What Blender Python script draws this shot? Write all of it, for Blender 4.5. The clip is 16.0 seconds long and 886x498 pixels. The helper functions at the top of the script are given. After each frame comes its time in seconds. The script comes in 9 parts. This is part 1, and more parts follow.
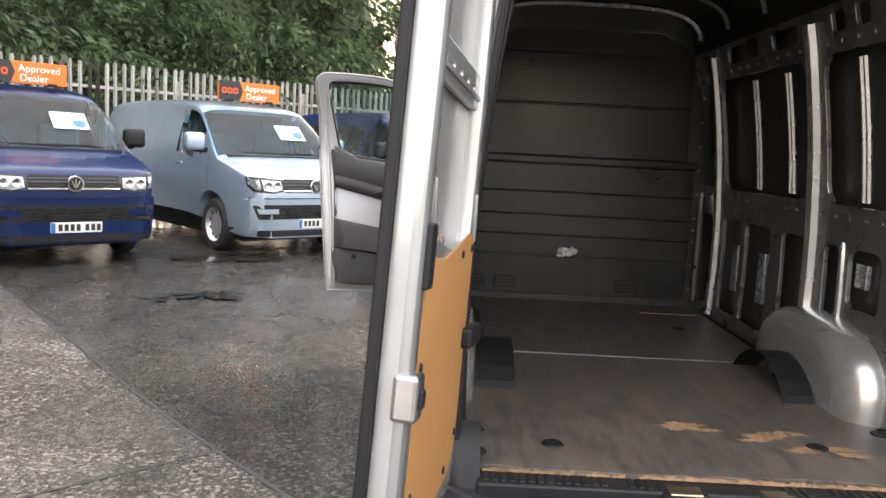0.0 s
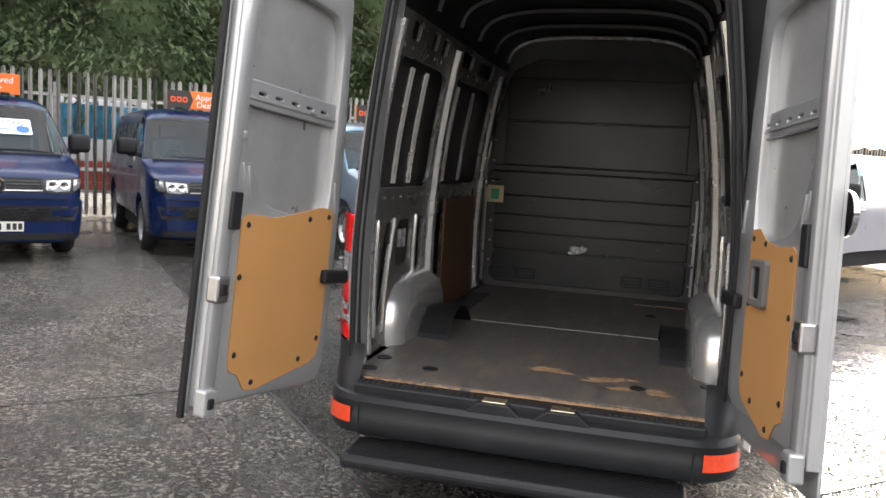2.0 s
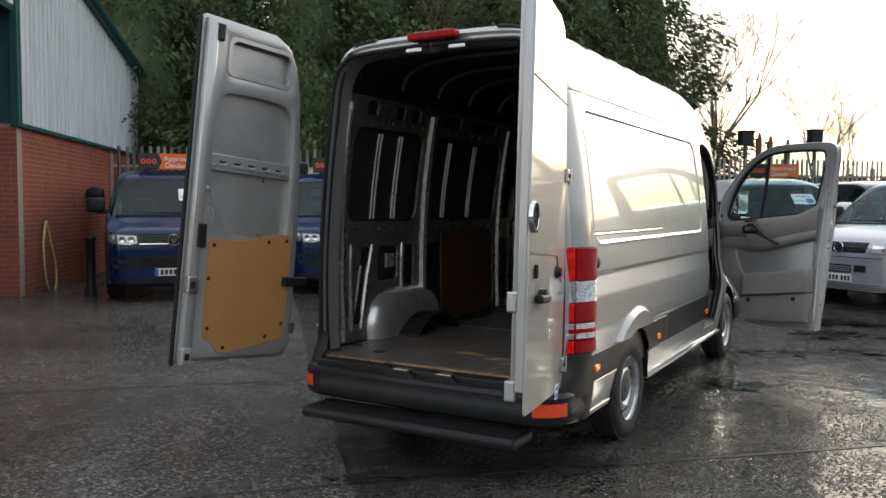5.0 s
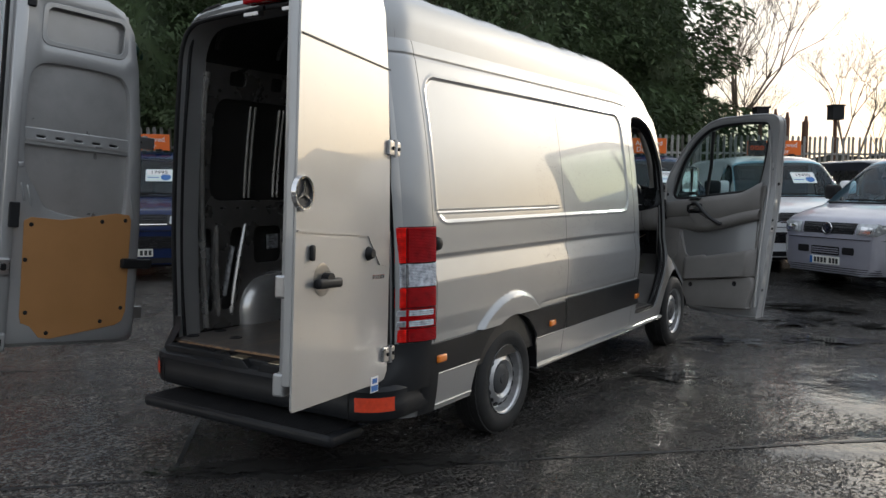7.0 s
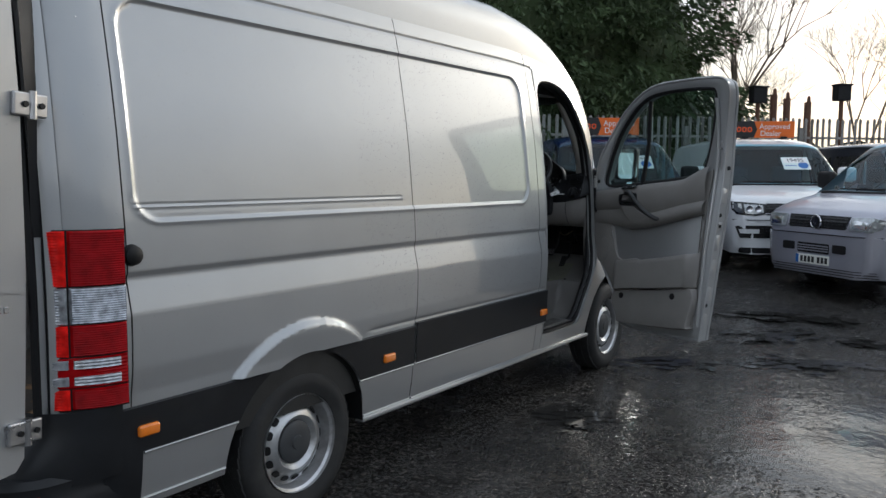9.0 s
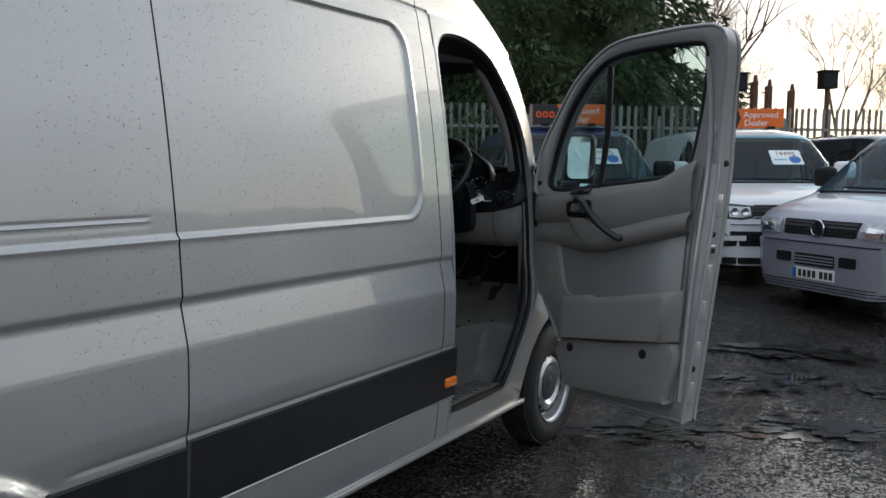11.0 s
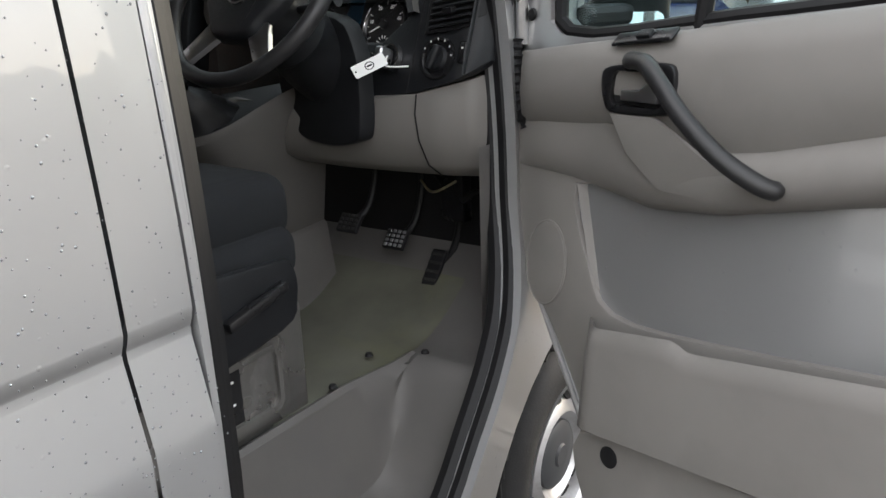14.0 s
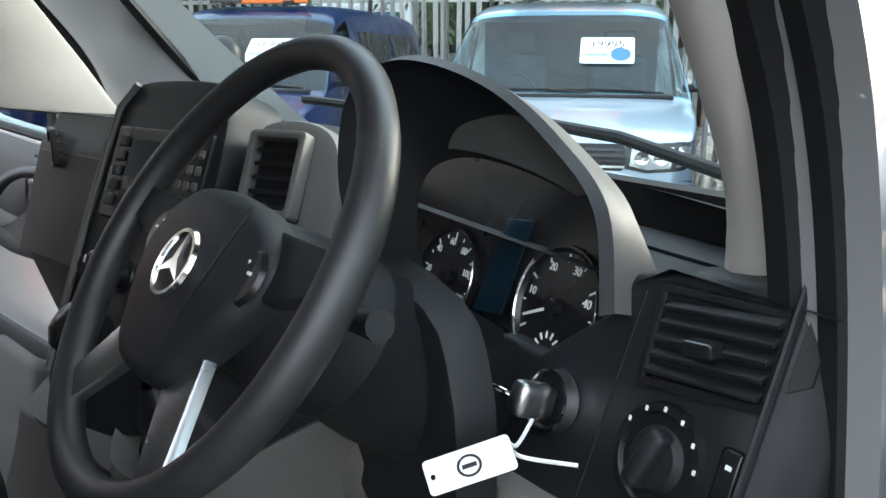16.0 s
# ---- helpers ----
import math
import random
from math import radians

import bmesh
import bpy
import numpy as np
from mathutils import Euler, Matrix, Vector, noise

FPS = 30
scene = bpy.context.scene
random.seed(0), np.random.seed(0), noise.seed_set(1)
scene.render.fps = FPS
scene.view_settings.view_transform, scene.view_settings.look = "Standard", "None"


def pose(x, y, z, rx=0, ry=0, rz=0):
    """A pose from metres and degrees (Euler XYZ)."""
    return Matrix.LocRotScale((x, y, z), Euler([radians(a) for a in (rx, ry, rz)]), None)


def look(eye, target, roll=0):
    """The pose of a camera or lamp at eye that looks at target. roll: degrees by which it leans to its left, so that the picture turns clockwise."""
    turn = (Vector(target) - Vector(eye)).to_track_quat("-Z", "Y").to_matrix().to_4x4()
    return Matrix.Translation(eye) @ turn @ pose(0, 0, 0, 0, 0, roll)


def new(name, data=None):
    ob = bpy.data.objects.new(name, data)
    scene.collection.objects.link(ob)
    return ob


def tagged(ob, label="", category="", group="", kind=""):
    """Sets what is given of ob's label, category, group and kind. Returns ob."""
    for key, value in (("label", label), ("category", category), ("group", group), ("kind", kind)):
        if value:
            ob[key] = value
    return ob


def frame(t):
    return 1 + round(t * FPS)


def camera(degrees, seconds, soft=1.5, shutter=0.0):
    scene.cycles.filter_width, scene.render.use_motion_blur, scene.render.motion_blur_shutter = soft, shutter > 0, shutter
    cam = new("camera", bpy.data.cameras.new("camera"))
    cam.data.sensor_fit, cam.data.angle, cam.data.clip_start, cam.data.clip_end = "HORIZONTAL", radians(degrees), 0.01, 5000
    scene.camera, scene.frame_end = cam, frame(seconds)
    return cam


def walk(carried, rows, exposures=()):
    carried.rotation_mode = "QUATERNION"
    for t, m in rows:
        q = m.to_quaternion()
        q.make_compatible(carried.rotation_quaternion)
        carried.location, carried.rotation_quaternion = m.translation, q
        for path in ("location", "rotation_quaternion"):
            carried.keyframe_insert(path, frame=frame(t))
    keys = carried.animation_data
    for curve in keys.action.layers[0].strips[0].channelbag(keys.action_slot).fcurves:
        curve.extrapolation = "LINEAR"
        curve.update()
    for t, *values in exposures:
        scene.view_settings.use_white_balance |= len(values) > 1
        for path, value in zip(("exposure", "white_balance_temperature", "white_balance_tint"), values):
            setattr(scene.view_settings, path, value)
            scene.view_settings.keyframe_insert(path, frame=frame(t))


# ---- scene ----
cam = camera(58.0, 16.0)
PATH = [
    (0, (-0.94, -2.505, 1.663), (-0.947, -0.52, 1.416), 2.9),
    (0.5, (-0.565, -2.816, 1.69), (-0.71, -0.838, 1.438), 2.5),
    (1, (-0.165, -3.084, 1.693), (-0.409, -1.113, 1.456), 2.0),
    (1.5, (0.142, -3.344, 1.67), (-0.196, -1.388, 1.43), 2.6),
    (2, (0.495, -3.487, 1.669), (-0.001, -1.562, 1.446), 3.2),
    (2.5, (0.869, -3.678, 1.673), (0.273, -1.775, 1.522), 2.1),
    (3, (1.272, -3.945, 1.655), (0.609, -2.06, 1.557), 1.7),
    (3.5, (1.706, -4.136, 1.646), (0.962, -2.281, 1.558), 1.9),
    (3.7, (1.852, -4.23, 1.647), (1.076, -2.389, 1.539), 2.1),
    (5.8, (3.054, -4.11, 1.609), (1.966, -2.434, 1.533), -0.7),
    (6, (3.186, -3.988, 1.613), (2.088, -2.317, 1.54), -0.6),
    (6.5, (3.365, -3.644, 1.606), (2.282, -1.965, 1.516), -0.1),
    (7, (3.435, -3.231, 1.592), (2.336, -1.567, 1.439), 0.1),
    (7.5, (3.604, -2.764, 1.565), (2.459, -1.133, 1.391), 0.4),
    (8, (3.634, -2.305, 1.56), (2.489, -0.675, 1.382), 0.7),
    (8.5, (3.592, -1.817, 1.572), (2.462, -0.176, 1.393), 0.4),
    (9, (3.507, -1.287, 1.576), (2.377, 0.353, 1.391), 0.3),
    (9.2, (3.457, -1.093, 1.582), (2.333, 0.548, 1.379), 0.3),
    (11.3, (2.784, 0.85, 1.603), (1.713, 2.528, 1.408), -0.1),
    (11.5, (2.706, 1.037, 1.631), (1.639, 2.716, 1.429), -0.3),
    (12, (2.46, 1.485, 1.641), (1.434, 3.181, 1.373), -0.6),
    (12.5, (2.295, 1.918, 1.642), (1.284, 3.61, 1.301), -0.5),
    (13, (2.127, 2.305, 1.621), (1.108, 3.984, 1.247), 0.5),
    (13.5, (1.913, 2.669, 1.636), (0.912, 4.327, 1.139), -0.4),
    (14, (1.753, 3.04, 1.579), (0.685, 4.617, 0.97), -1.9),
    (14.5, (1.548, 3.356, 1.64), (0.407, 4.863, 0.986), -2.2),
    (15, (1.394, 3.624, 1.691), (0.132, 5.072, 1.133), -0.8),
    (15.5, (1.289, 3.884, 1.732), (-0.149, 5.185, 1.242), -0.3),
    (16, (1.123, 4.043, 1.771), (-0.451, 5.179, 1.29), 0.1),
]
# the phone opens up and stops down as it goes
EXPOSURES = [(0.0, 2.95, 6650, 15), (0.5, 3.5, 6500, 14), (1.0, 3.05, 6600, 15), (1.5, 2.8, 6600, 15), (2.0, 2.55, 6550, 14), (2.6, 2.0, 6500, 13), (3.2, 1.55, 6450, 12), (3.7, 1.25, 6400, 11), (5.8, 1.1, 6100, 10), (7.0, 0.65, 5950, 10), (9.2, 0.62, 5700, 9),
             (11.3, 0.72, 5850, 9), (12.5, 1.3, 6050, 11), (13.0, 1.5, 6100, 11), (13.5, 1.95, 6250, 12), (14.0, 2.4, 6500, 13), (14.5, 3.15, 6600, 13), (14.8, 3.25, 6600, 13), (15.4, 3.1, 6350, 11), (16.0, 3.15, 5900, 8)]
walk(cam, [(t, look(eye, target, roll)) for t, eye, target, roll in PATH], EXPOSURES)

# ---------------------------------------------------------------- world and light
SUN_ELEV, SUN_AZ = 15.0, 12.0          # low winter sun behind thin cloud, degrees; azimuth from +y towards +x
world = bpy.data.worlds.new("world")
scene.world = world
world.use_nodes = True
wn, wl = world.node_tree.nodes, world.node_tree.links
wn.clear()
sky = wn.new("ShaderNodeTexSky")
sky.sky_type, sky.sun_disc = "NISHITA", False
sky.sun_elevation, sky.sun_rotation = radians(SUN_ELEV), radians(SUN_AZ)
sky.air_density, sky.dust_density, sky.ozone_density = 1.0, 3.0, 1.0
w_sky = wn.new("ShaderNodeBackground")
w_sky.inputs[1].default_value = 0.13
wl.new(sky.outputs[0], w_sky.inputs[0])
w_co = wn.new("ShaderNodeTexCoord")
w_no = wn.new("ShaderNodeTexNoise")
w_no.inputs["Scale"].default_value, w_no.inputs["Detail"].default_value = 2.4, 6
w_map = wn.new("ShaderNodeMapping")
w_map.inputs["Scale"].default_value = (1, 1, 3.5)
wl.new(w_co.outputs["Generated"], w_map.inputs[0])
wl.new(w_map.outputs[0], w_no.inputs["Vector"])
w_ramp = wn.new("ShaderNodeValToRGB")
w_ramp.color_ramp.elements[0].position, w_ramp.color_ramp.elements[0].color = 0.30, (0.62, 0.67, 0.75, 1)
w_ramp.color_ramp.elements[1].position, w_ramp.color_ramp.elements[1].color = 0.62, (0.99, 0.965, 0.925, 1)
wl.new(w_no.outputs[0], w_ramp.inputs[0])
w_cloud = wn.new("ShaderNodeBackground")
w_cloud.inputs[1].default_value = 0.85
w_sep = wn.new("ShaderNodeSeparateXYZ")
wl.new(w_co.outputs["Generated"], w_sep.inputs[0])
w_high = wn.new("ShaderNodeMapRange")                  # the overcast is thinner and paler towards the horizon
w_high.inputs[1].default_value, w_high.inputs[2].default_value, w_high.inputs[3].default_value, w_high.inputs[4].default_value = 0.02, 0.8, 0.95, 0.78
wl.new(w_sep.outputs["Z"], w_high.inputs[0])
w_scale = wn.new("ShaderNodeVectorMath")
w_scale.operation = "SCALE"
w_warm = wn.new("ShaderNodeValToRGB")                  # late light yellows the low sky
w_warm.color_ramp.elements[0].position, w_warm.color_ramp.elements[0].color = 0.0, (1.0, 0.82, 0.58, 1)
w_warm.color_ramp.elements[1].position, w_warm.color_ramp.elements[1].color = 0.30, (0.97, 0.99, 1.0, 1)
wl.new(w_sep.outputs["Z"], w_warm.inputs[0])
w_tint = wn.new("ShaderNodeMix")
w_tint.data_type, w_tint.blend_type = "RGBA", "MULTIPLY"
w_tint.inputs[0].default_value = 1.0
wl.new(w_ramp.outputs[0], w_tint.inputs[6])
wl.new(w_warm.outputs[0], w_tint.inputs[7])
wl.new(w_tint.outputs[2], w_scale.inputs[0])
wl.new(w_high.outputs[0], w_scale.inputs["Scale"])
w_dot = wn.new("ShaderNodeVectorMath")                 # thin cloud glows round the veiled sun
w_dot.operation = "DOT_PRODUCT"
wl.new(w_co.outputs["Generated"], w_dot.inputs[0])
w_dot.inputs[1].default_value = (math.sin(radians(SUN_AZ)) * math.cos(radians(SUN_ELEV)), math.cos(radians(SUN_AZ)) * math.cos(radians(SUN_ELEV)), math.sin(radians(SUN_ELEV)))
w_glow = wn.new("ShaderNodeValToRGB")
w_glow.color_ramp.interpolation = "EASE"
w_glow.color_ramp.elements[0].position, w_glow.color_ramp.elements[0].color = 0.84, (1, 1, 1, 1)
w_glow.color_ramp.elements[1].position, w_glow.color_ramp.elements[1].color = 1.0, (2.1, 1.85, 1.5, 1)
wl.new(w_dot.outputs["Value"], w_glow.inputs[0])
w_both = wn.new("ShaderNodeVectorMath")
w_both.operation = "MULTIPLY"
wl.new(w_scale.outputs[0], w_both.inputs[0])
wl.new(w_glow.outputs[0], w_both.inputs[1])
wl.new(w_both.outputs[0], w_cloud.inputs[0])
w_mix = wn.new("ShaderNodeMixShader")
w_mix.inputs[0].default_value = 0.88
wl.new(w_sky.outputs[0], w_mix.inputs[1])
wl.new(w_cloud.outputs[0], w_mix.inputs[2])
w_out = wn.new("ShaderNodeOutputWorld")
wl.new(w_mix.outputs[0], w_out.inputs[0])

sun = new("sun", bpy.data.lights.new("sun", "SUN"))
sun.data.energy, sun.data.angle, sun.data.color = 0.5, radians(11), (1.0, 0.90, 0.76)
_e, _a = radians(SUN_ELEV), radians(SUN_AZ)
sun.matrix_world = look((0, 0, 0), (-math.sin(_a) * math.cos(_e), -math.cos(_a) * math.cos(_e), -math.sin(_e)))


# ---------------------------------------------------------------- materials
def mat(name, base, rough=0.5, metal=0.0, var=0.12, scale=6.0, bump=0.0, bscale=120.0, coat=0.0, rvar=0.1, dark=None, dscale=1.5, damount=0.0,
        stretch=(1, 1, 1), crough=0.05, beads=0.0, coat_ior=1.5, spec=0.5):
    """A procedural surface: base colour broken up at two scales, roughness variation, fine relief."""
    m = bpy.data.materials.new(name)
    m.use_nodes = True
    n, l = m.node_tree.nodes, m.node_tree.links
    b = n["Principled BSDF"]
    co = n.new("ShaderNodeTexCoord")
    mp = n.new("ShaderNodeMapping")
    mp.inputs["Scale"].default_value = stretch
    l.new(co.outputs["Object"], mp.inputs[0])
    n1 = n.new("ShaderNodeTexNoise")
    n1.inputs["Scale"].default_value, n1.inputs["Detail"].default_value = scale, 5
    l.new(mp.outputs[0], n1.inputs["Vector"])
    r = n.new("ShaderNodeValToRGB")
    lo, hi = [max(0, c * (1 - var)) for c in base], [min(1, c * (1 + var)) for c in base]
    r.color_ramp.elements[0].position, r.color_ramp.elements[0].color = 0.3, (*lo, 1)
    r.color_ramp.elements[1].position, r.color_ramp.elements[1].color = 0.7, (*hi, 1)
    l.new(n1.outputs[0], r.inputs[0])
    col = r.outputs[0]
    if dark is not None:
        n2 = n.new("ShaderNodeTexNoise")
        n2.inputs["Scale"].default_value, n2.inputs["Detail"].default_value = dscale, 8
        n2.inputs["Roughness"].default_value = 0.65
        l.new(mp.outputs[0], n2.inputs["Vector"])
        r2 = n.new("ShaderNodeValToRGB")
        r2.color_ramp.elements[0].position, r2.color_ramp.elements[1].position = 0.48, 0.66
        r2.color_ramp.elements[0].color, r2.color_ramp.elements[1].color = (0, 0, 0, 1), (damount, damount, damount, 1)
        l.new(n2.outputs[0], r2.inputs[0])
        mx = n.new("ShaderNodeMix")
        mx.data_type = "RGBA"
        l.new(r2.outputs[0], mx.inputs[0])
        l.new(col, mx.inputs[6])
        mx.inputs[7].default_value = (*dark, 1)
        col = mx.outputs[2]
    l.new(col, b.inputs["Base Color"])
    b.inputs["Metallic"].default_value, b.inputs["Specular IOR Level"].default_value = metal, spec
    mr = n.new("ShaderNodeMapRange")
    mr.inputs[3].default_value, mr.inputs[4].default_value = max(0.02, rough - rvar), min(1, rough + rvar)
    l.new(n1.outputs[0], mr.inputs[0])
    l.new(mr.outputs[0], b.inputs["Roughness"])
    if coat:
        b.inputs["Coat Weight"].default_value, b.inputs["Coat Roughness"].default_value, b.inputs["Coat IOR"].default_value = coat, crough, coat_ior
    if bump:
        n3 = n.new("ShaderNodeTexNoise")
        n3.inputs["Scale"].default_value, n3.inputs["Detail"].default_value = bscale, 4
        l.new(mp.outputs[0], n3.inputs["Vector"])
        bp = n.new("ShaderNodeBump")
        bp.inputs["Strength"].default_value, bp.inputs["Distance"].default_value = min(1, bump * 10), bump * 0.1
        l.new(n3.outputs[0], bp.inputs["Height"])
        l.new(bp.outputs[0], b.inputs["Normal"])
    if beads:
        vo = n.new("ShaderNodeTexVoronoi")
        vo.inputs["Scale"].default_value = 62
        l.new(mp.outputs[0], vo.inputs["Vector"])
        size = n.new("ShaderNodeSeparateColor")
        l.new(vo.outputs["Color"], size.inputs[0])
        rad = n.new("ShaderNodeMapRange")
        rad.inputs[1].default_value, rad.inputs[2].default_value, rad.inputs[3].default_value, rad.inputs[4].default_value = 0.72, 1.0, 0.0, 0.26
        l.new(size.outputs[0], rad.inputs[0])
        dif = n.new("ShaderNodeMath")
        dif.operation, dif.use_clamp = "SUBTRACT", True
        l.new(rad.outputs[0], dif.inputs[0])
        l.new(vo.outputs["Distance"], dif.inputs[1])
        b2 = n.new("ShaderNodeBump")
        b2.inputs["Strength"].default_value, b2.inputs["Distance"].default_value = 1.0, beads
        l.new(dif.outputs[0], b2.inputs["Height"])
        l.new(b2.outputs[0], b.inputs["Coat Normal"])
        if bump:
            l.new(bp.outputs[0], b2.inputs["Normal"])
    return m


def glass_mat(name, tint=(0.75, 0.85, 0.85), clear=0.85, drops=0.0, least=0.06):
    """Thin glass: clear with a tint, mirror-like at a slant; drops: rain beads on it."""
    m = bpy.data.materials.new(name)
    m.use_nodes = True
    n, l = m.node_tree.nodes, m.node_tree.links
    n.clear()
    out = n.new("ShaderNodeOutputMaterial")
    tr = n.new("ShaderNodeBsdfTransparent")
    tr.inputs[0].default_value = (*[c * clear for c in tint], 1)
    gl = n.new("ShaderNodeBsdfGlossy")
    gl.inputs["Roughness"].default_value = 0.03
    lw = n.new("ShaderNodeLayerWeight")
    lw.inputs[0].default_value = 0.5
    pw = n.new("ShaderNodeMath")
    pw.operation = "POWER"
    pw.inputs[1].default_value = 4.5
    l.new(lw.outputs["Facing"], pw.inputs[0])
    fr = n.new("ShaderNodeMapRange")
    fr.inputs[3].default_value, fr.inputs[4].default_value = least, 0.95
    l.new(pw.outputs[0], fr.inputs[0])
    mx = n.new("ShaderNodeMixShader")
    l.new(fr.outputs[0], mx.inputs[0])
    l.new(tr.outputs[0], mx.inputs[1])
    l.new(gl.outputs[0], mx.inputs[2])
    if drops:
        co, vo = n.new("ShaderNodeTexCoord"), n.new("ShaderNodeTexVoronoi")
        vo.inputs["Scale"].default_value = 90
        l.new(co.outputs["Object"], vo.inputs["Vector"])
        bp = n.new("ShaderNodeBump")
        bp.inputs["Strength"].default_value, bp.inputs["Distance"].default_value = drops, 0.004
        lt = n.new("ShaderNodeMath")
        lt.operation = "LESS_THAN"
        lt.inputs[1].default_value = 0.22
        l.new(vo.outputs["Distance"], lt.inputs[0])
        l.new(lt.outputs[0], bp.inputs["Height"])
        l.new(bp.outputs[0], gl.inputs["Normal"])
    l.new(mx.outputs[0], out.inputs[0])
    return m


def glow(name, col, strength):
    m = bpy.data.materials.new(name)
    m.use_nodes = True
    b = m.node_tree.nodes["Principled BSDF"]
    b.inputs["Base Color"].default_value = (*col, 1)
    b.inputs["Emission Color"].default_value, b.inputs["Emission Strength"].default_value = (*col, 1), strength
    return m


SILVER = mat("silver_paint", (0.40, 0.405, 0.405), 0.42, 0.55, 0.03, 3, 0.0, 900, 1.0, 0.04, (0.40, 0.40, 0.39), 2.2, 0.2, crough=0.03, beads=0.03, coat_ior=1.65)
# One silver paint: lit copies for door, posts, arch; a shaded one inside.
SILVER_DOOR = mat("silver_door_lining_paint", (0.46, 0.46, 0.455), 0.30, 0.6, 0.06, 5, 0.006, 300, 0.3, 0.08, (0.30, 0.295, 0.29), 3, 0.4)
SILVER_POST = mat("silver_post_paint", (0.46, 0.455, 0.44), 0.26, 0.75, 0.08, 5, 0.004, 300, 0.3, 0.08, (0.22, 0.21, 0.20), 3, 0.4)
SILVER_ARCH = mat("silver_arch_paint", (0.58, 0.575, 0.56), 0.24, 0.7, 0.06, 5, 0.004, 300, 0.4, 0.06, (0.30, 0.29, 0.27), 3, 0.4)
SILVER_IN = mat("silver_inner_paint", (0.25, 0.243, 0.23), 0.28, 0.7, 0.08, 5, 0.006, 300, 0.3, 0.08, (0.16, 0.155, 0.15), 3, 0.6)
# Grime and the load bay's shade both go into this dark colour.
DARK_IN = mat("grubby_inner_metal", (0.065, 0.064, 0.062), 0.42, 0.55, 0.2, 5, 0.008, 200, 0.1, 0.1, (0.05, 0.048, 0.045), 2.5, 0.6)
BLACK = mat("black_plastic", (0.013, 0.014, 0.016), 0.42, 0, 0.2, 9, 0.02, 500, 0, 0.08, (0.035, 0.034, 0.032), 4, 0.2, spec=0.3)
RUBBER = mat("black_rubber", (0.010, 0.010, 0.011), 0.55, 0, 0.2, 12, 0.01, 300, spec=0.3)
TYRE = mat("tyre_rubber", (0.018, 0.018, 0.018), 0.75, 0, 0.25, 14, 0.03, 200, 0, 0.1, (0.05, 0.047, 0.042), 5, 0.4)
PLY = mat("floor_plywood", (0.085, 0.074, 0.066), 0.5, 0, 0.45, 9, 0.02, 90, 0, 0.15, (0.16, 0.125, 0.09), 2.0, 0.7, (4, 1, 1))
PLYRAW = mat("worn_bare_plywood", (0.36, 0.22, 0.12), 0.75, 0, 0.3, 18, 0.03, 150, 0, 0.1, (0.08, 0.06, 0.05), 9, 0.8, (3, 1, 1))
HARDBOARD = mat("tan_hardboard", (0.41, 0.205, 0.072), 0.5, 0, 0.06, 4, 0.006, 260, 0, 0.08, (0.34, 0.17, 0.05), 3, 0.3)
# The door card's grey with the nearside door's shade put into the colour.
DOORSHADE = mat("dark_door_lining_plastic", (0.05, 0.05, 0.05), 0.55, 0, 0.06, 5, 0.02, 900, 0, 0.06, (0.07, 0.068, 0.064), 4, 0.3, spec=0.3)
# The cab's shade is put into its greys, darker than the door's plastic.
GREYK = mat("dark_grey_cab_plastic", (0.028, 0.028, 0.028), 0.55, 0, 0.06, 5, 0.02, 900, 0, 0.06, (0.04, 0.038, 0.036), 4, 0.3, spec=0.3)
GREYP = mat("grey_cab_plastic", (0.115, 0.110, 0.104), 0.5, 0, 0.06, 5, 0.02, 900, 0, 0.06, (0.15, 0.142, 0.13), 4, 0.3)
GREYD = mat("grey_door_plastic", (0.215, 0.203, 0.19), 0.5, 0, 0.06, 5, 0.02, 900, 0, 0.06, (0.16, 0.152, 0.14), 4, 0.3)
GREYL = mat("light_grey_cab_plastic", (0.180, 0.170, 0.158), 0.5, 0, 0.05, 5, 0.02, 900, 0, 0.06)
DASH = mat("dark_dash_plastic", (0.012, 0.013, 0.015), 0.42, 0, 0.15, 8, 0.03, 1200, 0, 0.06, spec=0.35)
DASH2 = mat("black_gloss_plastic", (0.010, 0.010, 0.011), 0.28, 0, 0.15, 8)
PILLARC = mat("pale_beige_pillar_trim", (0.42, 0.40, 0.365), 0.6, 0, 0.05, 5, 0.02, 900, 0, 0.06)
LEATHER = mat("wheel_rim_skin", (0.02, 0.02, 0.021), 0.38, 0, 0.15, 20, 0.02, 900)
CLOTH = mat("black_seat_cloth", (0.009, 0.0105, 0.013), 0.9, 0, 0.3, 60, 0.05, 1600)
MAT = mat("grey_floor_mat", (0.115, 0.115, 0.09), 0.7, 0, 0.2, 7, 0.03, 300, 0, 0.1, (0.17, 0.17, 0.08), 1.6, 0.6)
CHROME = mat("chrome", (0.75, 0.75, 0.76), 0.12, 1.0, 0.05, 8)
SATIN = mat("satin_metal", (0.50, 0.50, 0.51), 0.3, 1.0, 0.08, 20)
HUBG = mat("dark_hub_plastic", (0.05, 0.052, 0.055), 0.55, 0, 0.2, 9)
WHEELM = mat("silver_steel_wheel", (0.58, 0.585, 0.59), 0.36, 0.7, 0.08, 10, 0, 100, 0.3, 0.08, (0.16, 0.14, 0.12), 6, 0.5)
BRASS = mat("zinc_plate", (0.55, 0.48, 0.33), 0.35, 1.0, 0.2, 20)
RED = mat("red_lens", (0.30, 0.003, 0.005), 0.16, 0, 0.25, 24, 0.0, 90, 0.0, spec=0.12)
RED_IN = mat("bright_red_lens", (0.75, 0.012, 0.008), 0.16, 0, 0.45, 28, 0.0, 90, 0.0, spec=0.12)
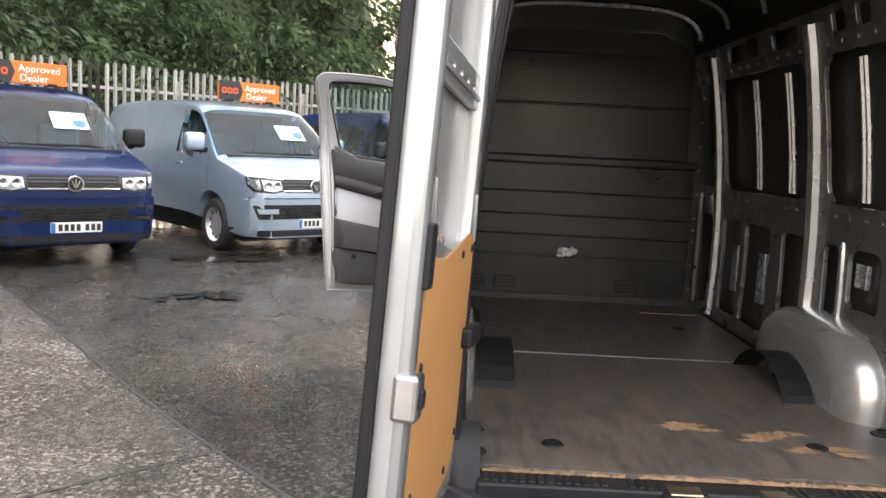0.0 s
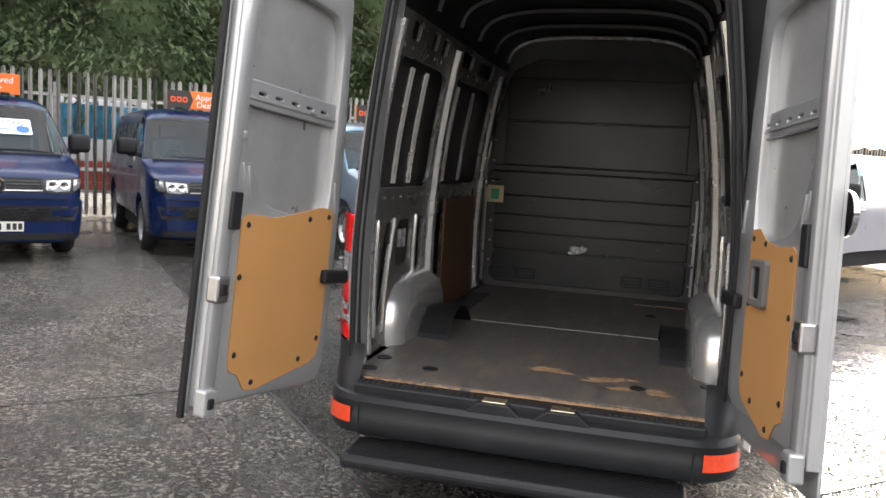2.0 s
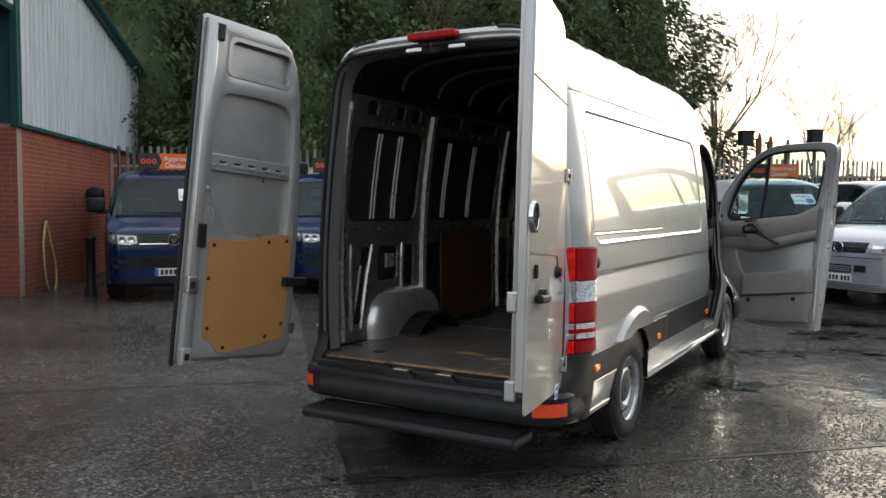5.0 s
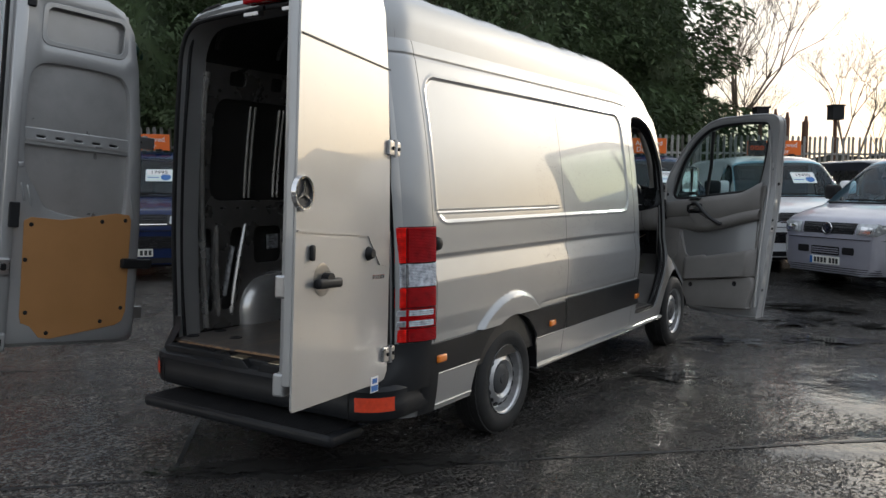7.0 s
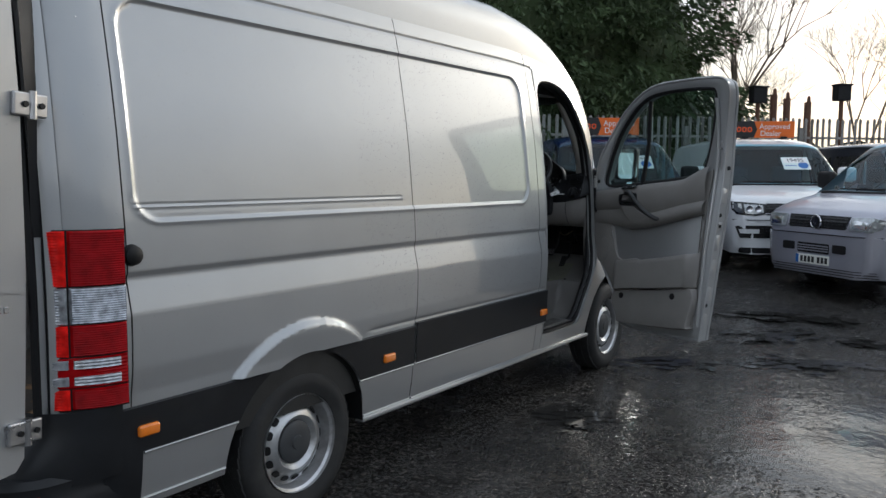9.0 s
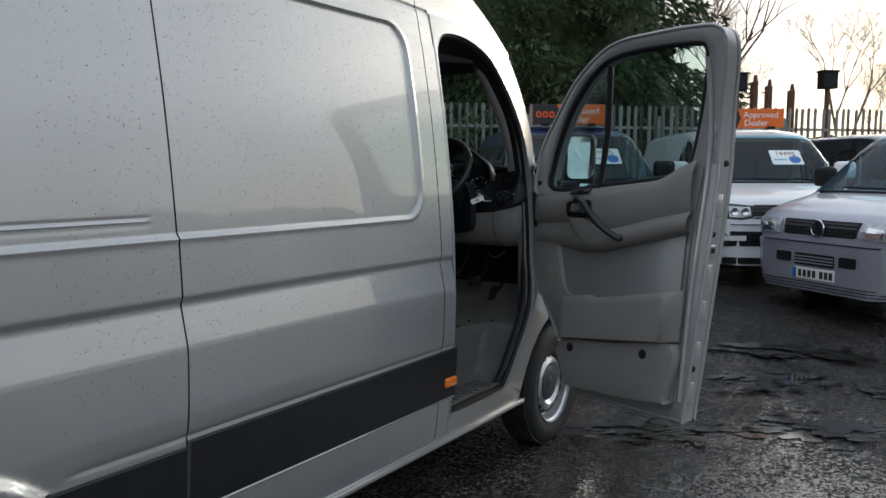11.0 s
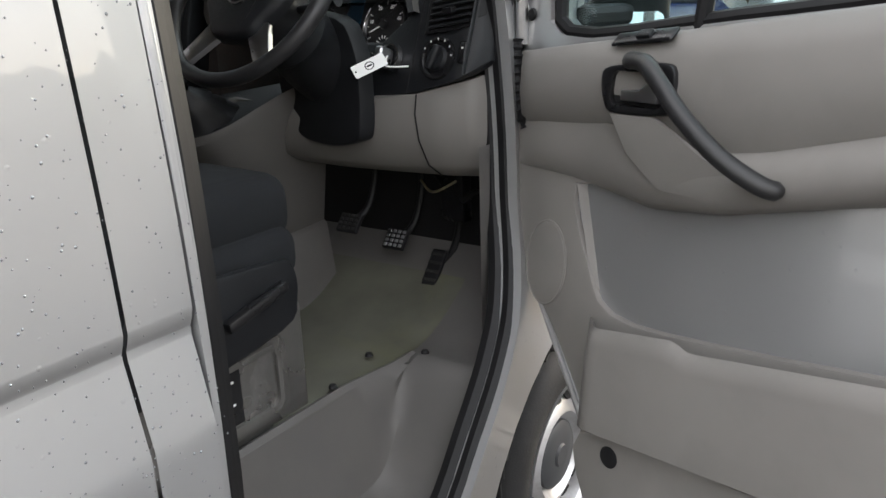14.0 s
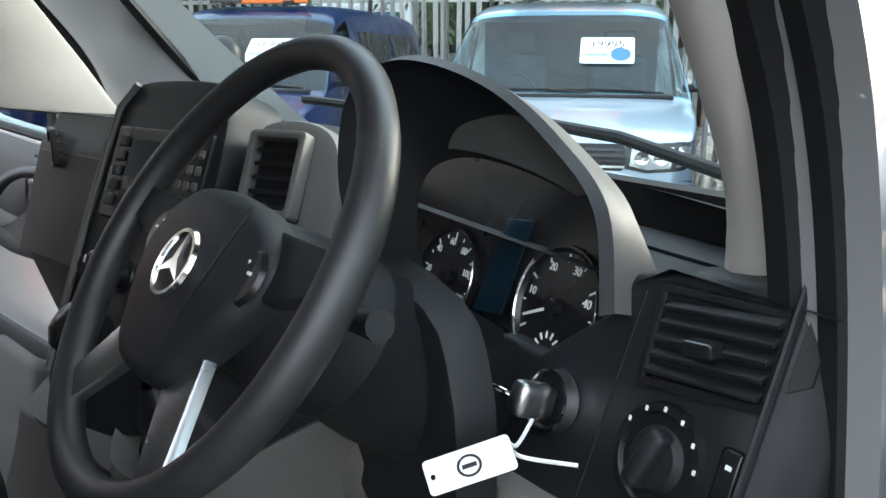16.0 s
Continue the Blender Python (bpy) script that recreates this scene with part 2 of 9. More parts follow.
ORANGE_L = mat("amber_lens", (0.85, 0.22, 0.01), 0.15, 0, 0.1, 30, 0.01, 120, 1.0)
REFLECT = mat("orange_red_reflector", (0.75, 0.06, 0.012), 0.2, 0, 0.1, 40, 0.02, 300, 1.0)
CLEARL = mat("clear_lens", (0.42, 0.44, 0.47), 0.10, 0.55, 0.45, 34, 0.05, 70, 1.0)
WHITE = mat("white_paper", (0.80, 0.80, 0.78), 0.6, 0, 0.04, 5)
GLASS = glass_mat("cab_glass", (0.80, 0.9, 0.9), 0.92, 0.0)
GLASS_WET = glass_mat("wet_side_glass", (0.80, 0.9, 0.9), 0.9, 0.6)
GLASS_VAN = glass_mat("tinted_van_glass", (0.50, 0.76, 0.86), 0.95, 0.0, 0.035)
MIRROR = mat("mirror_glass", (0.86, 0.88, 0.9), 0.03, 1.0, 0.01, 3, rvar=0.01)
GREEN = mat("green_label", (0.05, 0.30, 0.17), 0.5, 0, 0.1, 10)
TAN = mat("tan_label", (0.55, 0.45, 0.26), 0.6, 0, 0.1, 10)


# ---------------------------------------------------------------- mesh helpers
MADE = []                                         # every part in the order in which it is built


def mesh_of(name, bm, material, smooth=False, angle=40):
    me = bpy.data.meshes.new(name)
    if smooth:
        for f in bm.faces:
            f.smooth = True
        for e in bm.edges:
            if len(e.link_faces) == 2 and e.calc_face_angle(0) > radians(angle):
                e.smooth = False
    bm.to_mesh(me)
    bm.free()
    for mm in (material if isinstance(material, (list, tuple)) else [material]):
        me.materials.append(mm)
    return me


def part(name, bm, material, parent=None, label="", smooth=False, m=None, angle=40):
    """One mesh object, under a thing or under a part; m: its pose in the parent."""
    ob = new(name, mesh_of(name, bm, material, smooth, angle))
    MADE.append(ob)
    if parent is not None:
        ob.parent = parent
    if m is not None:
        ob.matrix_basis = m
    if label:
        ob["label"] = label
    return ob


def thing(name, label, category, m=None, group="", kind=""):
    ob = new(name)
    if m is not None:
        ob.matrix_basis = m
    return tagged(ob, label, category, group, kind)


def box(x0, x1, y0, y1, z0, z1, bevel=0.0, seg=2, bm=None):
    own = bmesh.new()
    bmesh.ops.create_cube(own, size=1.0)
    bmesh.ops.scale(own, vec=(x1 - x0, y1 - y0, z1 - z0), verts=own.verts)
    bmesh.ops.translate(own, vec=((x0 + x1) / 2, (y0 + y1) / 2, (z0 + z1) / 2), verts=own.verts)
    if bevel:
        bmesh.ops.bevel(own, geom=list(own.edges), offset=bevel, segments=seg, profile=0.5, affect="EDGES")
    return own if bm is None else merge(bm, own)


def merge(bm, other, m=None):
    if m is not None:
        bmesh.ops.transform(other, matrix=m, verts=other.verts)
    tmp = bpy.data.meshes.new("tmp")
    other.to_mesh(tmp)
    other.free()
    bm.from_mesh(tmp)
    bpy.data.meshes.remove(tmp)
    return bm


def moved(bm, m):
    bmesh.ops.transform(bm, matrix=m, verts=bm.verts)
    return bm


def rod(r, length, seg=20, r2=None, cap=True):
    """A cylinder or cone on z = 0, rising to length."""
    bm = bmesh.new()
    bmesh.ops.create_cone(bm, cap_ends=cap, segments=seg, radius1=r, radius2=r if r2 is None else r2, depth=length)
    bmesh.ops.translate(bm, vec=(0, 0, length / 2), verts=bm.verts)
    return bm


def lathe(profile, seg=32):
    """Profile of (radius, height) turned about z."""
    bm = bmesh.new()
    rings = []
    for r, h in profile:
        rings.append([bm.verts.new((r * math.cos(2 * math.pi * k / seg), r * math.sin(2 * math.pi * k / seg), h)) for k in range(seg)])
    for a, b in zip(rings, rings[1:]):
        for k in range(seg):
            bm.faces.new((a[k], a[(k + 1) % seg], b[(k + 1) % seg], b[k]))
    bmesh.ops.remove_doubles(bm, verts=bm.verts, dist=1e-5)
    bmesh.ops.recalc_face_normals(bm, faces=bm.faces)
    return bm


def tube(points, r, seg=10, closed=False):
    """A round bar along points; r: one radius, or one for each point."""
    bm = bmesh.new()
    pts = [Vector(p) for p in points]
    n = len(pts)
    rings, up = [], Vector((0.013, 0.021, 1))
    for i, p in enumerate(pts):
        d = (pts[(i + 1) % n] - pts[i - 1]) if closed else (pts[min(i + 1, n - 1)] - pts[max(i - 1, 0)])
        d.normalize()
        if abs(d.dot(up.normalized())) > 0.98:
            up = Vector((1, 0.02, 0.01))
        a = d.cross(up).normalized()
        b = a.cross(d).normalized()
        up = b
        rr = r[i] if isinstance(r, (list, tuple)) else r
        rings.append([bm.verts.new(p + rr * (a * math.cos(2 * math.pi * k / seg) + b * math.sin(2 * math.pi * k / seg))) for k in range(seg)])
    pairs = list(zip(rings, rings[1:])) + ([(rings[-1], rings[0])] if closed else [])
    for a, b in pairs:
        for k in range(seg):
            bm.faces.new((a[k], a[(k + 1) % seg], b[(k + 1) % seg], b[k]))
    if not closed:
        bm.faces.new(rings[0][::-1])
        bm.faces.new(rings[-1])
    bmesh.ops.recalc_face_normals(bm, faces=bm.faces)
    return bm


def spline(points, n=8, closed=False):
    """Points along a smooth curve through the given ones."""
    p = [np.array(q, float) for q in points]
    out, k = [], len(p)
    for i in range(k if closed else k - 1):
        a, b = p[i], p[(i + 1) % k]
        a0 = p[i - 1] if (closed or i > 0) else a
        b1 = p[(i + 2) % k] if (closed or i + 2 < k) else b
        for j in range(n):
            t = j / n
            out.append(tuple(0.5 * ((2 * a) + (b - a0) * t + (2 * a0 - 5 * a + 4 * b - b1) * t * t + (3 * a - a0 - 3 * b + b1) * t ** 3)))
    if not closed:
        out.append(tuple(p[-1]))
    return out


def rrect(x0, x1, y0, y1, r, n=6):
    """Outline of a rectangle with round corners, anticlockwise; r: one radius, or four (from the lower left, anticlockwise)."""
    rs = r if isinstance(r, (list, tuple)) else (r,) * 4
    out = []
    for (cx, cy, a0), q in zip((((x0, y0, 180)), ((x1, y0, 270)), ((x1, y1, 0)), ((x0, y1, 90))), rs):
        ox, oy = cx + (q if cx == x0 else -q), cy + (q if cy == y0 else -q)
        for k in range(n + 1):
            a = radians(a0 + 90 * k / n)
            out.append((ox + q * math.cos(a), oy + q * math.sin(a)))
    return out


def plate(outline, holes=(), depth=0.01, bevel=0.0):
    """A flat plate of a 2D outline with holes in the x-y plane, from z = 0 to depth."""
    bm = bmesh.new()
    edges = []
    for loop in (outline, *holes):
        vs = [bm.verts.new((x, y, 0)) for x, y in loop]
        edges += [bm.edges.new((vs[i], vs[(i + 1) % len(vs)])) for i in range(len(vs))]
    bmesh.ops.triangle_fill(bm, use_beauty=True, use_dissolve=False, edges=edges)
    bmesh.ops.recalc_face_normals(bm, faces=bm.faces)
    if bm.faces and sum(f.normal.z for f in bm.faces) > 0:
        bmesh.ops.reverse_faces(bm, faces=bm.faces)
    if depth:
        out = bmesh.ops.extrude_face_region(bm, geom=list(bm.faces))
        top = [g for g in out["geom"] if isinstance(g, bmesh.types.BMVert)]
        bmesh.ops.translate(bm, vec=(0, 0, depth), verts=top)
        bmesh.ops.recalc_face_normals(bm, faces=bm.faces)
        if bevel:
            es = [e for e in bm.edges if len(e.link_faces) == 2 and e.calc_face_angle(0) > radians(50)
                  and all(abs(v.co.z - depth) < 1e-6 for v in e.verts)]
            bmesh.ops.bevel(bm, geom=es, offset=bevel, segments=2, profile=0.5, affect="EDGES")
    return bm


def grid(f, us, vs, skip=None, thick=0.0):
    """A surface f(u, v) -> point over the lines us x vs; skip(u, v): cells to leave out, by their middle."""
    bm = bmesh.new()
    vv = [[bm.verts.new(f(u, v)) for v in vs] for u in us]
    for i in range(len(us) - 1):
        for j in range(len(vs) - 1):
            if skip and skip((us[i] + us[i + 1]) / 2, (vs[j] + vs[j + 1]) / 2):
                continue
            bm.faces.new((vv[i][j], vv[i + 1][j], vv[i + 1][j + 1], vv[i][j + 1]))
    bmesh.ops.remove_doubles(bm, verts=bm.verts, dist=2e-4)
    loose = [v for v in bm.verts if not v.link_faces]
    bmesh.ops.delete(bm, geom=loose, context="VERTS")
    bmesh.ops.recalc_face_normals(bm, faces=bm.faces)
    if thick:
        bmesh.ops.solidify(bm, geom=list(bm.faces), thickness=thick)
    return bm


def steps(a, b, d, *extra):
    """Even steps from a to b of about d, with extra values put in."""
    n = max(1, round(abs(b - a) / d))
    return sorted(set([round(a + (b - a) * k / n, 5) for k in range(n + 1)] + [round(e, 5) for e in extra if a < e < b]))


def lerp_table(table):
    xs, ys = [p[0] for p in table], [p[1] for p in table]
    return lambda v: float(np.interp(v, xs, ys))


def smooth_table(table, n=10):
    return lerp_table(spline(table, n))


def words(text, size, material, parent, m, name="lettering", depth=0.0006):
    """Raised lettering with the built-in font, centred, as a mesh."""
    cu = bpy.data.curves.new(name, "FONT")
    cu.body, cu.size, cu.align_x, cu.align_y, cu.extrude = text, size, "CENTER", "CENTER", depth
    tmp = bpy.data.objects.new(name, cu)
    scene.collection.objects.link(tmp)
    me = bpy.data.meshes.new_from_object(tmp.evaluated_get(bpy.context.evaluated_depsgraph_get()))
    bpy.data.objects.remove(tmp)
    bpy.data.curves.remove(cu)
    me.name = name
    me.materials.clear()
    me.materials.append(material)
    ob = new(name, me)
    ob.parent, ob.matrix_basis = parent, m
    return ob


SIDE = Matrix(((0, 0, 1, 0), (1, 0, 0, 0), (0, 1, 0, 0), (0, 0, 0, 1)))      # plate x -> y, y -> z, depth -> x
BACK = Matrix(((1, 0, 0, 0), (0, 0, -1, 0), (0, 1, 0, 0), (0, 0, 0, 1)))     # plate x -> x, y -> z, depth -> -y



# ---------------------------------------------------------------- parked vans along the fence
ORANGE = mat("orange_sign_board", (0.80, 0.16, 0.015), 0.4, 0, 0.04, 3)
SIGNBLACK = mat("black_sign_board", (0.02, 0.02, 0.022), 0.4, 0, 0.1, 3)
SIGNRED = mat("orange_red_mark", (0.78, 0.10, 0.02), 0.4, 0, 0.05, 5)
MINT = mat("pale_mint_card", (0.70, 0.80, 0.78), 0.4, 0, 0.03, 6)
BLUECARD = mat("blue_card", (0.03, 0.14, 0.42), 0.4, 0, 0.1, 6)
YPLATE = mat("white_plate", (0.72, 0.72, 0.66), 0.4, 0, 0.03, 6)
PRINT = mat("black_print", (0.02, 0.02, 0.02), 0.5, 0, 0.1, 6)
WPRINT = mat("white_print", (0.85, 0.85, 0.83), 0.5, 0, 0.02, 6)
LAMPGLASS = mat("headlamp_lens", (0.36, 0.38, 0.39), 0.12, 0.55, 0.4, 24, 0.02, 60, 1.0)
CABIN = mat("dark_cabin_trim", (0.06, 0.065, 0.07), 0.8, 0, 0.3, 5)

PV_T = smooth_table([(0, 0.74), (0.02, 0.88), (0.07, 0.98), (0.16, 1.04), (0.45, 1.13), (0.80, 1.21), (0.86, 1.24), (1.20, 1.545), (1.55, 1.835), (1.75, 1.905), (2.2, 1.955),
                     (3.5, 1.965), (4.5, 1.95), (4.8, 1.88), (4.9, 1.75)])
PV_P = lerp_table([(0, 0.78), (0.04, 0.85), (0.12, 0.915), (0.25, 0.96), (0.45, 0.985), (0.8, 1), (4.5, 1), (4.8, 0.98), (4.9, 0.95)])
PV_W = smooth_table([(0.2, 0.89), (0.45, 0.935), (0.8, 0.952), (1.05, 0.945), (1.2, 0.925), (1.5, 0.855), (1.8, 0.775), (2.0, 0.72)])
PV_PI = lerp_table([(0.78, 0), (0.85, 0.04), (0.915, 0.12), (0.96, 0.25), (0.985, 0.45), (1, 0.8)])
PV_TI = lerp_table([(0.74, 0), (0.88, 0.02), (0.98, 0.07), (1.04, 0.16), (1.13, 0.45), (1.21, 0.80), (1.24, 0.86), (1.545, 1.20), (1.835, 1.55)])


def pv_shell(u, y):
    t, zb = PV_T(y), 0.24
    for yc in (0.92, 3.92):
        d = abs(y - yc)
        if d < 0.37:
            zb = max(zb, 0.33 + math.sqrt(0.37 ** 2 - d * d))
    h = 0.13 if y > 1.6 else 0.06 + 0.07 * min(1, max(0, (y - 0.9) / 0.7))
    s = abs(u)
    if s <= 1:
        z = zb + (t - h - zb) * s
        x = PV_W(z) * PV_P(y)
    else:
        a = (s - 1) * math.pi / 2
        x = PV_W(t - h) * PV_P(y) * max(0.0, math.cos(a)) ** 0.45
        z = t - h + h * math.sin(a) ** 0.75
    return (math.copysign(x, u) if u else 0.0, y, z)


def pv_front(x, z, off=0.006):
    y = max(PV_PI(min(1.0, abs(x) / PV_W(z))), PV_TI(z))
    return (x, y - off, z)


def front_patch(outline, off=0.006, thick=0.0, cuts=3):
    """A skin patch on the nose, from an outline in x and z."""
    bm = plate(outline, (), 0.0)
    for _ in range(cuts):
        bmesh.ops.subdivide_edges(bm, edges=[e for e in bm.edges if e.calc_length() > 0.06], cuts=1, use_grid_fill=False)
        bmesh.ops.triangulate(bm, faces=[f for f in bm.faces if len(f.verts) > 4])
    for v in bm.verts:
        v.co = pv_front(v.co.x, v.co.y, off)
    bmesh.ops.recalc_face_normals(bm, faces=bm.faces)
    if thick:
        bmesh.ops.solidify(bm, geom=list(bm.faces), thickness=thick)
    return bm


def side_patch(outline, s, off=0.006):
    bm = plate(outline, (), 0.0)
    bmesh.ops.subdivide_edges(bm, edges=[e for e in bm.edges if e.calc_length() > 0.12], cuts=2)
    for v in bm.verts:
        y, z = v.co.x, v.co.y
        v.co = (s * (PV_W(z) * PV_P(y) + off), y, z)
    bmesh.ops.recalc_face_normals(bm, faces=bm.faces)
    return bm


def small_wheel(parent, m, rim_mat, r=0.335, w=0.2):
    """Tyre with a spoked or dished rim; local z is the axle, outwards."""
    ty = part("wheel", lathe([(r * 0.62, -w / 2), (r * 0.9, -w / 2), (r * 0.985, -w * 0.36), (r, -w * 0.15), (r, w * 0.15), (r * 0.985, w * 0.36), (r * 0.9, w / 2), (r * 0.66, w * 0.47), (r * 0.62, w * 0.3)], 28),
              TYRE, parent, smooth=True, m=m)
    part("rim", lathe([(r * 0.66, w * 0.47), (r * 0.62, w * 0.40), (r * 0.56, w * 0.2), (r * 0.40, w * 0.30), (r * 0.2, w * 0.36), (0.0, w * 0.36)], 28), rim_mat, ty, smooth=True)
    bm = bmesh.new()
    for k in range(10):
        a = 2 * math.pi * k / 10
        merge(bm, rod(r * 0.055, 0.006, 8), pose(r * 0.49 * math.cos(a), r * 0.49 * math.sin(a), w * 0.262))
    tagged(part("vent_ring", bm, RUBBER, ty), kind="stuff")
    return ty


def parked_van(x, y, lift, turn, paint, label, price="", sign=True, windows=False, dark_mirror=True, old=False, plate_on=True, bumper=None, card_x=0.32):
    v = thing("parked_van", label, "van", pose(x, y, lift, 0, 0, turn), "vans parked along the fence")
    ys = steps(0, 4.9, 0.16, *[0.01, 0.02, 0.04, 0.07, 0.1, 0.13, 0.2, 0.55, 0.57, 0.6, 0.65, 0.72, 0.8, 0.86, 0.93, 1.0, 1.08, 1.16, 1.22, 1.27, 1.29, 1.4, 1.52, 1.6, 3.55, 3.57, 3.6, 3.66, 3.75, 3.85, 3.95, 4.05, 4.14, 4.2, 4.25, 4.29, 4.85])
    us = [-2 + k * 0.1 for k in range(10)] + [-1 + k * 0.125 for k in range(17)] + [1.1 + k * 0.1 for k in range(10)]
    us = sorted(set(round(u, 4) for u in us))

    def skip(a, b):
        if 0.87 < b < 1.53 and abs(a) > 1.2:
            return True
        z = pv_shell(a, b)[2]
        return abs(a) <= 1 and 1.24 < z < 1.70 and (1.28 < b < 2.02) and z < 1.2 + (b - 1.0) * 0.95

    bm = grid(pv_shell, us, ys, skip)
    nose = [vv for vv in bm.verts if abs(vv.co.y) < 1e-4]
    nose.sort(key=lambda q: math.atan2(q.co.z - 0.5, q.co.x))
    bm.faces.new(nose)
    bmesh.ops.recalc_face_normals(bm, faces=bm.faces)
    part("body", bm, paint, v, smooth=True, angle=50)
    part("underbody", box(-0.8, 0.8, 0.35, 4.8, 0.18, 0.5), RUBBER, v)
    part("cabin_lining", box(-0.74, 0.74, 2.06, 2.12, 0.6, 1.78), CABIN, v)
    part("dashboard", moved(box(-0.82, 0.82, 0.95, 1.35, 1.06, 1.2, 0.04), pose(0, 0, 0)), CABIN, v)
    for sx in (-0.42, 0.42):
        st = part("seat", box(sx - 0.24, sx + 0.24, 1.85, 1.98, 0.9, 1.5, 0.05), CABIN, v)
        part("headrest", box(sx - 0.13, sx + 0.13, 1.86, 1.96, 1.52, 1.7, 0.03), CABIN, st)
    part("steering_wheel", moved(tube([(0.18 * math.cos(a), 0.18 * math.sin(a), 0) for a in [k * math.pi / 9 for k in range(18)]], 0.014, 6, True), pose(-0.42, 1.45, 1.2, 62, 0, 0)), CABIN, v)
    ws = grid(lambda a, b: tuple(Vector(pv_shell(a, b)) + Vector((0, -0.004, 0.004))), [1.08 + k * 0.092 for k in range(11)] + [], [0.84, 0.9, 1.0, 1.1, 1.2, 1.3, 1.4, 1.5, 1.56])
    ws2 = grid(lambda a, b: tuple(Vector(pv_shell(-a, b)) + Vector((0, -0.004, 0.004))), [1.08 + k * 0.092 for k in range(11)], [0.84, 0.9, 1.0, 1.1, 1.2, 1.3, 1.4, 1.5, 1.56])
    merge(ws, ws2)
    bmesh.ops.remove_doubles(ws, verts=ws.verts, dist=0.002)
    bmesh.ops.recalc_face_normals(ws, faces=ws.faces)
    w = part("windscreen", ws, GLASS_VAN, v, "tinted windscreen", smooth=True)
    w.visible_shadow = False
    part("cowl", box(-0.80, 0.80, 0.80, 0.90, 1.19, 1.235, 0.015), RUBBER, v)
    for sx in (-0.1, 0.45):
        part("wiper", tube([(sx + 0.28, 0.84, 1.245), (sx, 0.87, 1.265), (sx - 0.45, 0.88, 1.265)], 0.009, 6), RUBBER, v)
    for s in (-1, 1):
        g = part("side_window", side_patch([(1.13, 1.235), (1.62, 1.70), (2.0, 1.715), (2.0, 1.235)], s), GLASS_VAN, v, smooth=False)
        g.visible_shadow = False
        if windows:
            part("side_window", side_patch(rrect(2.16, 3.2, 1.235, 1.715, 0.05), s), DASH2, v)
            part("side_window", side_patch(rrect(3.3, 4.5, 1.235, 1.715, 0.05), s), DASH2, v)
        part("door_gap", side_patch([(2.06, 0.35), (2.068, 0.35), (2.068, 1.8), (2.06, 1.8)], s, 0.002), RUBBER, v)
        part("door_gap", side_patch([(1.06, 0.72), (1.068, 0.72), (1.068, 1.2), (1.06, 1.2)], s, 0.002), RUBBER, v)
        part("door_handle", moved(box(-0.015, 0.02, -0.09, 0.09, -0.018, 0.018, 0.012), pose(s * 0.952, 1.9, 1.08)), paint, v)
        mi = part("mirror", moved(box(-0.13, 0.13, -0.06, 0.08, -0.1, 0.13, 0.05, 3), pose(s * 1.08, 1.16, 1.36)), RUBBER if dark_mirror else paint, v, smooth=True)
        part("mirror_arm", moved(box(-0.1, 0.1, -0.03, 0.03, -0.03, 0.03, 0.02), pose(s * 0.98, 1.17, 1.27)), RUBBER, mi)
        if old:
            hl = part("headlamp", front_patch([(s * q, z) for q, z in ((0.50, 0.80), (0.80, 0.79), (0.87, 0.84), (0.88, 0.93), (0.80, 0.955), (0.50, 0.945))][::s], 0.010, 0.012), LAMPGLASS, v, "clear headlamp")
            part("lamp_bowl", front_patch([(s * q, z) for q, z in ((0.56, 0.825), (0.78, 0.82), (0.80, 0.90), (0.57, 0.92))][::s], 0.026, 0.004), CHROME, hl)
            part("bumper_slot", front_patch(rrect(min(s * 0.30, s * 0.50), max(s * 0.30, s * 0.50), 0.52, 0.62, 0.02), 0.040, 0.006), RUBBER, v)
        else:
            hl = part("headlamp", front_patch([(s * q, z) for q, z in ((0.46, 0.815), (0.60, 0.79), (0.84, 0.81), (0.885, 0.87), (0.895, 0.985), (0.80, 0.985), (0.46, 0.955))][::s], 0.010, 0.012), DASH2, v, "headlamp with a black bezel")
            part("lamp_lens", front_patch([(s * q, z) for q, z in ((0.49, 0.835), (0.60, 0.812), (0.74, 0.825), (0.76, 0.955), (0.50, 0.94))][::s], 0.024, 0.006), LAMPGLASS, hl, "clear lens")
            part("lamp_lens", front_patch([(s * q, z) for q, z in ((0.775, 0.83), (0.83, 0.835), (0.868, 0.88), (0.875, 0.965), (0.79, 0.958))][::s], 0.024, 0.006), LAMPGLASS, hl)
            for q in (0.565, 0.685):
                part("lamp_bowl", moved(lathe([(0.0, 0.002), (0.032, 0.006), (0.044, 0.012), (0.048, 0.008)], 18), Matrix.Translation(Vector(pv_front(s * q, 0.888, 0.034))) @ pose(0, 0, 0, 90, 0, 0)), CHROME, hl, smooth=True)
        for yc, lab in ((0.92, "f"), (3.92, "r")):
            small_wheel(v, pose(s * 0.83, yc, 0.335, 0, 90 * s, 0), WHEELM)
    part("grille", front_patch(rrect(-0.46, 0.46, 0.80, 0.965, 0.03) if not old else [(-0.44, 0.80), (0.44, 0.80), (0.48, 0.955), (-0.48, 0.955)], 0.008), RUBBER, v, "black slatted grille")
    for z in (0.86, 0.895, 0.93):
        part("grille_bar", front_patch(rrect(-0.45, 0.45, z - 0.008, z + 0.008, 0.004), 0.016, 0.008), DASH2, v)
    part("grille_bar", front_patch(rrect(-0.46, 0.46, 0.817, 0.833, 0.005), 0.018, 0.008), CHROME if not old else DASH2, v, "chrome grille line" if not old else "")
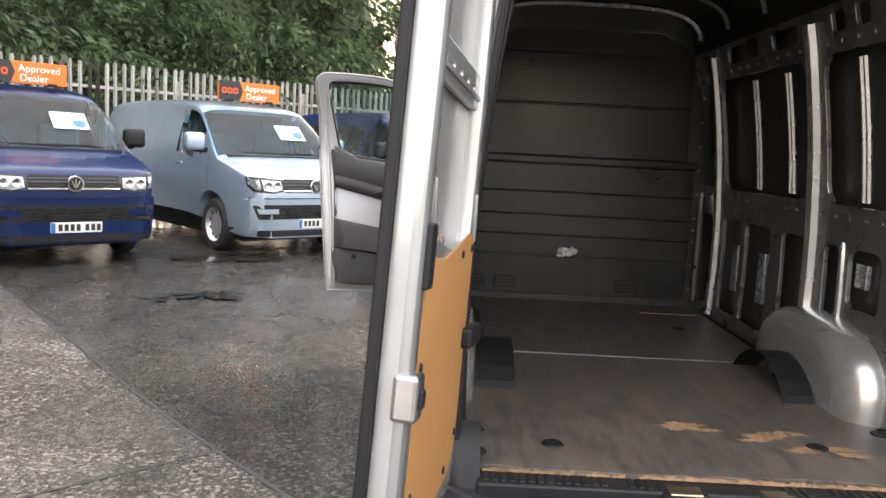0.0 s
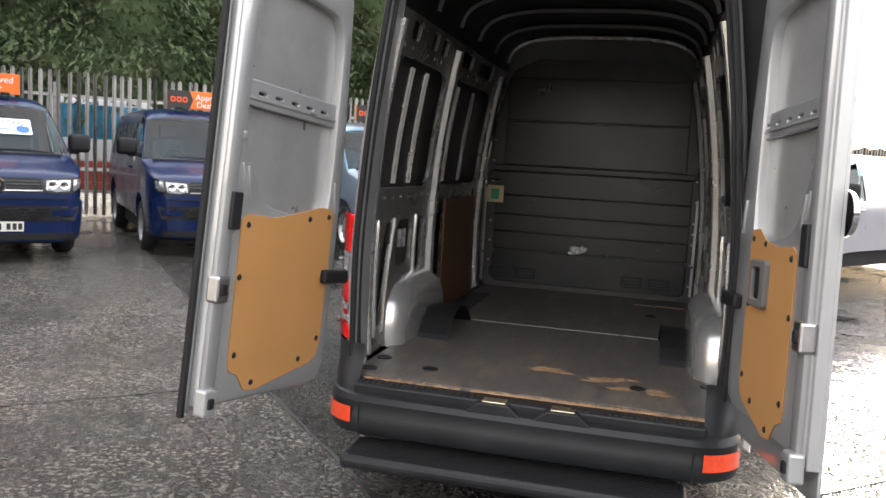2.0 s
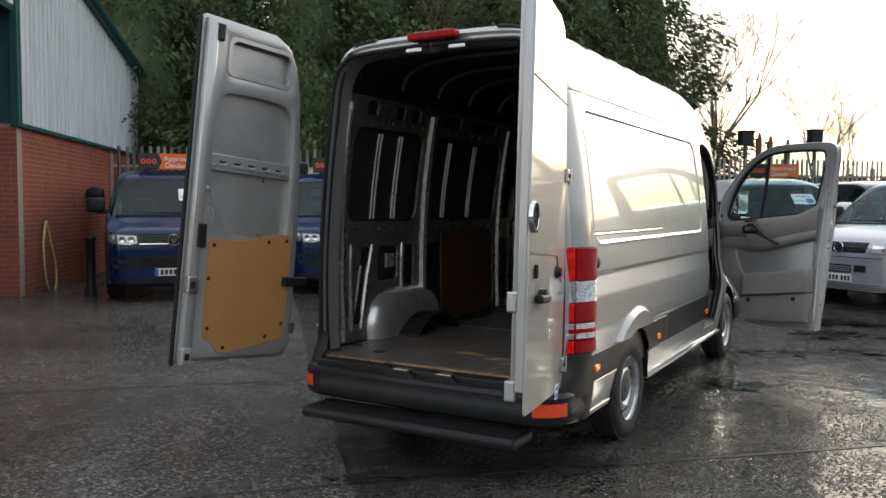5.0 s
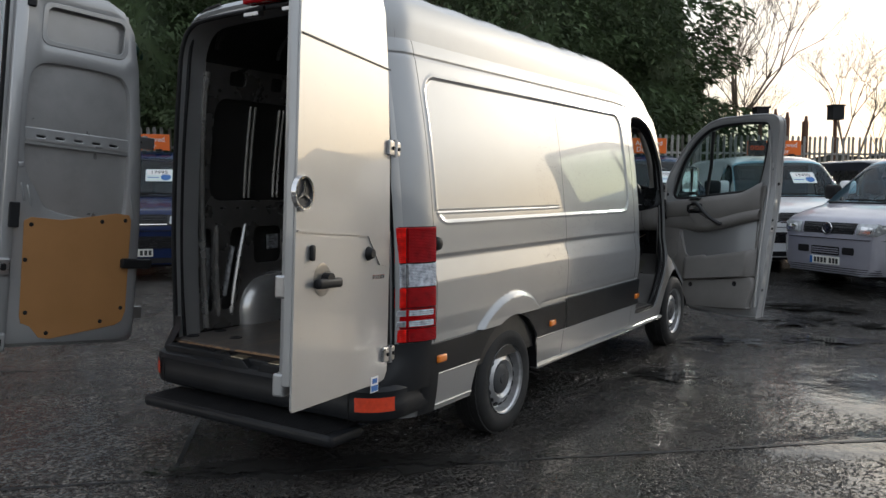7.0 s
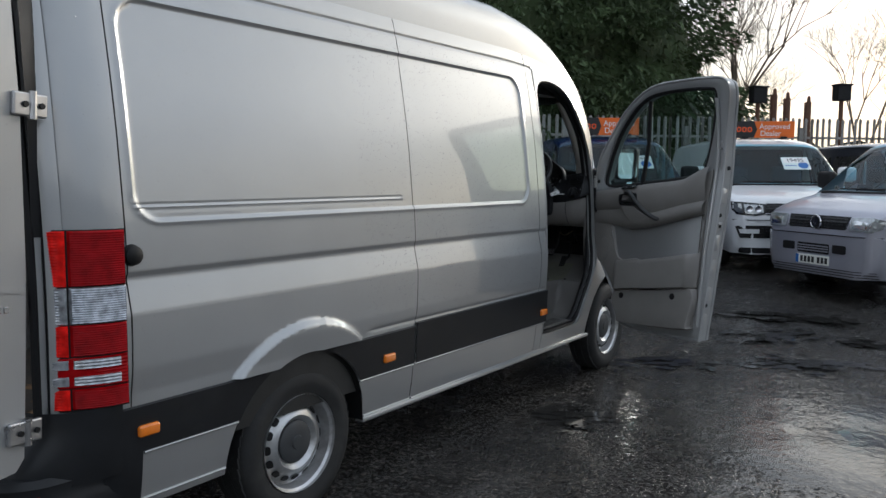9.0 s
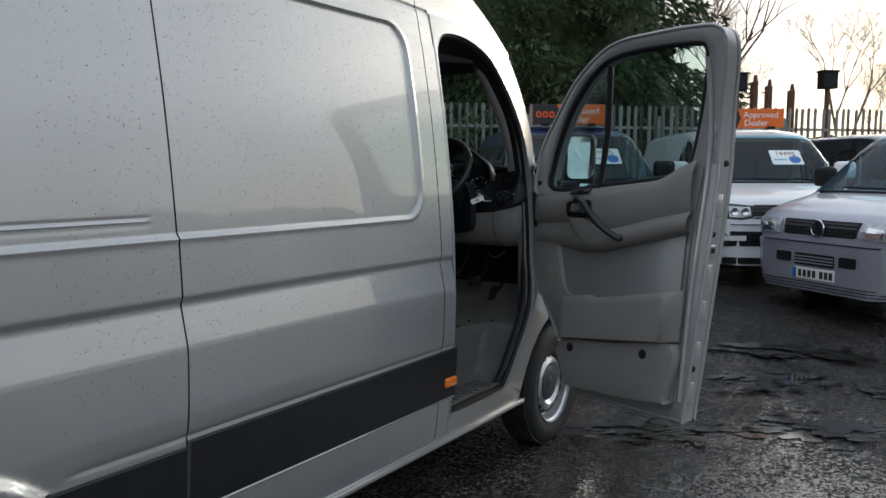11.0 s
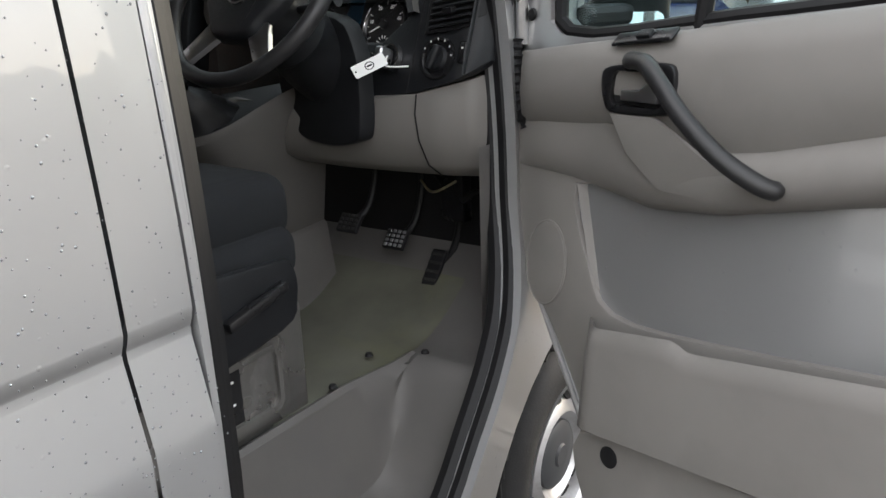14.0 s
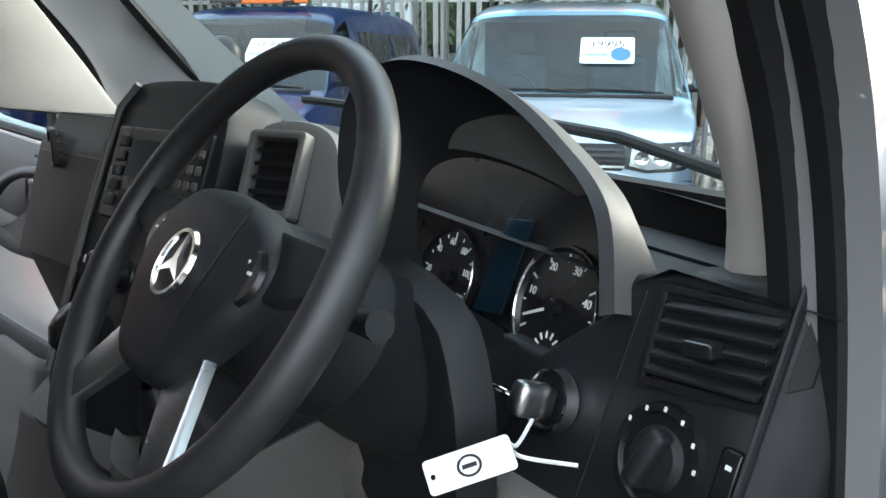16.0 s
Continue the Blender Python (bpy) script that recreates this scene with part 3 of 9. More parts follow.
    bd = part("badge", moved(lathe([(0.0, 0.006), (0.068, 0.006), (0.072, 0.012), (0.084, 0.012), (0.089, 0.0)], 26), Matrix.Translation(Vector(pv_front(0, 0.875, 0.03))) @ pose(0, 0, 0, 90, 0, 0)), CHROME, v, "round chrome badge", smooth=True)
    part("badge_field", moved(rod(0.066, 0.003, 24), Matrix.Translation(Vector(pv_front(0, 0.875, 0.035))) @ pose(0, 0, 0, 90, 0, 0)), DASH, bd)
    low = bumper or paint
    part("bumper", front_patch(rrect(-0.90, 0.90, 0.25, 0.735, 0.05), 0.014, 0.02), low, v, smooth=True)
    for q in (-1, 0, 1):
        part("badge_bar", moved(box(-0.007, 0.007, -0.05 + 0.012 * abs(q), 0.05 - 0.012 * abs(q), 0.0, 0.004), Matrix.Translation(Vector(pv_front(0, 0.875, 0.04))) @ pose(0, 0, 0, 90, 0, 0) @ pose(0.026 * q, 0, 0, 0, 0, -22 * q)), CHROME, bd)
    if old:
        part("bumper_intake", front_patch(rrect(-0.25, 0.25, 0.50, 0.62, 0.02), 0.040, 0.006), RUBBER, v, "black slotted intake")
        for z in (0.53, 0.56, 0.59):
            part("intake_rib", front_patch(rrect(-0.24, 0.24, z - 0.007, z + 0.007, 0.004), 0.046, 0.006), low, v)
        for z in (0.275, 0.305, 0.335):
            part("bumper_line", front_patch(rrect(-0.84, 0.84, z - 0.004, z + 0.004, 0.003), 0.038, 0.006), RUBBER, v)
    else:
        part("bumper_intake", front_patch([(-0.80, 0.48), (0.80, 0.48), (0.86, 0.655), (-0.86, 0.655)], 0.040, 0.006), RUBBER, v, "black ribbed intake")
        for z in (0.51, 0.545, 0.58, 0.615):
            part("intake_rib", front_patch(rrect(-0.52, 0.52, z - 0.008, z + 0.008, 0.004), 0.046, 0.006), DASH2, v)
        part("bumper_fin", front_patch([(-0.80, 0.545), (-0.55, 0.545), (-0.55, 0.605), (-0.82, 0.605)], 0.046, 0.006), low, v)
        part("bumper_fin", front_patch([(0.55, 0.545), (0.80, 0.545), (0.82, 0.605), (0.55, 0.605)], 0.046, 0.006), low, v)
        part("lower_intake", front_patch(rrect(-0.80, 0.80, 0.268, 0.345, 0.02), 0.040, 0.006), RUBBER, v)
    part("bumper_line", front_patch(rrect(-0.88, 0.88, 0.728, 0.738, 0.003), 0.036, 0.006), RUBBER, v)
    if plate_on:
        pl = part("number_plate", box(-0.26, 0.26, -0.045, -0.03, 0.365, 0.476, 0.004), YPLATE, v, "white number plate")
        part("plate_band", box(-0.258, -0.215, -0.049, -0.044, 0.369, 0.472), BLUECARD, pl)
        bm = bmesh.new()
        for k, q in enumerate((-0.165, -0.105, -0.045, 0.015, 0.105, 0.165, 0.222)):
            box(q - 0.02, q + 0.02, -0.048, -0.044, 0.385, 0.456, 0, 1, bm)
        tagged(part("plate_print", bm, PRINT, pl), kind="stuff")
    slope = math.degrees(math.atan2(0.60, 0.70))
    if price:
        def on_glass(px, z, lift=0.02):
            return pose(px, PV_TI(z) - lift * 0.7, z + lift * 0.55, slope, 0, 0)
        cd = part("price_card", plate(rrect(-0.20, 0.20, -0.16, 0.13, 0.02), (), 0.003), MINT, v, "pale price card inside the screen", m=on_glass(card_x, 1.54))
        part("price_panel", plate(rrect(-0.18, 0.18, -0.01, 0.11, 0.01), (), 0.002), WPRINT, cd, m=pose(0, 0, 0.003))
        part("price_disc", moved(rod(0.075, 0.002, 18), pose(0.10, -0.06, 0.003)), BLUECARD, cd)
        part("card_bar", box(-0.17, 0.0, -0.075, -0.06, 0.002, 0.004), BLUECARD, cd)
        words(price, 0.105, PRINT, cd, pose(0, 0.05, 0.006))
    if sign:
        sg = thing("roof_sign", "orange and black dealer sign board on a van roof", "sign", pose(x, y, lift, 0, 0, turn) @ pose(0, 1.74, 1.955), "roof signs")
        part("board", box(-0.47, 0.47, -0.02, 0.03, 0, 0.26, 0.006), ORANGE, sg)
        part("black_end", moved(plate([(-0.47, 0.0), (-0.16, 0.0), (-0.11, 0.13), (-0.16, 0.26), (-0.47, 0.26)], (), 0.004), BACK @ pose(0, 0, 0.022)), SIGNBLACK, sg)
        for k in range(3):
            part("mark", moved(plate(rrect(-0.43 + k * 0.085, -0.36 + k * 0.085, 0.09, 0.17, 0.025), [rrect(-0.412 + k * 0.085, -0.378 + k * 0.085, 0.11, 0.15, 0.012)], 0.003), BACK @ pose(0, 0, 0.028)), SIGNRED, sg)
        words("Approved", 0.118, WPRINT, sg, pose(0.16, -0.024, 0.175, 90, 0, 0))
        words("Dealer", 0.118, WPRINT, sg, pose(0.10, -0.024, 0.065, 90, 0, 0))
        for sx in (-0.3, 0.3):
            part("foot", box(sx - 0.05, sx + 0.05, -0.05, 0.07, -0.015, 0.02, 0.004), RUBBER, sg)
    return v


NAVY = mat("navy_paint", (0.005, 0.016, 0.070), 0.25, 0.1, 0.08, 3, 0.002, 700, 0.25, 0.05, spec=0.3)
BLUEGREY = mat("blue_silver_paint", (0.36, 0.45, 0.54), 0.32, 0.6, 0.05, 3, 0.002, 700, 1.0, 0.05)
VWHITE = mat("white_van_paint", (0.74, 0.75, 0.76), 0.35, 0.0, 0.03, 3, 0.002, 700, 1.0, 0.05, (0.5, 0.5, 0.48), 2, 0.2)
TSILVER = mat("lilac_silver_paint", (0.44, 0.44, 0.50), 0.36, 0.6, 0.05, 3, 0.002, 700, 0.8, 0.05)
DARKP = mat("black_navy_paint", (0.012, 0.014, 0.03), 0.3, 0.3, 0.1, 3, 0.002, 700, 1.0, 0.05)

parked_van(-6.51, 3.82, 0.235, 50.5, NAVY, "dark blue panel van facing out with an orange roof sign", "17995")
parked_van(-4.86, 5.87, 0.235, 43.2, NAVY, "navy blue window van facing out with an orange roof sign", "16995", windows=True)
parked_van(-2.62, 7.60, 0.235, 43, BLUEGREY, "blue-silver panel van facing out with an orange roof sign", "19995", dark_mirror=False)
parked_van(-0.35, 8.85, 0.235, 37, NAVY, "blue van with a sticker in its windscreen", "20995", windows=True)
parked_van(1.28, 10.7, 0.235, 30, VWHITE, "white panel van facing out with an orange roof sign", "19495", dark_mirror=False, bumper=None)
parked_van(3.4, 13.4, 0.235, 34, DARKP, "dark blue window van parked by the fence", sign=False, windows=True)
parked_van(1.75, 9.2, 0.16, -37, TSILVER, "older silver panel van parked across the row", sign=False, dark_mirror=True, old=True)



# ---------------------------------------------------------------- the yard's ground
def ground_mat():
    """Wet concrete: damp dark aggregate with brushed ridges, drier pale bays, films of standing water."""
    m = bpy.data.materials.new("wet_concrete")
    m.use_nodes = True
    n, l = m.node_tree.nodes, m.node_tree.links
    b = n["Principled BSDF"]
    co = n.new("ShaderNodeTexCoord")

    def noise_of(scale, detail=6, rough=0.6, src=None):
        q = n.new("ShaderNodeTexNoise")
        q.inputs["Scale"].default_value, q.inputs["Detail"].default_value, q.inputs["Roughness"].default_value = scale, detail, rough
        l.new(src or co.outputs["Object"], q.inputs["Vector"])
        return q.outputs[0]

    def ramp(src, p0, c0, p1, c1):
        r = n.new("ShaderNodeValToRGB")
        r.color_ramp.elements[0].position, r.color_ramp.elements[0].color = p0, (*c0, 1)
        r.color_ramp.elements[1].position, r.color_ramp.elements[1].color = p1, (*c1, 1)
        l.new(src, r.inputs[0])
        return r.outputs[0]

    grit = noise_of(95, 4, 0.75)
    lumps = noise_of(30, 3, 0.6)
    vor = n.new("ShaderNodeTexVoronoi")
    vor.inputs["Scale"].default_value = 52
    l.new(co.outputs["Object"], vor.inputs["Vector"])
    sep = n.new("ShaderNodeSeparateColor")
    l.new(vor.outputs["Color"], sep.inputs[0])
    chips = ramp(sep.outputs[0], 0.60, (0, 0, 0), 1.0, (0.20, 0.185, 0.165))           # pale aggregate among the dark
    fine = ramp(grit, 0.38, (0.028, 0.027, 0.026), 0.66, (0.125, 0.119, 0.111))
    both = n.new("ShaderNodeMix")
    both.data_type, both.blend_type = "RGBA", "ADD"
    both.inputs[0].default_value = 1.0
    l.new(fine, both.inputs[6])
    l.new(chips, both.inputs[7])
    big = ramp(noise_of(0.50, 7), 0.36, (0.50, 0.49, 0.485), 0.60, (1.10, 1.07, 1.04))
    mul = n.new("ShaderNodeMix")
    mul.data_type, mul.blend_type = "RGBA", "MULTIPLY"
    mul.inputs[0].default_value = 1.0
    l.new(both.outputs[2], mul.inputs[6])
    l.new(big, mul.inputs[7])
    bay = n.new("ShaderNodeVectorMath")                                              # the bays on the van's side are darker asphalt
    bay.operation = "DOT_PRODUCT"
    l.new(co.outputs["Object"], bay.inputs[0])
    bay.inputs[1].default_value = (math.cos(radians(43)), math.sin(radians(43)), 0)
    edge = n.new("ShaderNodeMapRange")
    edge.inputs[1].default_value, edge.inputs[2].default_value, edge.inputs[3].default_value, edge.inputs[4].default_value = -0.47, -0.43, 1.0, 0.36
    l.new(bay.outputs["Value"], edge.inputs[0])
    kind = n.new("ShaderNodeVectorMath")
    kind.operation = "SCALE"
    l.new(mul.outputs[2], kind.inputs[0])
    l.new(edge.outputs[0], kind.inputs["Scale"])
    l.new(kind.outputs[0], b.inputs["Base Color"])
    damp = noise_of(0.9, 7, 0.66)
    wet = n.new("ShaderNodeMapRange")
    wet.inputs[1].default_value, wet.inputs[2].default_value = 0.40, 0.60
    wet.inputs[3].default_value, wet.inputs[4].default_value = 0.10, 0.34
    l.new(damp, wet.inputs[0])
    mp = n.new("ShaderNodeMapping")
    mp.inputs["Rotation"].default_value = (0, 0, radians(-43))
    mp.inputs["Scale"].default_value = (1, 0.12, 1)
    l.new(co.outputs["Object"], mp.inputs[0])
    ridges = noise_of(30, 3, 0.5, mp.outputs[0])
    add = n.new("ShaderNodeMath")
    add.operation = "MULTIPLY_ADD"
    l.new(lumps, add.inputs[0])
    add.inputs[1].default_value = 1.3
    l.new(ridges, add.inputs[2])
    add1 = n.new("ShaderNodeMath")
    add1.operation = "MULTIPLY_ADD"
    l.new(grit, add1.inputs[0])
    add1.inputs[1].default_value = 0.5
    l.new(add.outputs[0], add1.inputs[2])
    add2 = n.new("ShaderNodeMath")
    add2.operation = "MULTIPLY_ADD"
    l.new(vor.outputs["Distance"], add2.inputs[0])
    add2.inputs[1].default_value = -1.3
    l.new(add1.outputs[0], add2.inputs[2])
    amt = n.new("ShaderNodeMapRange")
    amt.inputs[1].default_value, amt.inputs[2].default_value = 0.42, 0.56
    amt.inputs[3].default_value, amt.inputs[4].default_value = 0.55, 1.0
    l.new(damp, amt.inputs[0])
    level = n.new("ShaderNodeMapRange")                                             # how high the film stands, in patches
    level.inputs[1].default_value, level.inputs[2].default_value, level.inputs[3].default_value, level.inputs[4].default_value = 0.34, 0.66, 0.80, 0.42
    l.new(damp, level.inputs[0])
    top = level.outputs[0]
    for px, py, rx, ry, a, up in ((3.2, 3.6, 1.1, 0.75, 28, 0.95), (2.95, 2.3, 1.3, 0.30, 43, 0.65), (2.2, 4.3, 1.9, 1.6, 20, 0.22), (3.3, 4.9, 1.0, 0.5, 60, 0.5)):
        hollow = n.new("ShaderNodeMapping")
        hollow.vector_type = "TEXTURE"
        hollow.inputs["Location"].default_value, hollow.inputs["Rotation"].default_value, hollow.inputs["Scale"].default_value = (px, py, 0), (0, 0, radians(a)), (rx, ry, 1)
        l.new(co.outputs["Object"], hollow.inputs[0])
        far = n.new("ShaderNodeVectorMath")
        far.operation = "LENGTH"
        l.new(hollow.outputs[0], far.inputs[0])
        lift = n.new("ShaderNodeMapRange")
        lift.interpolation_type = "SMOOTHSTEP"
        lift.inputs[1].default_value, lift.inputs[2].default_value, lift.inputs[3].default_value, lift.inputs[4].default_value = 0.25, 1.0, up, 0.0
        l.new(far.outputs["Value"], lift.inputs[0])
        more = n.new("ShaderNodeMath")
        l.new(top, more.inputs[0])
        l.new(lift.outputs[0], more.inputs[1])
        top = more.outputs[0]
    film = n.new("ShaderNodeMath")
    film.operation = "SMOOTH_MAX"
    l.new(add2.outputs[0], film.inputs[0])
    l.new(top, film.inputs[1])
    film.inputs[2].default_value = 0.02
    under = n.new("ShaderNodeMath")
    under.operation = "GREATER_THAN"
    l.new(top, under.inputs[0])
    l.new(add2.outputs[0], under.inputs[1])
    sleek = n.new("ShaderNodeMix")
    l.new(under.outputs[0], sleek.inputs[0])
    l.new(wet.outputs[0], sleek.inputs[2])
    sleek.inputs[3].default_value = 0.05
    l.new(sleek.outputs[0], b.inputs["Roughness"])
    bp = n.new("ShaderNodeBump")
    bp.inputs["Distance"].default_value = 0.030
    l.new(amt.outputs[0], bp.inputs["Strength"])
    l.new(film.outputs[0], bp.inputs["Height"])
    l.new(bp.outputs[0], b.inputs["Normal"])
    return m


GROUND = ground_mat()
TAR = mat("tar_joint", (0.02, 0.02, 0.02), 0.5, 0, 0.3, 20, 0.03, 100)
WATER = mat("standing_water", (0.035, 0.034, 0.032), 0.07, 0, 0.1, 3, rvar=0.02)
YAW = 43.0                                        # the yard's rows against the van's axis
YROT = pose(0, 0, 0, 0, 0, YAW)

P_DIR, R_DIR = Vector((-math.sin(radians(YAW)), math.cos(radians(YAW)), 0)), Vector((math.cos(radians(YAW)), math.sin(radians(YAW)), 0))


def rise(x, y):
    """The yard lifts gently towards the row of vans and the fence."""
    t = min(1, max(0, (x * P_DIR.x + y * P_DIR.y - 2.6) / 5.2))
    return 0.24 * t * t * (3 - 2 * t)


_lines = sorted(set([-700, -400, -200, -100, -60, -40] + [round(-30 + 0.5 * k, 2) for k in range(121)] + [40, 60, 100, 200, 400, 700]))
bm = grid(lambda x, y: (x, y, rise(x, y)), _lines, _lines)
tagged(part("ground", bm, GROUND, smooth=True), "wet coarse dark grey asphalt yard with damp patches", "ground", kind="structure")


def joint(name, p, q, w=0.018):
    a, b = Vector((*p, 0)), Vector((*q, 0))
    d = (b - a)
    n = max(2, int(d.length / 0.25))
    side = Vector((-d.y, d.x, 0)).normalized()
    bm = bmesh.new()
    row = []
    for k in range(n + 1):
        c = a + d * k / n + side * random.uniform(-0.006, 0.006)
        c.z = rise(c.x, c.y)
        ww = w * random.uniform(0.6, 1.4) / 2
        row.append((bm.verts.new(c + side * ww + Vector((0, 0, 0.004))), bm.verts.new(c - side * ww + Vector((0, 0, 0.004)))))
    for (a0, a1), (b0, b1) in zip(row, row[1:]):
        bm.faces.new((a0, a1, b1, b0))
    ob = part(name, bm, TAR)
    return tagged(ob, "dark tar-filled joint between concrete bays", "expansion joint", "yard joints", "structure")


def yard_line(p0, s0, p1, s1, w=0.02):
    """A joint between two places given along the yard's own axes."""
    a, b = P_DIR * p0 + R_DIR * s0, P_DIR * p1 + R_DIR * s1
    joint("trim_joint", (a.x, a.y), (b.x, b.y), w)


yard_line(-0.27, -14, -0.27, 14, 0.03)
yard_line(2.6, -12, 2.6, -0.4)
yard_line(-0.27, -0.45, 7.0, -0.45, 0.024)
yard_line(-6, 4.4, -0.27, 4.4)


def puddle(x, y, rx, ry, turn, seed, label="shallow rain puddle with a broken gritty edge"):
    """Standing water that lies between the grit: one larger film and a scatter of small ones round it."""
    rnd = random.Random(seed)
    bm = bmesh.new()
    for i in range(46):
        big = i == 0
        a0, d = rnd.uniform(0, 6.28), 0 if big else abs(rnd.gauss(0.75, 0.4))
        cx, cy = rx * d * math.cos(a0) * 1.2, ry * d * math.sin(a0) * 1.3
        sx = rx * (0.62 if big else rnd.uniform(0.03, 0.22) * max(0.25, 1.5 - d))
        sy = sx * (0.5 if big else rnd.uniform(0.3, 0.7))
        ph = [rnd.uniform(0, 6.28) for _ in range(6)]
        pts = []
        n = 110 if big else 26
        for k in range(n):
            a = 2 * math.pi * k / n
            q = 1 + 0.28 * math.sin(2 * a + ph[0]) + 0.20 * math.sin(3 * a + ph[1]) + 0.15 * math.sin(5 * a + ph[2]) + 0.12 * math.sin(9 * a + ph[3])
            q += (0.09 * math.sin(17 * a + ph[4]) + 0.08 * math.sin(31 * a + ph[5])) if big else 0.0
            pts.append((cx + sx * q * math.cos(a), cy + sy * q * math.sin(a)))
        merge(bm, plate(pts, (), 0.0), Matrix.Translation((0, 0, 0.0003 * i)))
    return tagged(part("puddle", bm, WATER, m=pose(x, y, 0.005 + rise(x, y), 0, 0, turn)), label, "puddle", "rain puddles", "stuff")


for k, (x, y, rx, ry, a) in enumerate(((1.8, 6.9, 0.55, 0.28, 60), (1.5, 7.7, 0.7, 0.25, 20), (2.3, 5.9, 0.55, 0.3, 30),
                                       (1.3, 5.3, 0.5, 0.25, 35), (2.0, 7.8, 0.5, 0.2, 10), (-3.6, 7.0, 0.8, 0.25, 20), (-6.2, 9.4, 1.0, 0.3, 31),
                                       (-15.6, 4.4, 1.2, 0.35, 80), (1.3, 3.4, 0.4, 0.25, 31), (2.6, 7.0, 0.5, 0.2, 5),
                                       (0.1, -0.15, 0.5, 0.10, 40), (0.75, 0.45, 0.45, 0.07, 40), (-3.2, 5.0, 0.5, 0.2, 31))):
    puddle(x, y, rx, ry, a, k)

# ---------------------------------------------------------------- palisade fence
GALV = mat("weathered_galvanised_steel", (0.42, 0.41, 0.39), 0.55, 0.5, 0.15, 8, 0.01, 200, 0, 0.1, (0.25, 0.22, 0.19), 3, 0.5)
FENCE_A, FENCE_H = P_DIR * 13.2 - R_DIR * 4.1 + Vector((0, 0, 0.24)), 2.62


def fence_pale():
    """A corrugated pale with a three-pointed top."""
    bm = bmesh.new()
    prof = [(-0.035, 0.0), (-0.02, 0.0), (-0.01, 0.018), (0.01, 0.018), (0.02, 0.0), (0.035, 0.0)]
    lo = [bm.verts.new((x, -y, 0.05)) for x, y in prof]
    hi = [bm.verts.new((x, -y, FENCE_H - 0.10)) for x, y in prof]
    tip = [bm.verts.new((x * 1.15, -y - (0.012 if k in (0, 5) else 0), FENCE_H - (0.055 if k in (0, 5) else 0.0))) for k, (x, y) in enumerate(prof)]
    for a, b in ((lo, hi), (hi, tip)):
        for k in range(5):
            bm.faces.new((a[k], a[k + 1], b[k + 1], b[k]))
    bmesh.ops.solidify(bm, geom=list(bm.faces), thickness=0.004)
    return bm


PALE = mesh_of("pale", fence_pale(), GALV)
fence = thing("palisade_fence", "galvanised steel palisade security fence with pointed pales", "fence", Matrix.Translation(FENCE_A) @ YROT, kind="structure")
FENCE_N = 215
for k in range(FENCE_N):
    ob = new("pale", PALE)
    ob.parent, ob.matrix_basis = fence, pose(k * 0.15, 0, random.uniform(-0.012, 0.012), 0, random.uniform(-0.6, 0.6), 0)
for z in (0.45, FENCE_H - 0.45):
    part("rail", box(0, FENCE_N * 0.15, 0.006, 0.05, z, z + 0.05), GALV, fence)
for k in range(0, FENCE_N, 18):
    part("post", box(k * 0.15 + 0.05, k * 0.15 + 0.15, 0.05, 0.15, 0, FENCE_H - 0.2, 0.008), GALV, fence)

# ---------------------------------------------------------------- workshop building
CLAD = mat("white_profiled_cladding", (0.62, 0.66, 0.70), 0.45, 0.0, 0.06, 2, 0.004, 60, 0, 0.08, (0.36, 0.37, 0.37), 1.1, 0.5, (6, 6, 0.5))
GREENC = mat("dark_green_cladding", (0.012, 0.075, 0.072), 0.42, 0, 0.15, 3, 0.004, 80)
BRICKM = mat("red_brick", (0.30, 0.085, 0.045), 0.8, 0, 0.35, 14, 0.04, 140, 0, 0.08, (0.10, 0.045, 0.035), 2.2, 0.6)
MORTAR = mat("mortar", (0.33, 0.27, 0.22), 0.9, 0, 0.2, 30, 0.03, 200)
REDST = mat("red_oxide_steel", (0.30, 0.055, 0.025), 0.6, 0, 0.2, 6, 0.01, 90)
SHUTTER = mat("grey_roller_slats", (0.32, 0.31, 0.29), 0.5, 0.3, 0.1, 6)
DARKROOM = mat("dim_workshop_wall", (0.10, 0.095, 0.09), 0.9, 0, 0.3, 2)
hall = thing("workshop_building", "brick and white-clad workshop with green trim and open door", "building",
             pose(-8.74, 2.9, 0.05, 0, 0, 38.3))
# local: outer wall in the plane x = 0 runs along +y; the door recess lies at y < 0


def brick_wall(name, length, height, m, parent, seed):
    """Courses of single bricks standing 6 mm proud of the mortar."""
    rnd = random.Random(seed)
    bm = box(0, length, 0.008, 0.20, 0, height)
    verts, faces = [], []
    course, z = 0, 0.0
    while z + 0.065 < height:
        x = -0.1125 if course % 2 else 0.0
        while x < length:
            a, b = max(0.0, x), min(length, x + 0.215)
            if b - a > 0.03:
                d = rnd.uniform(0, 0.004)
                i = len(verts)
                verts += [(a, d, z), (b, d, z), (b, d, z + 0.065), (a, d, z + 0.065), (a, 0.01, z), (b, 0.01, z), (b, 0.01, z + 0.065), (a, 0.01, z + 0.065)]
                faces += [(i, i + 1, i + 2, i + 3), (i + 4, i, i + 3, i + 7), (i + 1, i + 5, i + 6, i + 2), (i + 3, i + 2, i + 6, i + 7), (i + 4, i + 5, i + 1, i)]
            x += 0.225
        z += 0.075
        course += 1
    part(name, bm, MORTAR, parent, m=m)
    me = bpy.data.meshes.new("brick_field")
    me.from_pydata(verts, [], faces)
    me.materials.append(BRICKM)
    ob = new("brick_field", me)
    ob.parent, ob.matrix_basis = parent, m
    tagged(ob, kind="stuff")


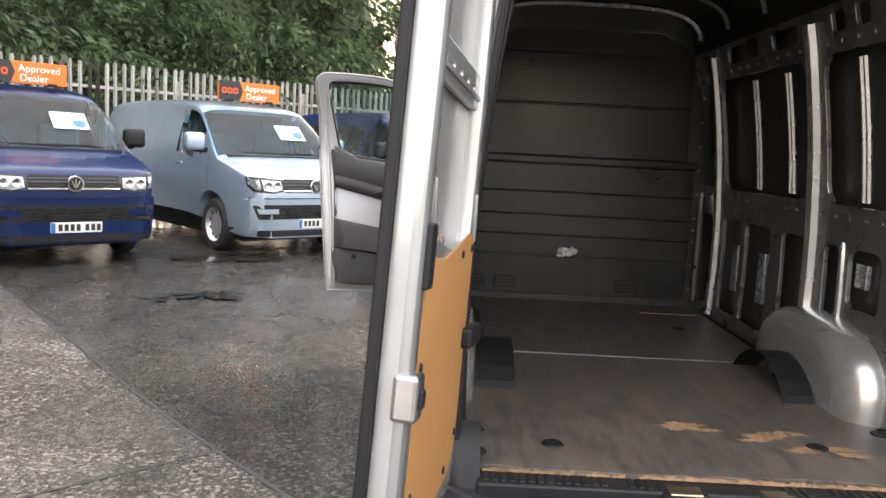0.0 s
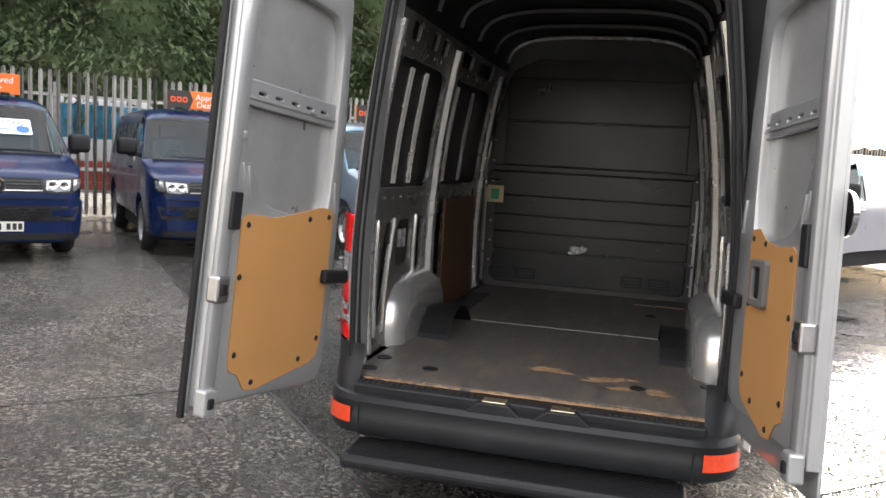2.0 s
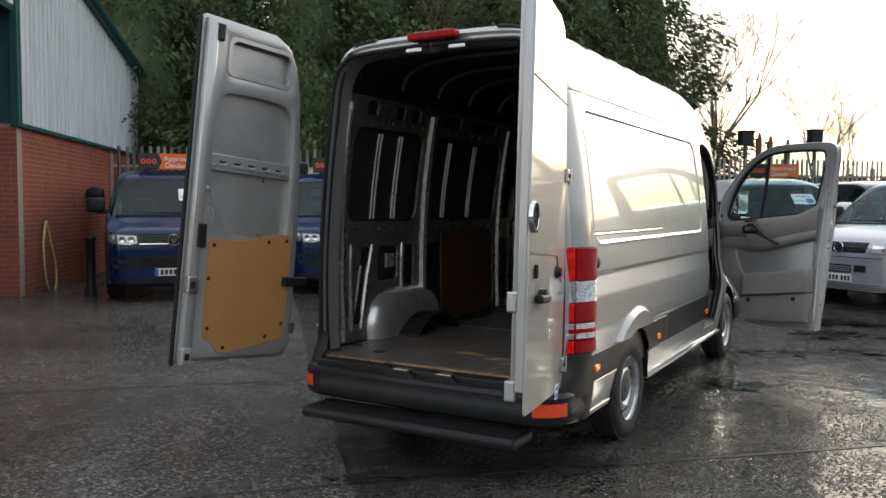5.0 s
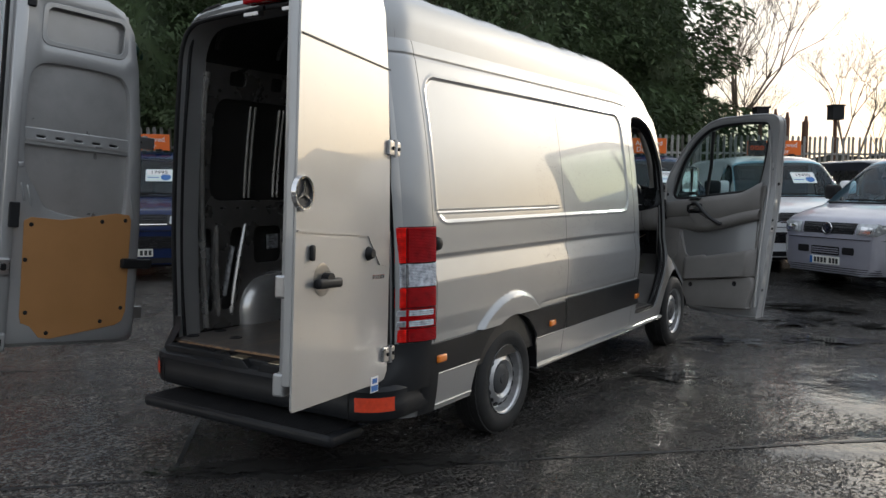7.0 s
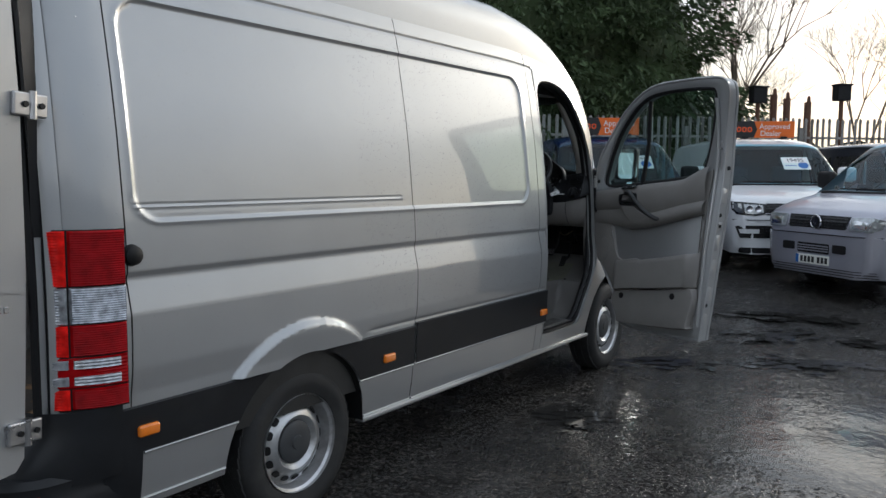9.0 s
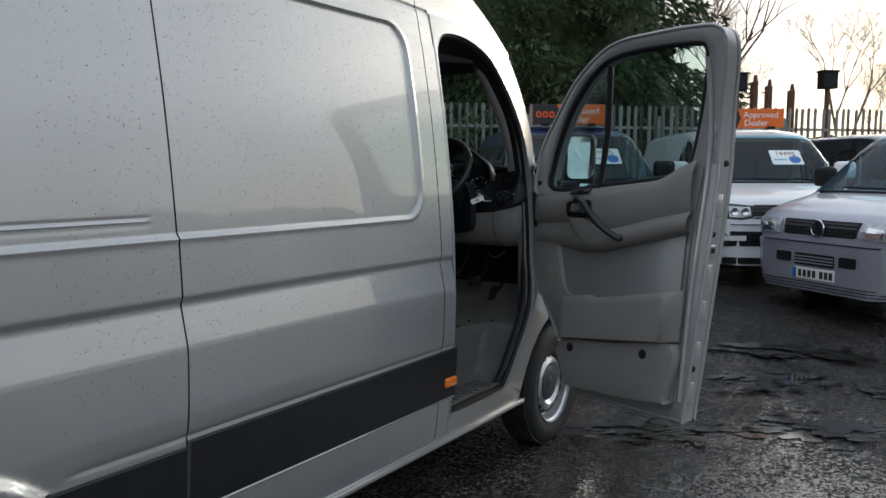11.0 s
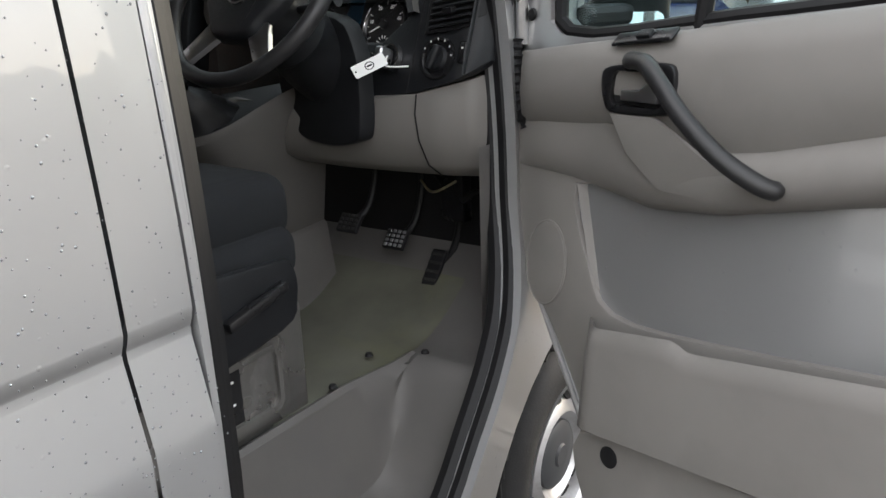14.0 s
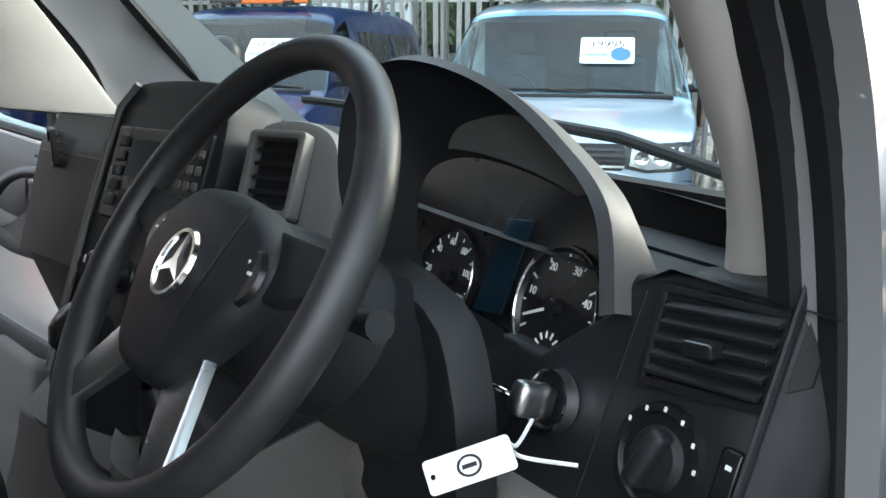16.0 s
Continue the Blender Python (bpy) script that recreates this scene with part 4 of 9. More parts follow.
brick_wall("wall", 9.2, 2.75, pose(0, 0, 0, 0, 0, 90), hall, 1)
brick_wall("wall", 1.1, 2.75, pose(-1.1, -0.012, 0, 0, 0, 0), hall, 2)


def verge(y):
    return 6.05 - 0.175 * y


bm = bmesh.new()
for k in range(46):
    y = k * 0.2
    q = plate([(y, 2.75), (y + 0.13, 2.75), (y + 0.13, verge(y + 0.13)), (y, verge(y))], (), 0.035, 0.006)
    merge(bm, q, Matrix.Translation((-0.012, 0, 0)) @ SIDE)
merge(bm, plate([(0, 2.75), (9.2, 2.75), (9.2, verge(9.2)), (0, verge(0))], (), 0.06), Matrix.Translation((-0.06, 0, 0)) @ SIDE)
part("cladding", bm, CLAD, hall, "white profiled steel cladding")
part("drip_trim", box(-0.05, 0.07, 0, 9.2, 2.70, 2.76, 0.005), GREENC, hall)
part("corner_trim", box(-0.06, 0.06, -0.06, 0.08, 2.70, 5.2, 0.01), GREENC, hall)
part("recess_panel", box(-1.1, -0.02, -0.02, 0.03, 2.75, 4.6), GREENC, hall, "dark green cladding beside the door")
part("gutter", tube([(0.10, 9.3, verge(9.3) + 0.02), (0.10, -6.0, verge(-6.0) + 0.02)], 0.11, 12), GREENC, hall, smooth=True)
part("fascia", tube([(0.0, 9.3, verge(9.3) + 0.16), (0.0, -6.0, verge(-6.0) + 0.16)], 0.10, 4), GREENC, hall)
part("downpipe", tube([(0.12, 9.0, 0.2), (0.12, 9.0, verge(9.0))], 0.05, 10), CLAD, hall, smooth=True)
part("roof", grid(lambda x, y: (x, y, verge(y) + 0.2), [-12, 0.05], [-6.0, 9.3], thick=0.1), CLAD, hall)
bm = bmesh.new()
for k in range(30):
    y = -6.0 + k * 0.2
    merge(bm, plate([(y, 4.45), (y + 0.13, 4.45), (y + 0.13, verge(y + 0.13)), (y, verge(y))], (), 0.035, 0.006), Matrix.Translation((-0.012, 0, 0)) @ SIDE)
merge(bm, plate([(-6.0, 4.45), (0, 4.45), (0, verge(0)), (-6.0, verge(-6.0))], (), 0.06), Matrix.Translation((-0.06, 0, 0)) @ SIDE)
part("canopy_cladding", bm, CLAD, hall)
part("canopy_soffit", box(-1.25, 0.0, -6.0, 0, 4.36, 4.45), GREENC, hall)
part("door_post", box(-1.25, -1.08, -0.28, -0.02, 0, 4.36, 0.01), REDST, hall, "red painted steel door post")
bm = bmesh.new()
for k in range(13):
    box(-1.3, -1.26, -5.2, -0.25, 3.35 + k * 0.08, 3.425 + k * 0.08, 0.012, 1, bm)
part("roller_shutter", bm, SHUTTER, hall, "half rolled-up grey shutter")
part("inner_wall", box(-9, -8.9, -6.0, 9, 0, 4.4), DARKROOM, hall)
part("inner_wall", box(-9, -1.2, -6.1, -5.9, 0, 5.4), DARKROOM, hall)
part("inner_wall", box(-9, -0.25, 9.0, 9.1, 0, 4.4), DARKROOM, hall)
part("wall", box(-1.2, -0.0, -6.0, -5.2, 0, 4.36), BRICKM, hall)
part("lean_board", moved(box(-0.03, 0.03, -0.3, 0.3, 0, 2.1, 0.01), pose(-2.2, -0.75, 0, 0, 4, 0)), CLAD, hall)
part("flood_light", box(0.05, 0.40, 0.5, 1.1, 5.35, 5.55, 0.02), BLACK, hall, "black wall flood light")
HOSEM = mat("yellow_hose", (0.52, 0.42, 0.16), 0.5, 0, 0.1, 9)
hose = part("hose", tube(spline([(0.05, 1.0, 1.3), (0.09, 0.75, 0.9), (0.10, 0.85, 0.3), (0.11, 1.15, 0.15), (0.1, 1.3, 0.5), (0.08, 1.1, 1.0), (0.06, 1.0, 1.3)], 8), 0.016), HOSEM,
            smooth=True, m=hall.matrix_basis)
tagged(hose, "looped pale yellow hose hanging on the brick wall", "hose")
tagged(part("wall_lamp", moved(lathe([(0.0, 0), (0.11, 0.02), (0.15, 0.15), (0.12, 0.3), (0.0, 0.32)], 16), pose(0.0, 3.4, 1.75, 0, 90, 0)), BLACK, smooth=True, m=hall.matrix_basis),
       "round black fitting on the brick wall", "wall fitting")


def bollard(x, y):
    b = thing("bollard", "black cast bollard with a round cap", "bollard", pose(x, y, rise(x, y)), "yard bollards")
    part("post", lathe([(0.0, 0), (0.09, 0), (0.09, 0.1), (0.07, 0.14), (0.07, 0.82), (0.085, 0.84), (0.085, 0.88), (0.06, 0.9), (0.0, 0.98)], 18), RUBBER, b, smooth=True)
    return b


bollard(-6.55, -0.55)
bollard(-8.0, 3.55)

# ---------------------------------------------------------------- trees
LEAF = mat("conifer_green", (0.055, 0.085, 0.030), 0.75, 0, 0.5, 1.3, 0, 100, 0, 0.1, (0.07, 0.075, 0.03), 0.7, 0.6)
BARK = mat("brown_bark", (0.085, 0.06, 0.042), 0.9, 0, 0.3, 12, 0.03, 60)
TWIG = mat("pale_twig_bark", (0.20, 0.155, 0.115), 0.9, 0, 0.25, 12)


def conifer(x, y, h, rad, seed, n=13000, name="conifer"):
    """A leyland-like tree: trunk, bare lower limbs, and a ragged crown of drooping sprays."""
    rng = np.random.default_rng(seed)
    t = thing("conifer_tree", "tall dense dark green conifer behind the fence", "tree", pose(x, y, 0), "conifer belt")
    part("trunk", tube([(0, 0, 0), (0.05, 0.02, h * 0.5), (0, 0, h * 0.92)], [0.16, 0.10, 0.02], 7), BARK, t)
    zb = h * 0.17
    zz = zb + (h - zb) * (1 - np.sqrt(rng.random(n)))
    k = (zz - zb) / (h - zb)
    lobes = 1 + 0.22 * np.sin(5 * rng.random() + zz * 1.7) + 0.18 * np.sin(zz * 4.1 + seed)
    rr = rad * np.minimum(1, (1 - k) ** 0.62 * 1.05 + 0.02) * lobes * np.clip(0.45 + 0.62 * rng.random(n) ** 0.4, 0, 1.06)
    an = rng.random(n) * 2 * np.pi
    bump = 1 + 0.16 * np.sin(an * 4 + zz * 2.3) + 0.1 * np.sin(an * 9 - zz * 3.0)
    cx, cy = rr * bump * np.cos(an), rr * bump * np.sin(an)
    ln, wd = 0.13 + 0.16 * rng.random(n), 0.022 + 0.028 * rng.random(n)
    out = np.stack([np.cos(an), np.sin(an), np.full(n, -0.25)], 1) + rng.normal(0, 0.42, (n, 3))
    out /= np.linalg.norm(out, axis=1)[:, None]
    up = rng.normal(0, 1, (n, 3))
    sd = np.cross(out, up)
    sd /= np.linalg.norm(sd, axis=1)[:, None]
    c = np.stack([cx, cy, zz], 1)
    a = c
    b = c + out * ln[:, None] * 0.5 + sd * wd[:, None]
    d = c + out * ln[:, None] * 0.5 - sd * wd[:, None]
    e = c + out * ln[:, None] + np.stack([np.zeros(n), np.zeros(n), -0.05 * np.ones(n)], 1)
    v = np.stack([a, b, e, d], 1).reshape(-1, 3)
    me = bpy.data.meshes.new("crown")
    me.from_pydata(v.tolist(), [], [(4 * i, 4 * i + 1, 4 * i + 2, 4 * i + 3) for i in range(n)])
    me.materials.append(LEAF)
    cr = new("crown", me)
    cr.parent = t
    tagged(cr, kind="stuff")
    # opaque dark heart of dead inner wood behind the sprays
    core = lathe([(0.0, zb * 0.9)] + [(rad * 0.62 * (1 - q) ** 0.7 * (1 + 0.12 * math.sin(9 * q + seed)), zb + (h - zb) * q) for q in np.linspace(0, 0.97, 14)], 14)
    part("inner_wood", core, LEAF, t)
    return t


def bare_tree(x, y, h, seed, lean=0.0, depth=8):
    """A leafless tree: limbs fork down to fine twigs."""
    rnd = random.Random(seed)
    verts, faces = [], []

    def limb(p, d, length, r, level):
        q = p + d * length
        side = d.orthogonal().normalized()
        up = d.cross(side)
        i = len(verts)
        ns = 5 if level < 3 else 3
        for base, rad in ((p, r), (q, r * 0.66)):
            for k in range(ns):
                a = 2 * math.pi * k / ns
                verts.append(tuple(base + (side * math.cos(a) + up * math.sin(a)) * rad))
        for k in range(ns):
            faces.append((i + k, i + (k + 1) % ns, i + ns + (k + 1) % ns, i + ns + k))
        if level >= depth:
            return
        for _ in range(2 if level < 1 else rnd.choice((2, 3, 3))):
            nd = (d + Vector((rnd.uniform(-1, 1), rnd.uniform(-1, 1), rnd.uniform(-0.25, 0.6))) * (0.45 + 0.06 * level)).normalized()
            limb(q - d * length * rnd.uniform(0, 0.25), nd, length * rnd.uniform(0.62, 0.88), r * 0.62, level + 1)

    limb(Vector((0, 0, 0)), Vector((lean, 0, 1)).normalized(), h * 0.25, h * 0.011, 0)
    t = thing("bare_tree", "leafless winter tree with fine twigs", "tree", pose(x, y, 0), "bare trees")
    me = bpy.data.meshes.new("twig_crown")
    me.from_pydata(verts, [], faces)
    me.materials.append(TWIG)
    ob = tagged(new("twig_crown", me), kind="stuff")
    ob.parent = t
    return t


def yard(s, d):
    """A place s metres along the fence and d metres behind it."""
    q = Matrix.Translation(FENCE_A) @ YROT @ Vector((s, d, 0))
    return q.x, q.y


for k, (s, d, h, r) in enumerate(((-6.5, 4.6, 8.6, 2.6), (-4.2, 4.0, 9.4, 2.6), (-2.0, 4.6, 10.4, 2.7), (0.2, 4.0, 10.6, 2.7), (2.3, 4.6, 11.2, 2.7), (4.4, 4.0, 11.0, 2.7), (6.4, 4.6, 11.4, 2.6),
                                  (8.6, 4.3, 11.6, 2.6), (10.6, 4.0, 12.0, 2.7), (12.6, 4.4, 12.0, 2.6), (14.2, 4.0, 11.0, 2.3), (1.2, 6.8, 13, 3.0), (5.4, 6.8, 13.5, 3.0), (9.6, 6.8, 14, 3.0), (12.8, 6.8, 13.5, 2.8), (-2.6, 6.6, 12, 3.0))):
    conifer(*yard(s, d), h, r, 40 + k)
for k, (s, d, h) in enumerate(((16.9, 4.6, 9.0), (18.0, 6.5, 8.0), (7.6, 3.4, 9.5), (23.5, 8, 8.0), (27, 22, 9), (36, 22, 8.5), (-2.5, 2.4, 7.5), (8.0, 5.0, 10.0))):
    bare_tree(*yard(s, d), h, 70 + k)

WOODS = mat("far_woods", (0.06, 0.062, 0.05), 0.95, 0, 0.5, 0.08, dark=(0.10, 0.085, 0.07), dscale=0.2, damount=0.7)


def far_woods():
    """A ragged belt of woods and roofs on the skyline all round."""
    rng = np.random.default_rng(5)
    verts, faces = [], []
    for k in range(900):
        a, r = rng.random() * 2 * np.pi, rng.uniform(75, 150)
        # raised on the unseen east side, to darken what the van's flank reflects
        east = 0.5 + 0.5 * np.cos(a + 0.45)
        h, w = rng.uniform(2.5, 6.5) * r / 110 * (1 + 2.2 * max(0.0, east - 0.55) / 0.45), rng.uniform(3, 8)
        x, y = r * np.cos(a), r * np.sin(a)
        tx, ty = -np.sin(a), np.cos(a)
        i = len(verts)
        prof = [(-1, 0), (-0.9, 0.45), (-0.5, 0.82), (-0.1, 1.0), (0.35, 0.9), (0.75, 0.6), (1, 0)]
        verts += [(x + tx * w * p, y + ty * w * p, h * q) for p, q in prof] + [(x + np.cos(a) * w, y + np.sin(a) * w, 0)]
        faces += [(i + j, i + j + 1, i + 7) for j in range(6)] + [tuple(range(i, i + 7))]
    me = bpy.data.meshes.new("far_woods")
    me.from_pydata(verts, [], faces)
    me.materials.append(WOODS)
    return tagged(new("far_woods", me), "dark belt of distant winter woods on the skyline", "woods", kind="stuff")


far_woods()
LAMPM = mat("rusty_post", (0.12, 0.06, 0.035), 0.8, 0, 0.3, 9)
for x, y, top, head in ((-1.05, 17.9, 3.25, True), (0.46, 19.31, 3.34, True), (-0.77, 18.17, 3.43, False), (-0.53, 18.39, 3.35, False), (-0.15, 18.74, 3.27, False)):
    q = thing("light_post" if head else "rusty_post", "rusty post with a dark flood lamp box on top" if head else "rusty brown steel post standing behind the fence", "lamp post" if head else "post", pose(x, y, 0.24, 0, 0, YAW), "posts at the fence")
    part("pole", rod(0.055 if head else 0.085, top - 0.24, 10, 0.05 if head else 0.08), LAMPM, q)
    if head:
        part("lamp_box", box(-0.17, 0.17, -0.12, 0.12, top - 0.26, top + 0.10, 0.02), RUBBER, q)
        part("lamp_hood", box(-0.19, 0.19, -0.15, 0.13, top + 0.08, top + 0.12, 0.01), RUBBER, q)
    else:
        part("post_tip", moved(rod(0.05, 0.14, 8, 0.03), pose(0.02, 0, top - 0.24)), LAMPM, q)
lorry = thing("flatbed_lorry", "white lorry cab with a red lower body behind the fence", "lorry", pose(*yard(3.7, 2.3), 0.24, 0, 0, YAW))
part("cab", box(-1.0, 1.0, -0.75, 0.75, 0.95, 2.30, 0.10, 3), VWHITE, lorry, smooth=True)
part("chassis", box(-1.02, 1.02, -0.80, 0.95, 0.42, 1.00, 0.03), REDST, lorry, "red lower body")
part("windscreen", moved(plate(rrect(-0.86, 0.86, 1.45, 2.12, 0.08), (), 0.012), BACK @ pose(0, 0, 0.752)), GLASS_VAN, lorry)
part("bumper", box(-1.0, 1.0, -0.86, -0.78, 0.36, 0.58, 0.02), REDST, lorry)
part("white_band", box(-1.0, 1.0, -0.815, -0.79, 0.80, 0.87), VWHITE, lorry)
for x in (-0.82, 0.82):
    part("wheel", moved(rod(0.40, 0.24, 24), pose(x - 0.12, 0.35, 0.40, 0, 90, 0)), TYRE, lorry)
mast = thing("lighting_mast", "slim grey steel mast with two flood lamps", "lamp post", pose(4.9, 22.0, 0.24))
part("pole", rod(0.07, 5.0, 12, 0.045), GALV, mast)
part("cross_arm", box(-0.30, 0.30, -0.03, 0.03, 4.96, 5.02, 0.008), GALV, mast)
for x in (-0.24, 0.22):
    fl = part("flood_lamp", moved(box(-0.16, 0.16, -0.09, 0.09, -0.11, 0.11, 0.02), pose(x, -0.08, 5.18, -20, 0, 0)), GALV, mast)
    part("lamp_face", moved(box(-0.14, 0.14, -0.006, 0.0, -0.09, 0.09), pose(x, -0.08, 5.18, -20, 0, 0) @ pose(0, -0.092, 0)), LAMPGLASS, fl)


# ---------------------------------------------------------------- the silver van: x to its right, y to its front, ground at 0
van = thing("silver_van", "silver high-roof panel van with rear doors and front door standing open", "van")
FX = smooth_table([(0.28, 0.925), (0.45, 0.955), (0.62, 0.972), (0.9, 0.985), (1.12, 0.985), (1.40, 0.972), (1.8, 0.932), (2.2, 0.868), (2.38, 0.828), (2.50, 0.778), (2.58, 0.70)])
ROOF_H = 2.76
ARCH_R, AXLE_R, AXLE_F, AXLE_Z = 0.435, 1.29, 4.82, 0.345


def rsdf(y, z, y0, y1, z0, z1, r):
    """Signed distance to a rounded rectangle, below zero inside."""
    qy, qz = abs(y - (y0 + y1) / 2) - (y1 - y0) / 2 + r, abs(z - (z0 + z1) / 2) - (z1 - z0) / 2 + r
    return math.hypot(max(qy, 0), max(qz, 0)) + min(max(qy, qz), 0) - r


def ease(a, b, v):
    t = min(1, max(0, (v - a) / (b - a)))
    return t * t * (3 - 2 * t)


SHOULDER = lerp_table([(-0.42, 0.0), (-0.33, 0.010), (-0.135, 0.013), (-0.122, 0.0115), (-0.004, -0.010), (0.004, -0.0095), (0.024, 0.0)])


def side_x(y, z):
    """Half width of the pressed body side."""
    x = FX(z)
    cz = 1.200 - 0.008 * max(0, y - 2.6) ** 1.5                                      # the shoulder crease drops a little towards the cab
    x += SHOULDER(z - cz)
    d = rsdf(y, z, 0.45, 3.395, 1.405, 2.205, 0.11)
    x -= 0.007 * ease(0.006, -0.006, d) - 0.005 * math.exp(-((d - 0.011) / 0.008) ** 2)    # sunk window field with a raised rim
    if 0.45 < y < 2.03:
        x += 0.004 * math.exp(-((z - 1.452) / 0.004) ** 2) - 0.006 * ease(1.470, 1.464, z) * ease(1.44, 1.45, z) * 0.5   # rear field's own lower edge
    if y < 0.40:
        x -= 0.10 * ((0.40 - y) / 0.225) ** 2.4                                     # rounded rear corner
    x -= 0.008 * math.exp(-((z - 2.315) / 0.008) ** 2)                              # drip crease under the high roof
    x -= 0.006 * math.exp(-((z - 0.80) / 0.008) ** 2) * ease(1.7, 1.8, y)
    da = math.hypot(y - AXLE_R, z - AXLE_Z)
    x += 0.034 * ease(ARCH_R + 0.150, ARCH_R + 0.118, da) * (z > (0.736 if y < AXLE_R else 0.772))               # flared arch lip
    if z < 0.33:
        x -= 0.02
    return x


def cab_fall(x, y, z):
    """The high roof falls away over the cab."""
    if y > 3.3 and z > 2.15:
        k = (y - 3.3) / 1.2
        z -= (z - 2.15) * (0.20 * k + 0.55 * k ** 3)
        x *= 1 - 0.05 * k * k
    return x, z


def low_edge(y):
    d = abs(y - AXLE_R)
    z = 0.33
    if d < ARCH_R:
        z = max(z, AXLE_Z + math.sqrt(ARCH_R ** 2 - d * d))
    return z


def side_skin(y0, y1, s, fine=0.012):
    ys = steps(y0, y1, fine, 0.48, 0.50, 0.52, 3.37, 3.385, 3.40, *[AXLE_R + ARCH_R * math.cos(a) for a in [k * math.pi / 24 for k in range(25)]])
    zs = steps(0.33, 2.40, fine, 0.734, 0.738, 0.770, 0.774, 1.065, 1.070, 1.078, 1.083, 1.09, 1.185, 1.196, 1.2, 1.204, 1.224, 1.385, 1.395, 1.405, 1.415, 1.448, 1.452, 1.464, 1.470, 2.195, 2.205, 2.215, 2.305, 2.315, 2.325, 0.79, 0.80, 0.81)
    def f(y, z):
        z = max(z, low_edge(y))
        x, zz = cab_fall(side_x(y, z), y, z)
        return (s * x, y, zz)
    return grid(f, ys, zs)


part("corner_panel", side_skin(0.20, 0.398, 1), SILVER, van, smooth=True)
part("rear_side_panel", side_skin(0.404, 2.117, 1), SILVER, van, smooth=True)
part("front_side_panel", side_skin(2.123, 3.527, 1), SILVER, van, smooth=True)
part("door_pillar", side_skin(3.533, 3.625, 1), SILVER, van, smooth=True)
part("nearside_panel", side_skin(0.20, 3.60, -1, 0.06), SILVER, van, smooth=True)


def roof_pt(a, y):
    """Roof skin over the van: a from -1 to 1 across; the cab's roof falls away to the windscreen."""
    x = FX(2.40) * math.sin(abs(a) * math.pi / 2) ** 0.58 if abs(a) < 1 else FX(2.40)
    z = 2.40 + (ROOF_H - 2.40) * max(0, math.cos(abs(a) * math.pi / 2)) ** 0.50
    if 0.3 < y < 3.0 and abs(a) < 0.75:
        z -= 0.006 * (0.5 + 0.5 * math.cos(y * 2 * math.pi / 0.42))
    if y < 0.45:
        z -= 0.05 * ((0.45 - y) / 0.25) ** 2 * (z - 2.40) / 0.36
        x -= 0.10 * (max(0, 0.40 - y) / 0.225) ** 2.4 * abs(a)
    x, z = cab_fall(x, y, z)
    return (math.copysign(x, a), y, z)


part("roof", grid(roof_pt, [k / 28 for k in range(-28, 29)], steps(0.2, 4.52, 0.04)), SILVER, van, smooth=True)
for s in (-1, 1):
    def cant(q, y, s=s):
        x, z = cab_fall(side_x(y, 2.26 + 0.14 * q), y, 2.26 + 0.14 * q)
        return (s * x, y, z)
    part("cant_panel", grid(cant, [k / 6 for k in range(7)], steps(3.625, 4.52, 0.04)), SILVER, van, smooth=True)
part("roof_nose", grid(lambda a, t: (lambda p: (p[0] * (1 - 0.03 * t), p[1] - 0.10 * t * t + 0.012 * math.sin(math.pi * t), p[2] - (p[2] - 2.13) * t))(roof_pt(a, 4.52)), [k / 20 for k in range(-20, 21)], [0, 0.2, 0.4, 0.6, 0.8, 1.0]), SILVER, van, smooth=True)


def ap_in(t):
    """Outline of the rear opening by a part 0..1 from the lower corner up and over to the middle."""
    pts = spline([(0.0, 0.55), (0.60, 0.55), (0.80, 0.555), (0.848, 0.61), (0.856, 0.9), (0.852, 1.3), (0.815, 1.8), (0.762, 2.25), (0.722, 2.46), (0.63, 2.575), (0.45, 2.605), (0.0, 2.615)], 6)
    i = t * (len(pts) - 1)
    k = min(int(i), len(pts) - 2)
    f = i - k
    return tuple(pts[k][c] * (1 - f) + pts[k + 1][c] * f for c in (0, 1))


def ap_out(t):
    pts = spline([(0.0, 0.45), (0.55, 0.45), (0.86, 0.45), (0.895, 0.57), (0.918, 0.9), (0.915, 1.3), (0.876, 1.8), (0.822, 2.2), (0.775, 2.48), (0.68, 2.655), (0.45, 2.705), (0.0, 2.715)], 6)
    i = t * (len(pts) - 1)
    k = min(int(i), len(pts) - 2)
    f = i - k
    return tuple(pts[k][c] * (1 - f) + pts[k + 1][c] * f for c in (0, 1))


N_AP = 66
for s in (-1, 1):
    def frame_pt(t, q, s=s):
        (xi, zi), (xo, zo) = ap_in(t), ap_out(t)
        prof = [(0.0, 0.205), (0.10, 0.165), (0.35, 0.150), (0.50, 0.175), (0.62, 0.175), (0.75, 0.13), (0.97, 0.125), (1.0, 0.16), (1.02, 0.30)]
        w, y = prof[q]
        return (s * (xo + (xi - xo) * w), y, zo + (zi - zo) * w)
    part("rear_frame", grid(frame_pt, [k / N_AP for k in range(N_AP + 1)], list(range(9))), SILVER, van, smooth=True, angle=50)
    part("door_seal", tube([(s * (ap_in(k / N_AP)[0] + 0.012), 0.118, ap_in(k / N_AP)[1] - (0.012 if k < 14 else -0.008)) for k in range(N_AP + 1)], 0.015, 8), RUBBER, van, "black rubber door seal", smooth=True)
    part("outer_seal", tube([(s * (ap_out(k / N_AP)[0] - 0.06), 0.168, ap_out(k / N_AP)[1]) for k in range(16, 60)], 0.012, 8), RUBBER, van, smooth=True)

# ---- load bay
FLOOR = 0.617
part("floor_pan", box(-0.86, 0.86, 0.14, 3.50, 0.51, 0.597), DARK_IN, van)


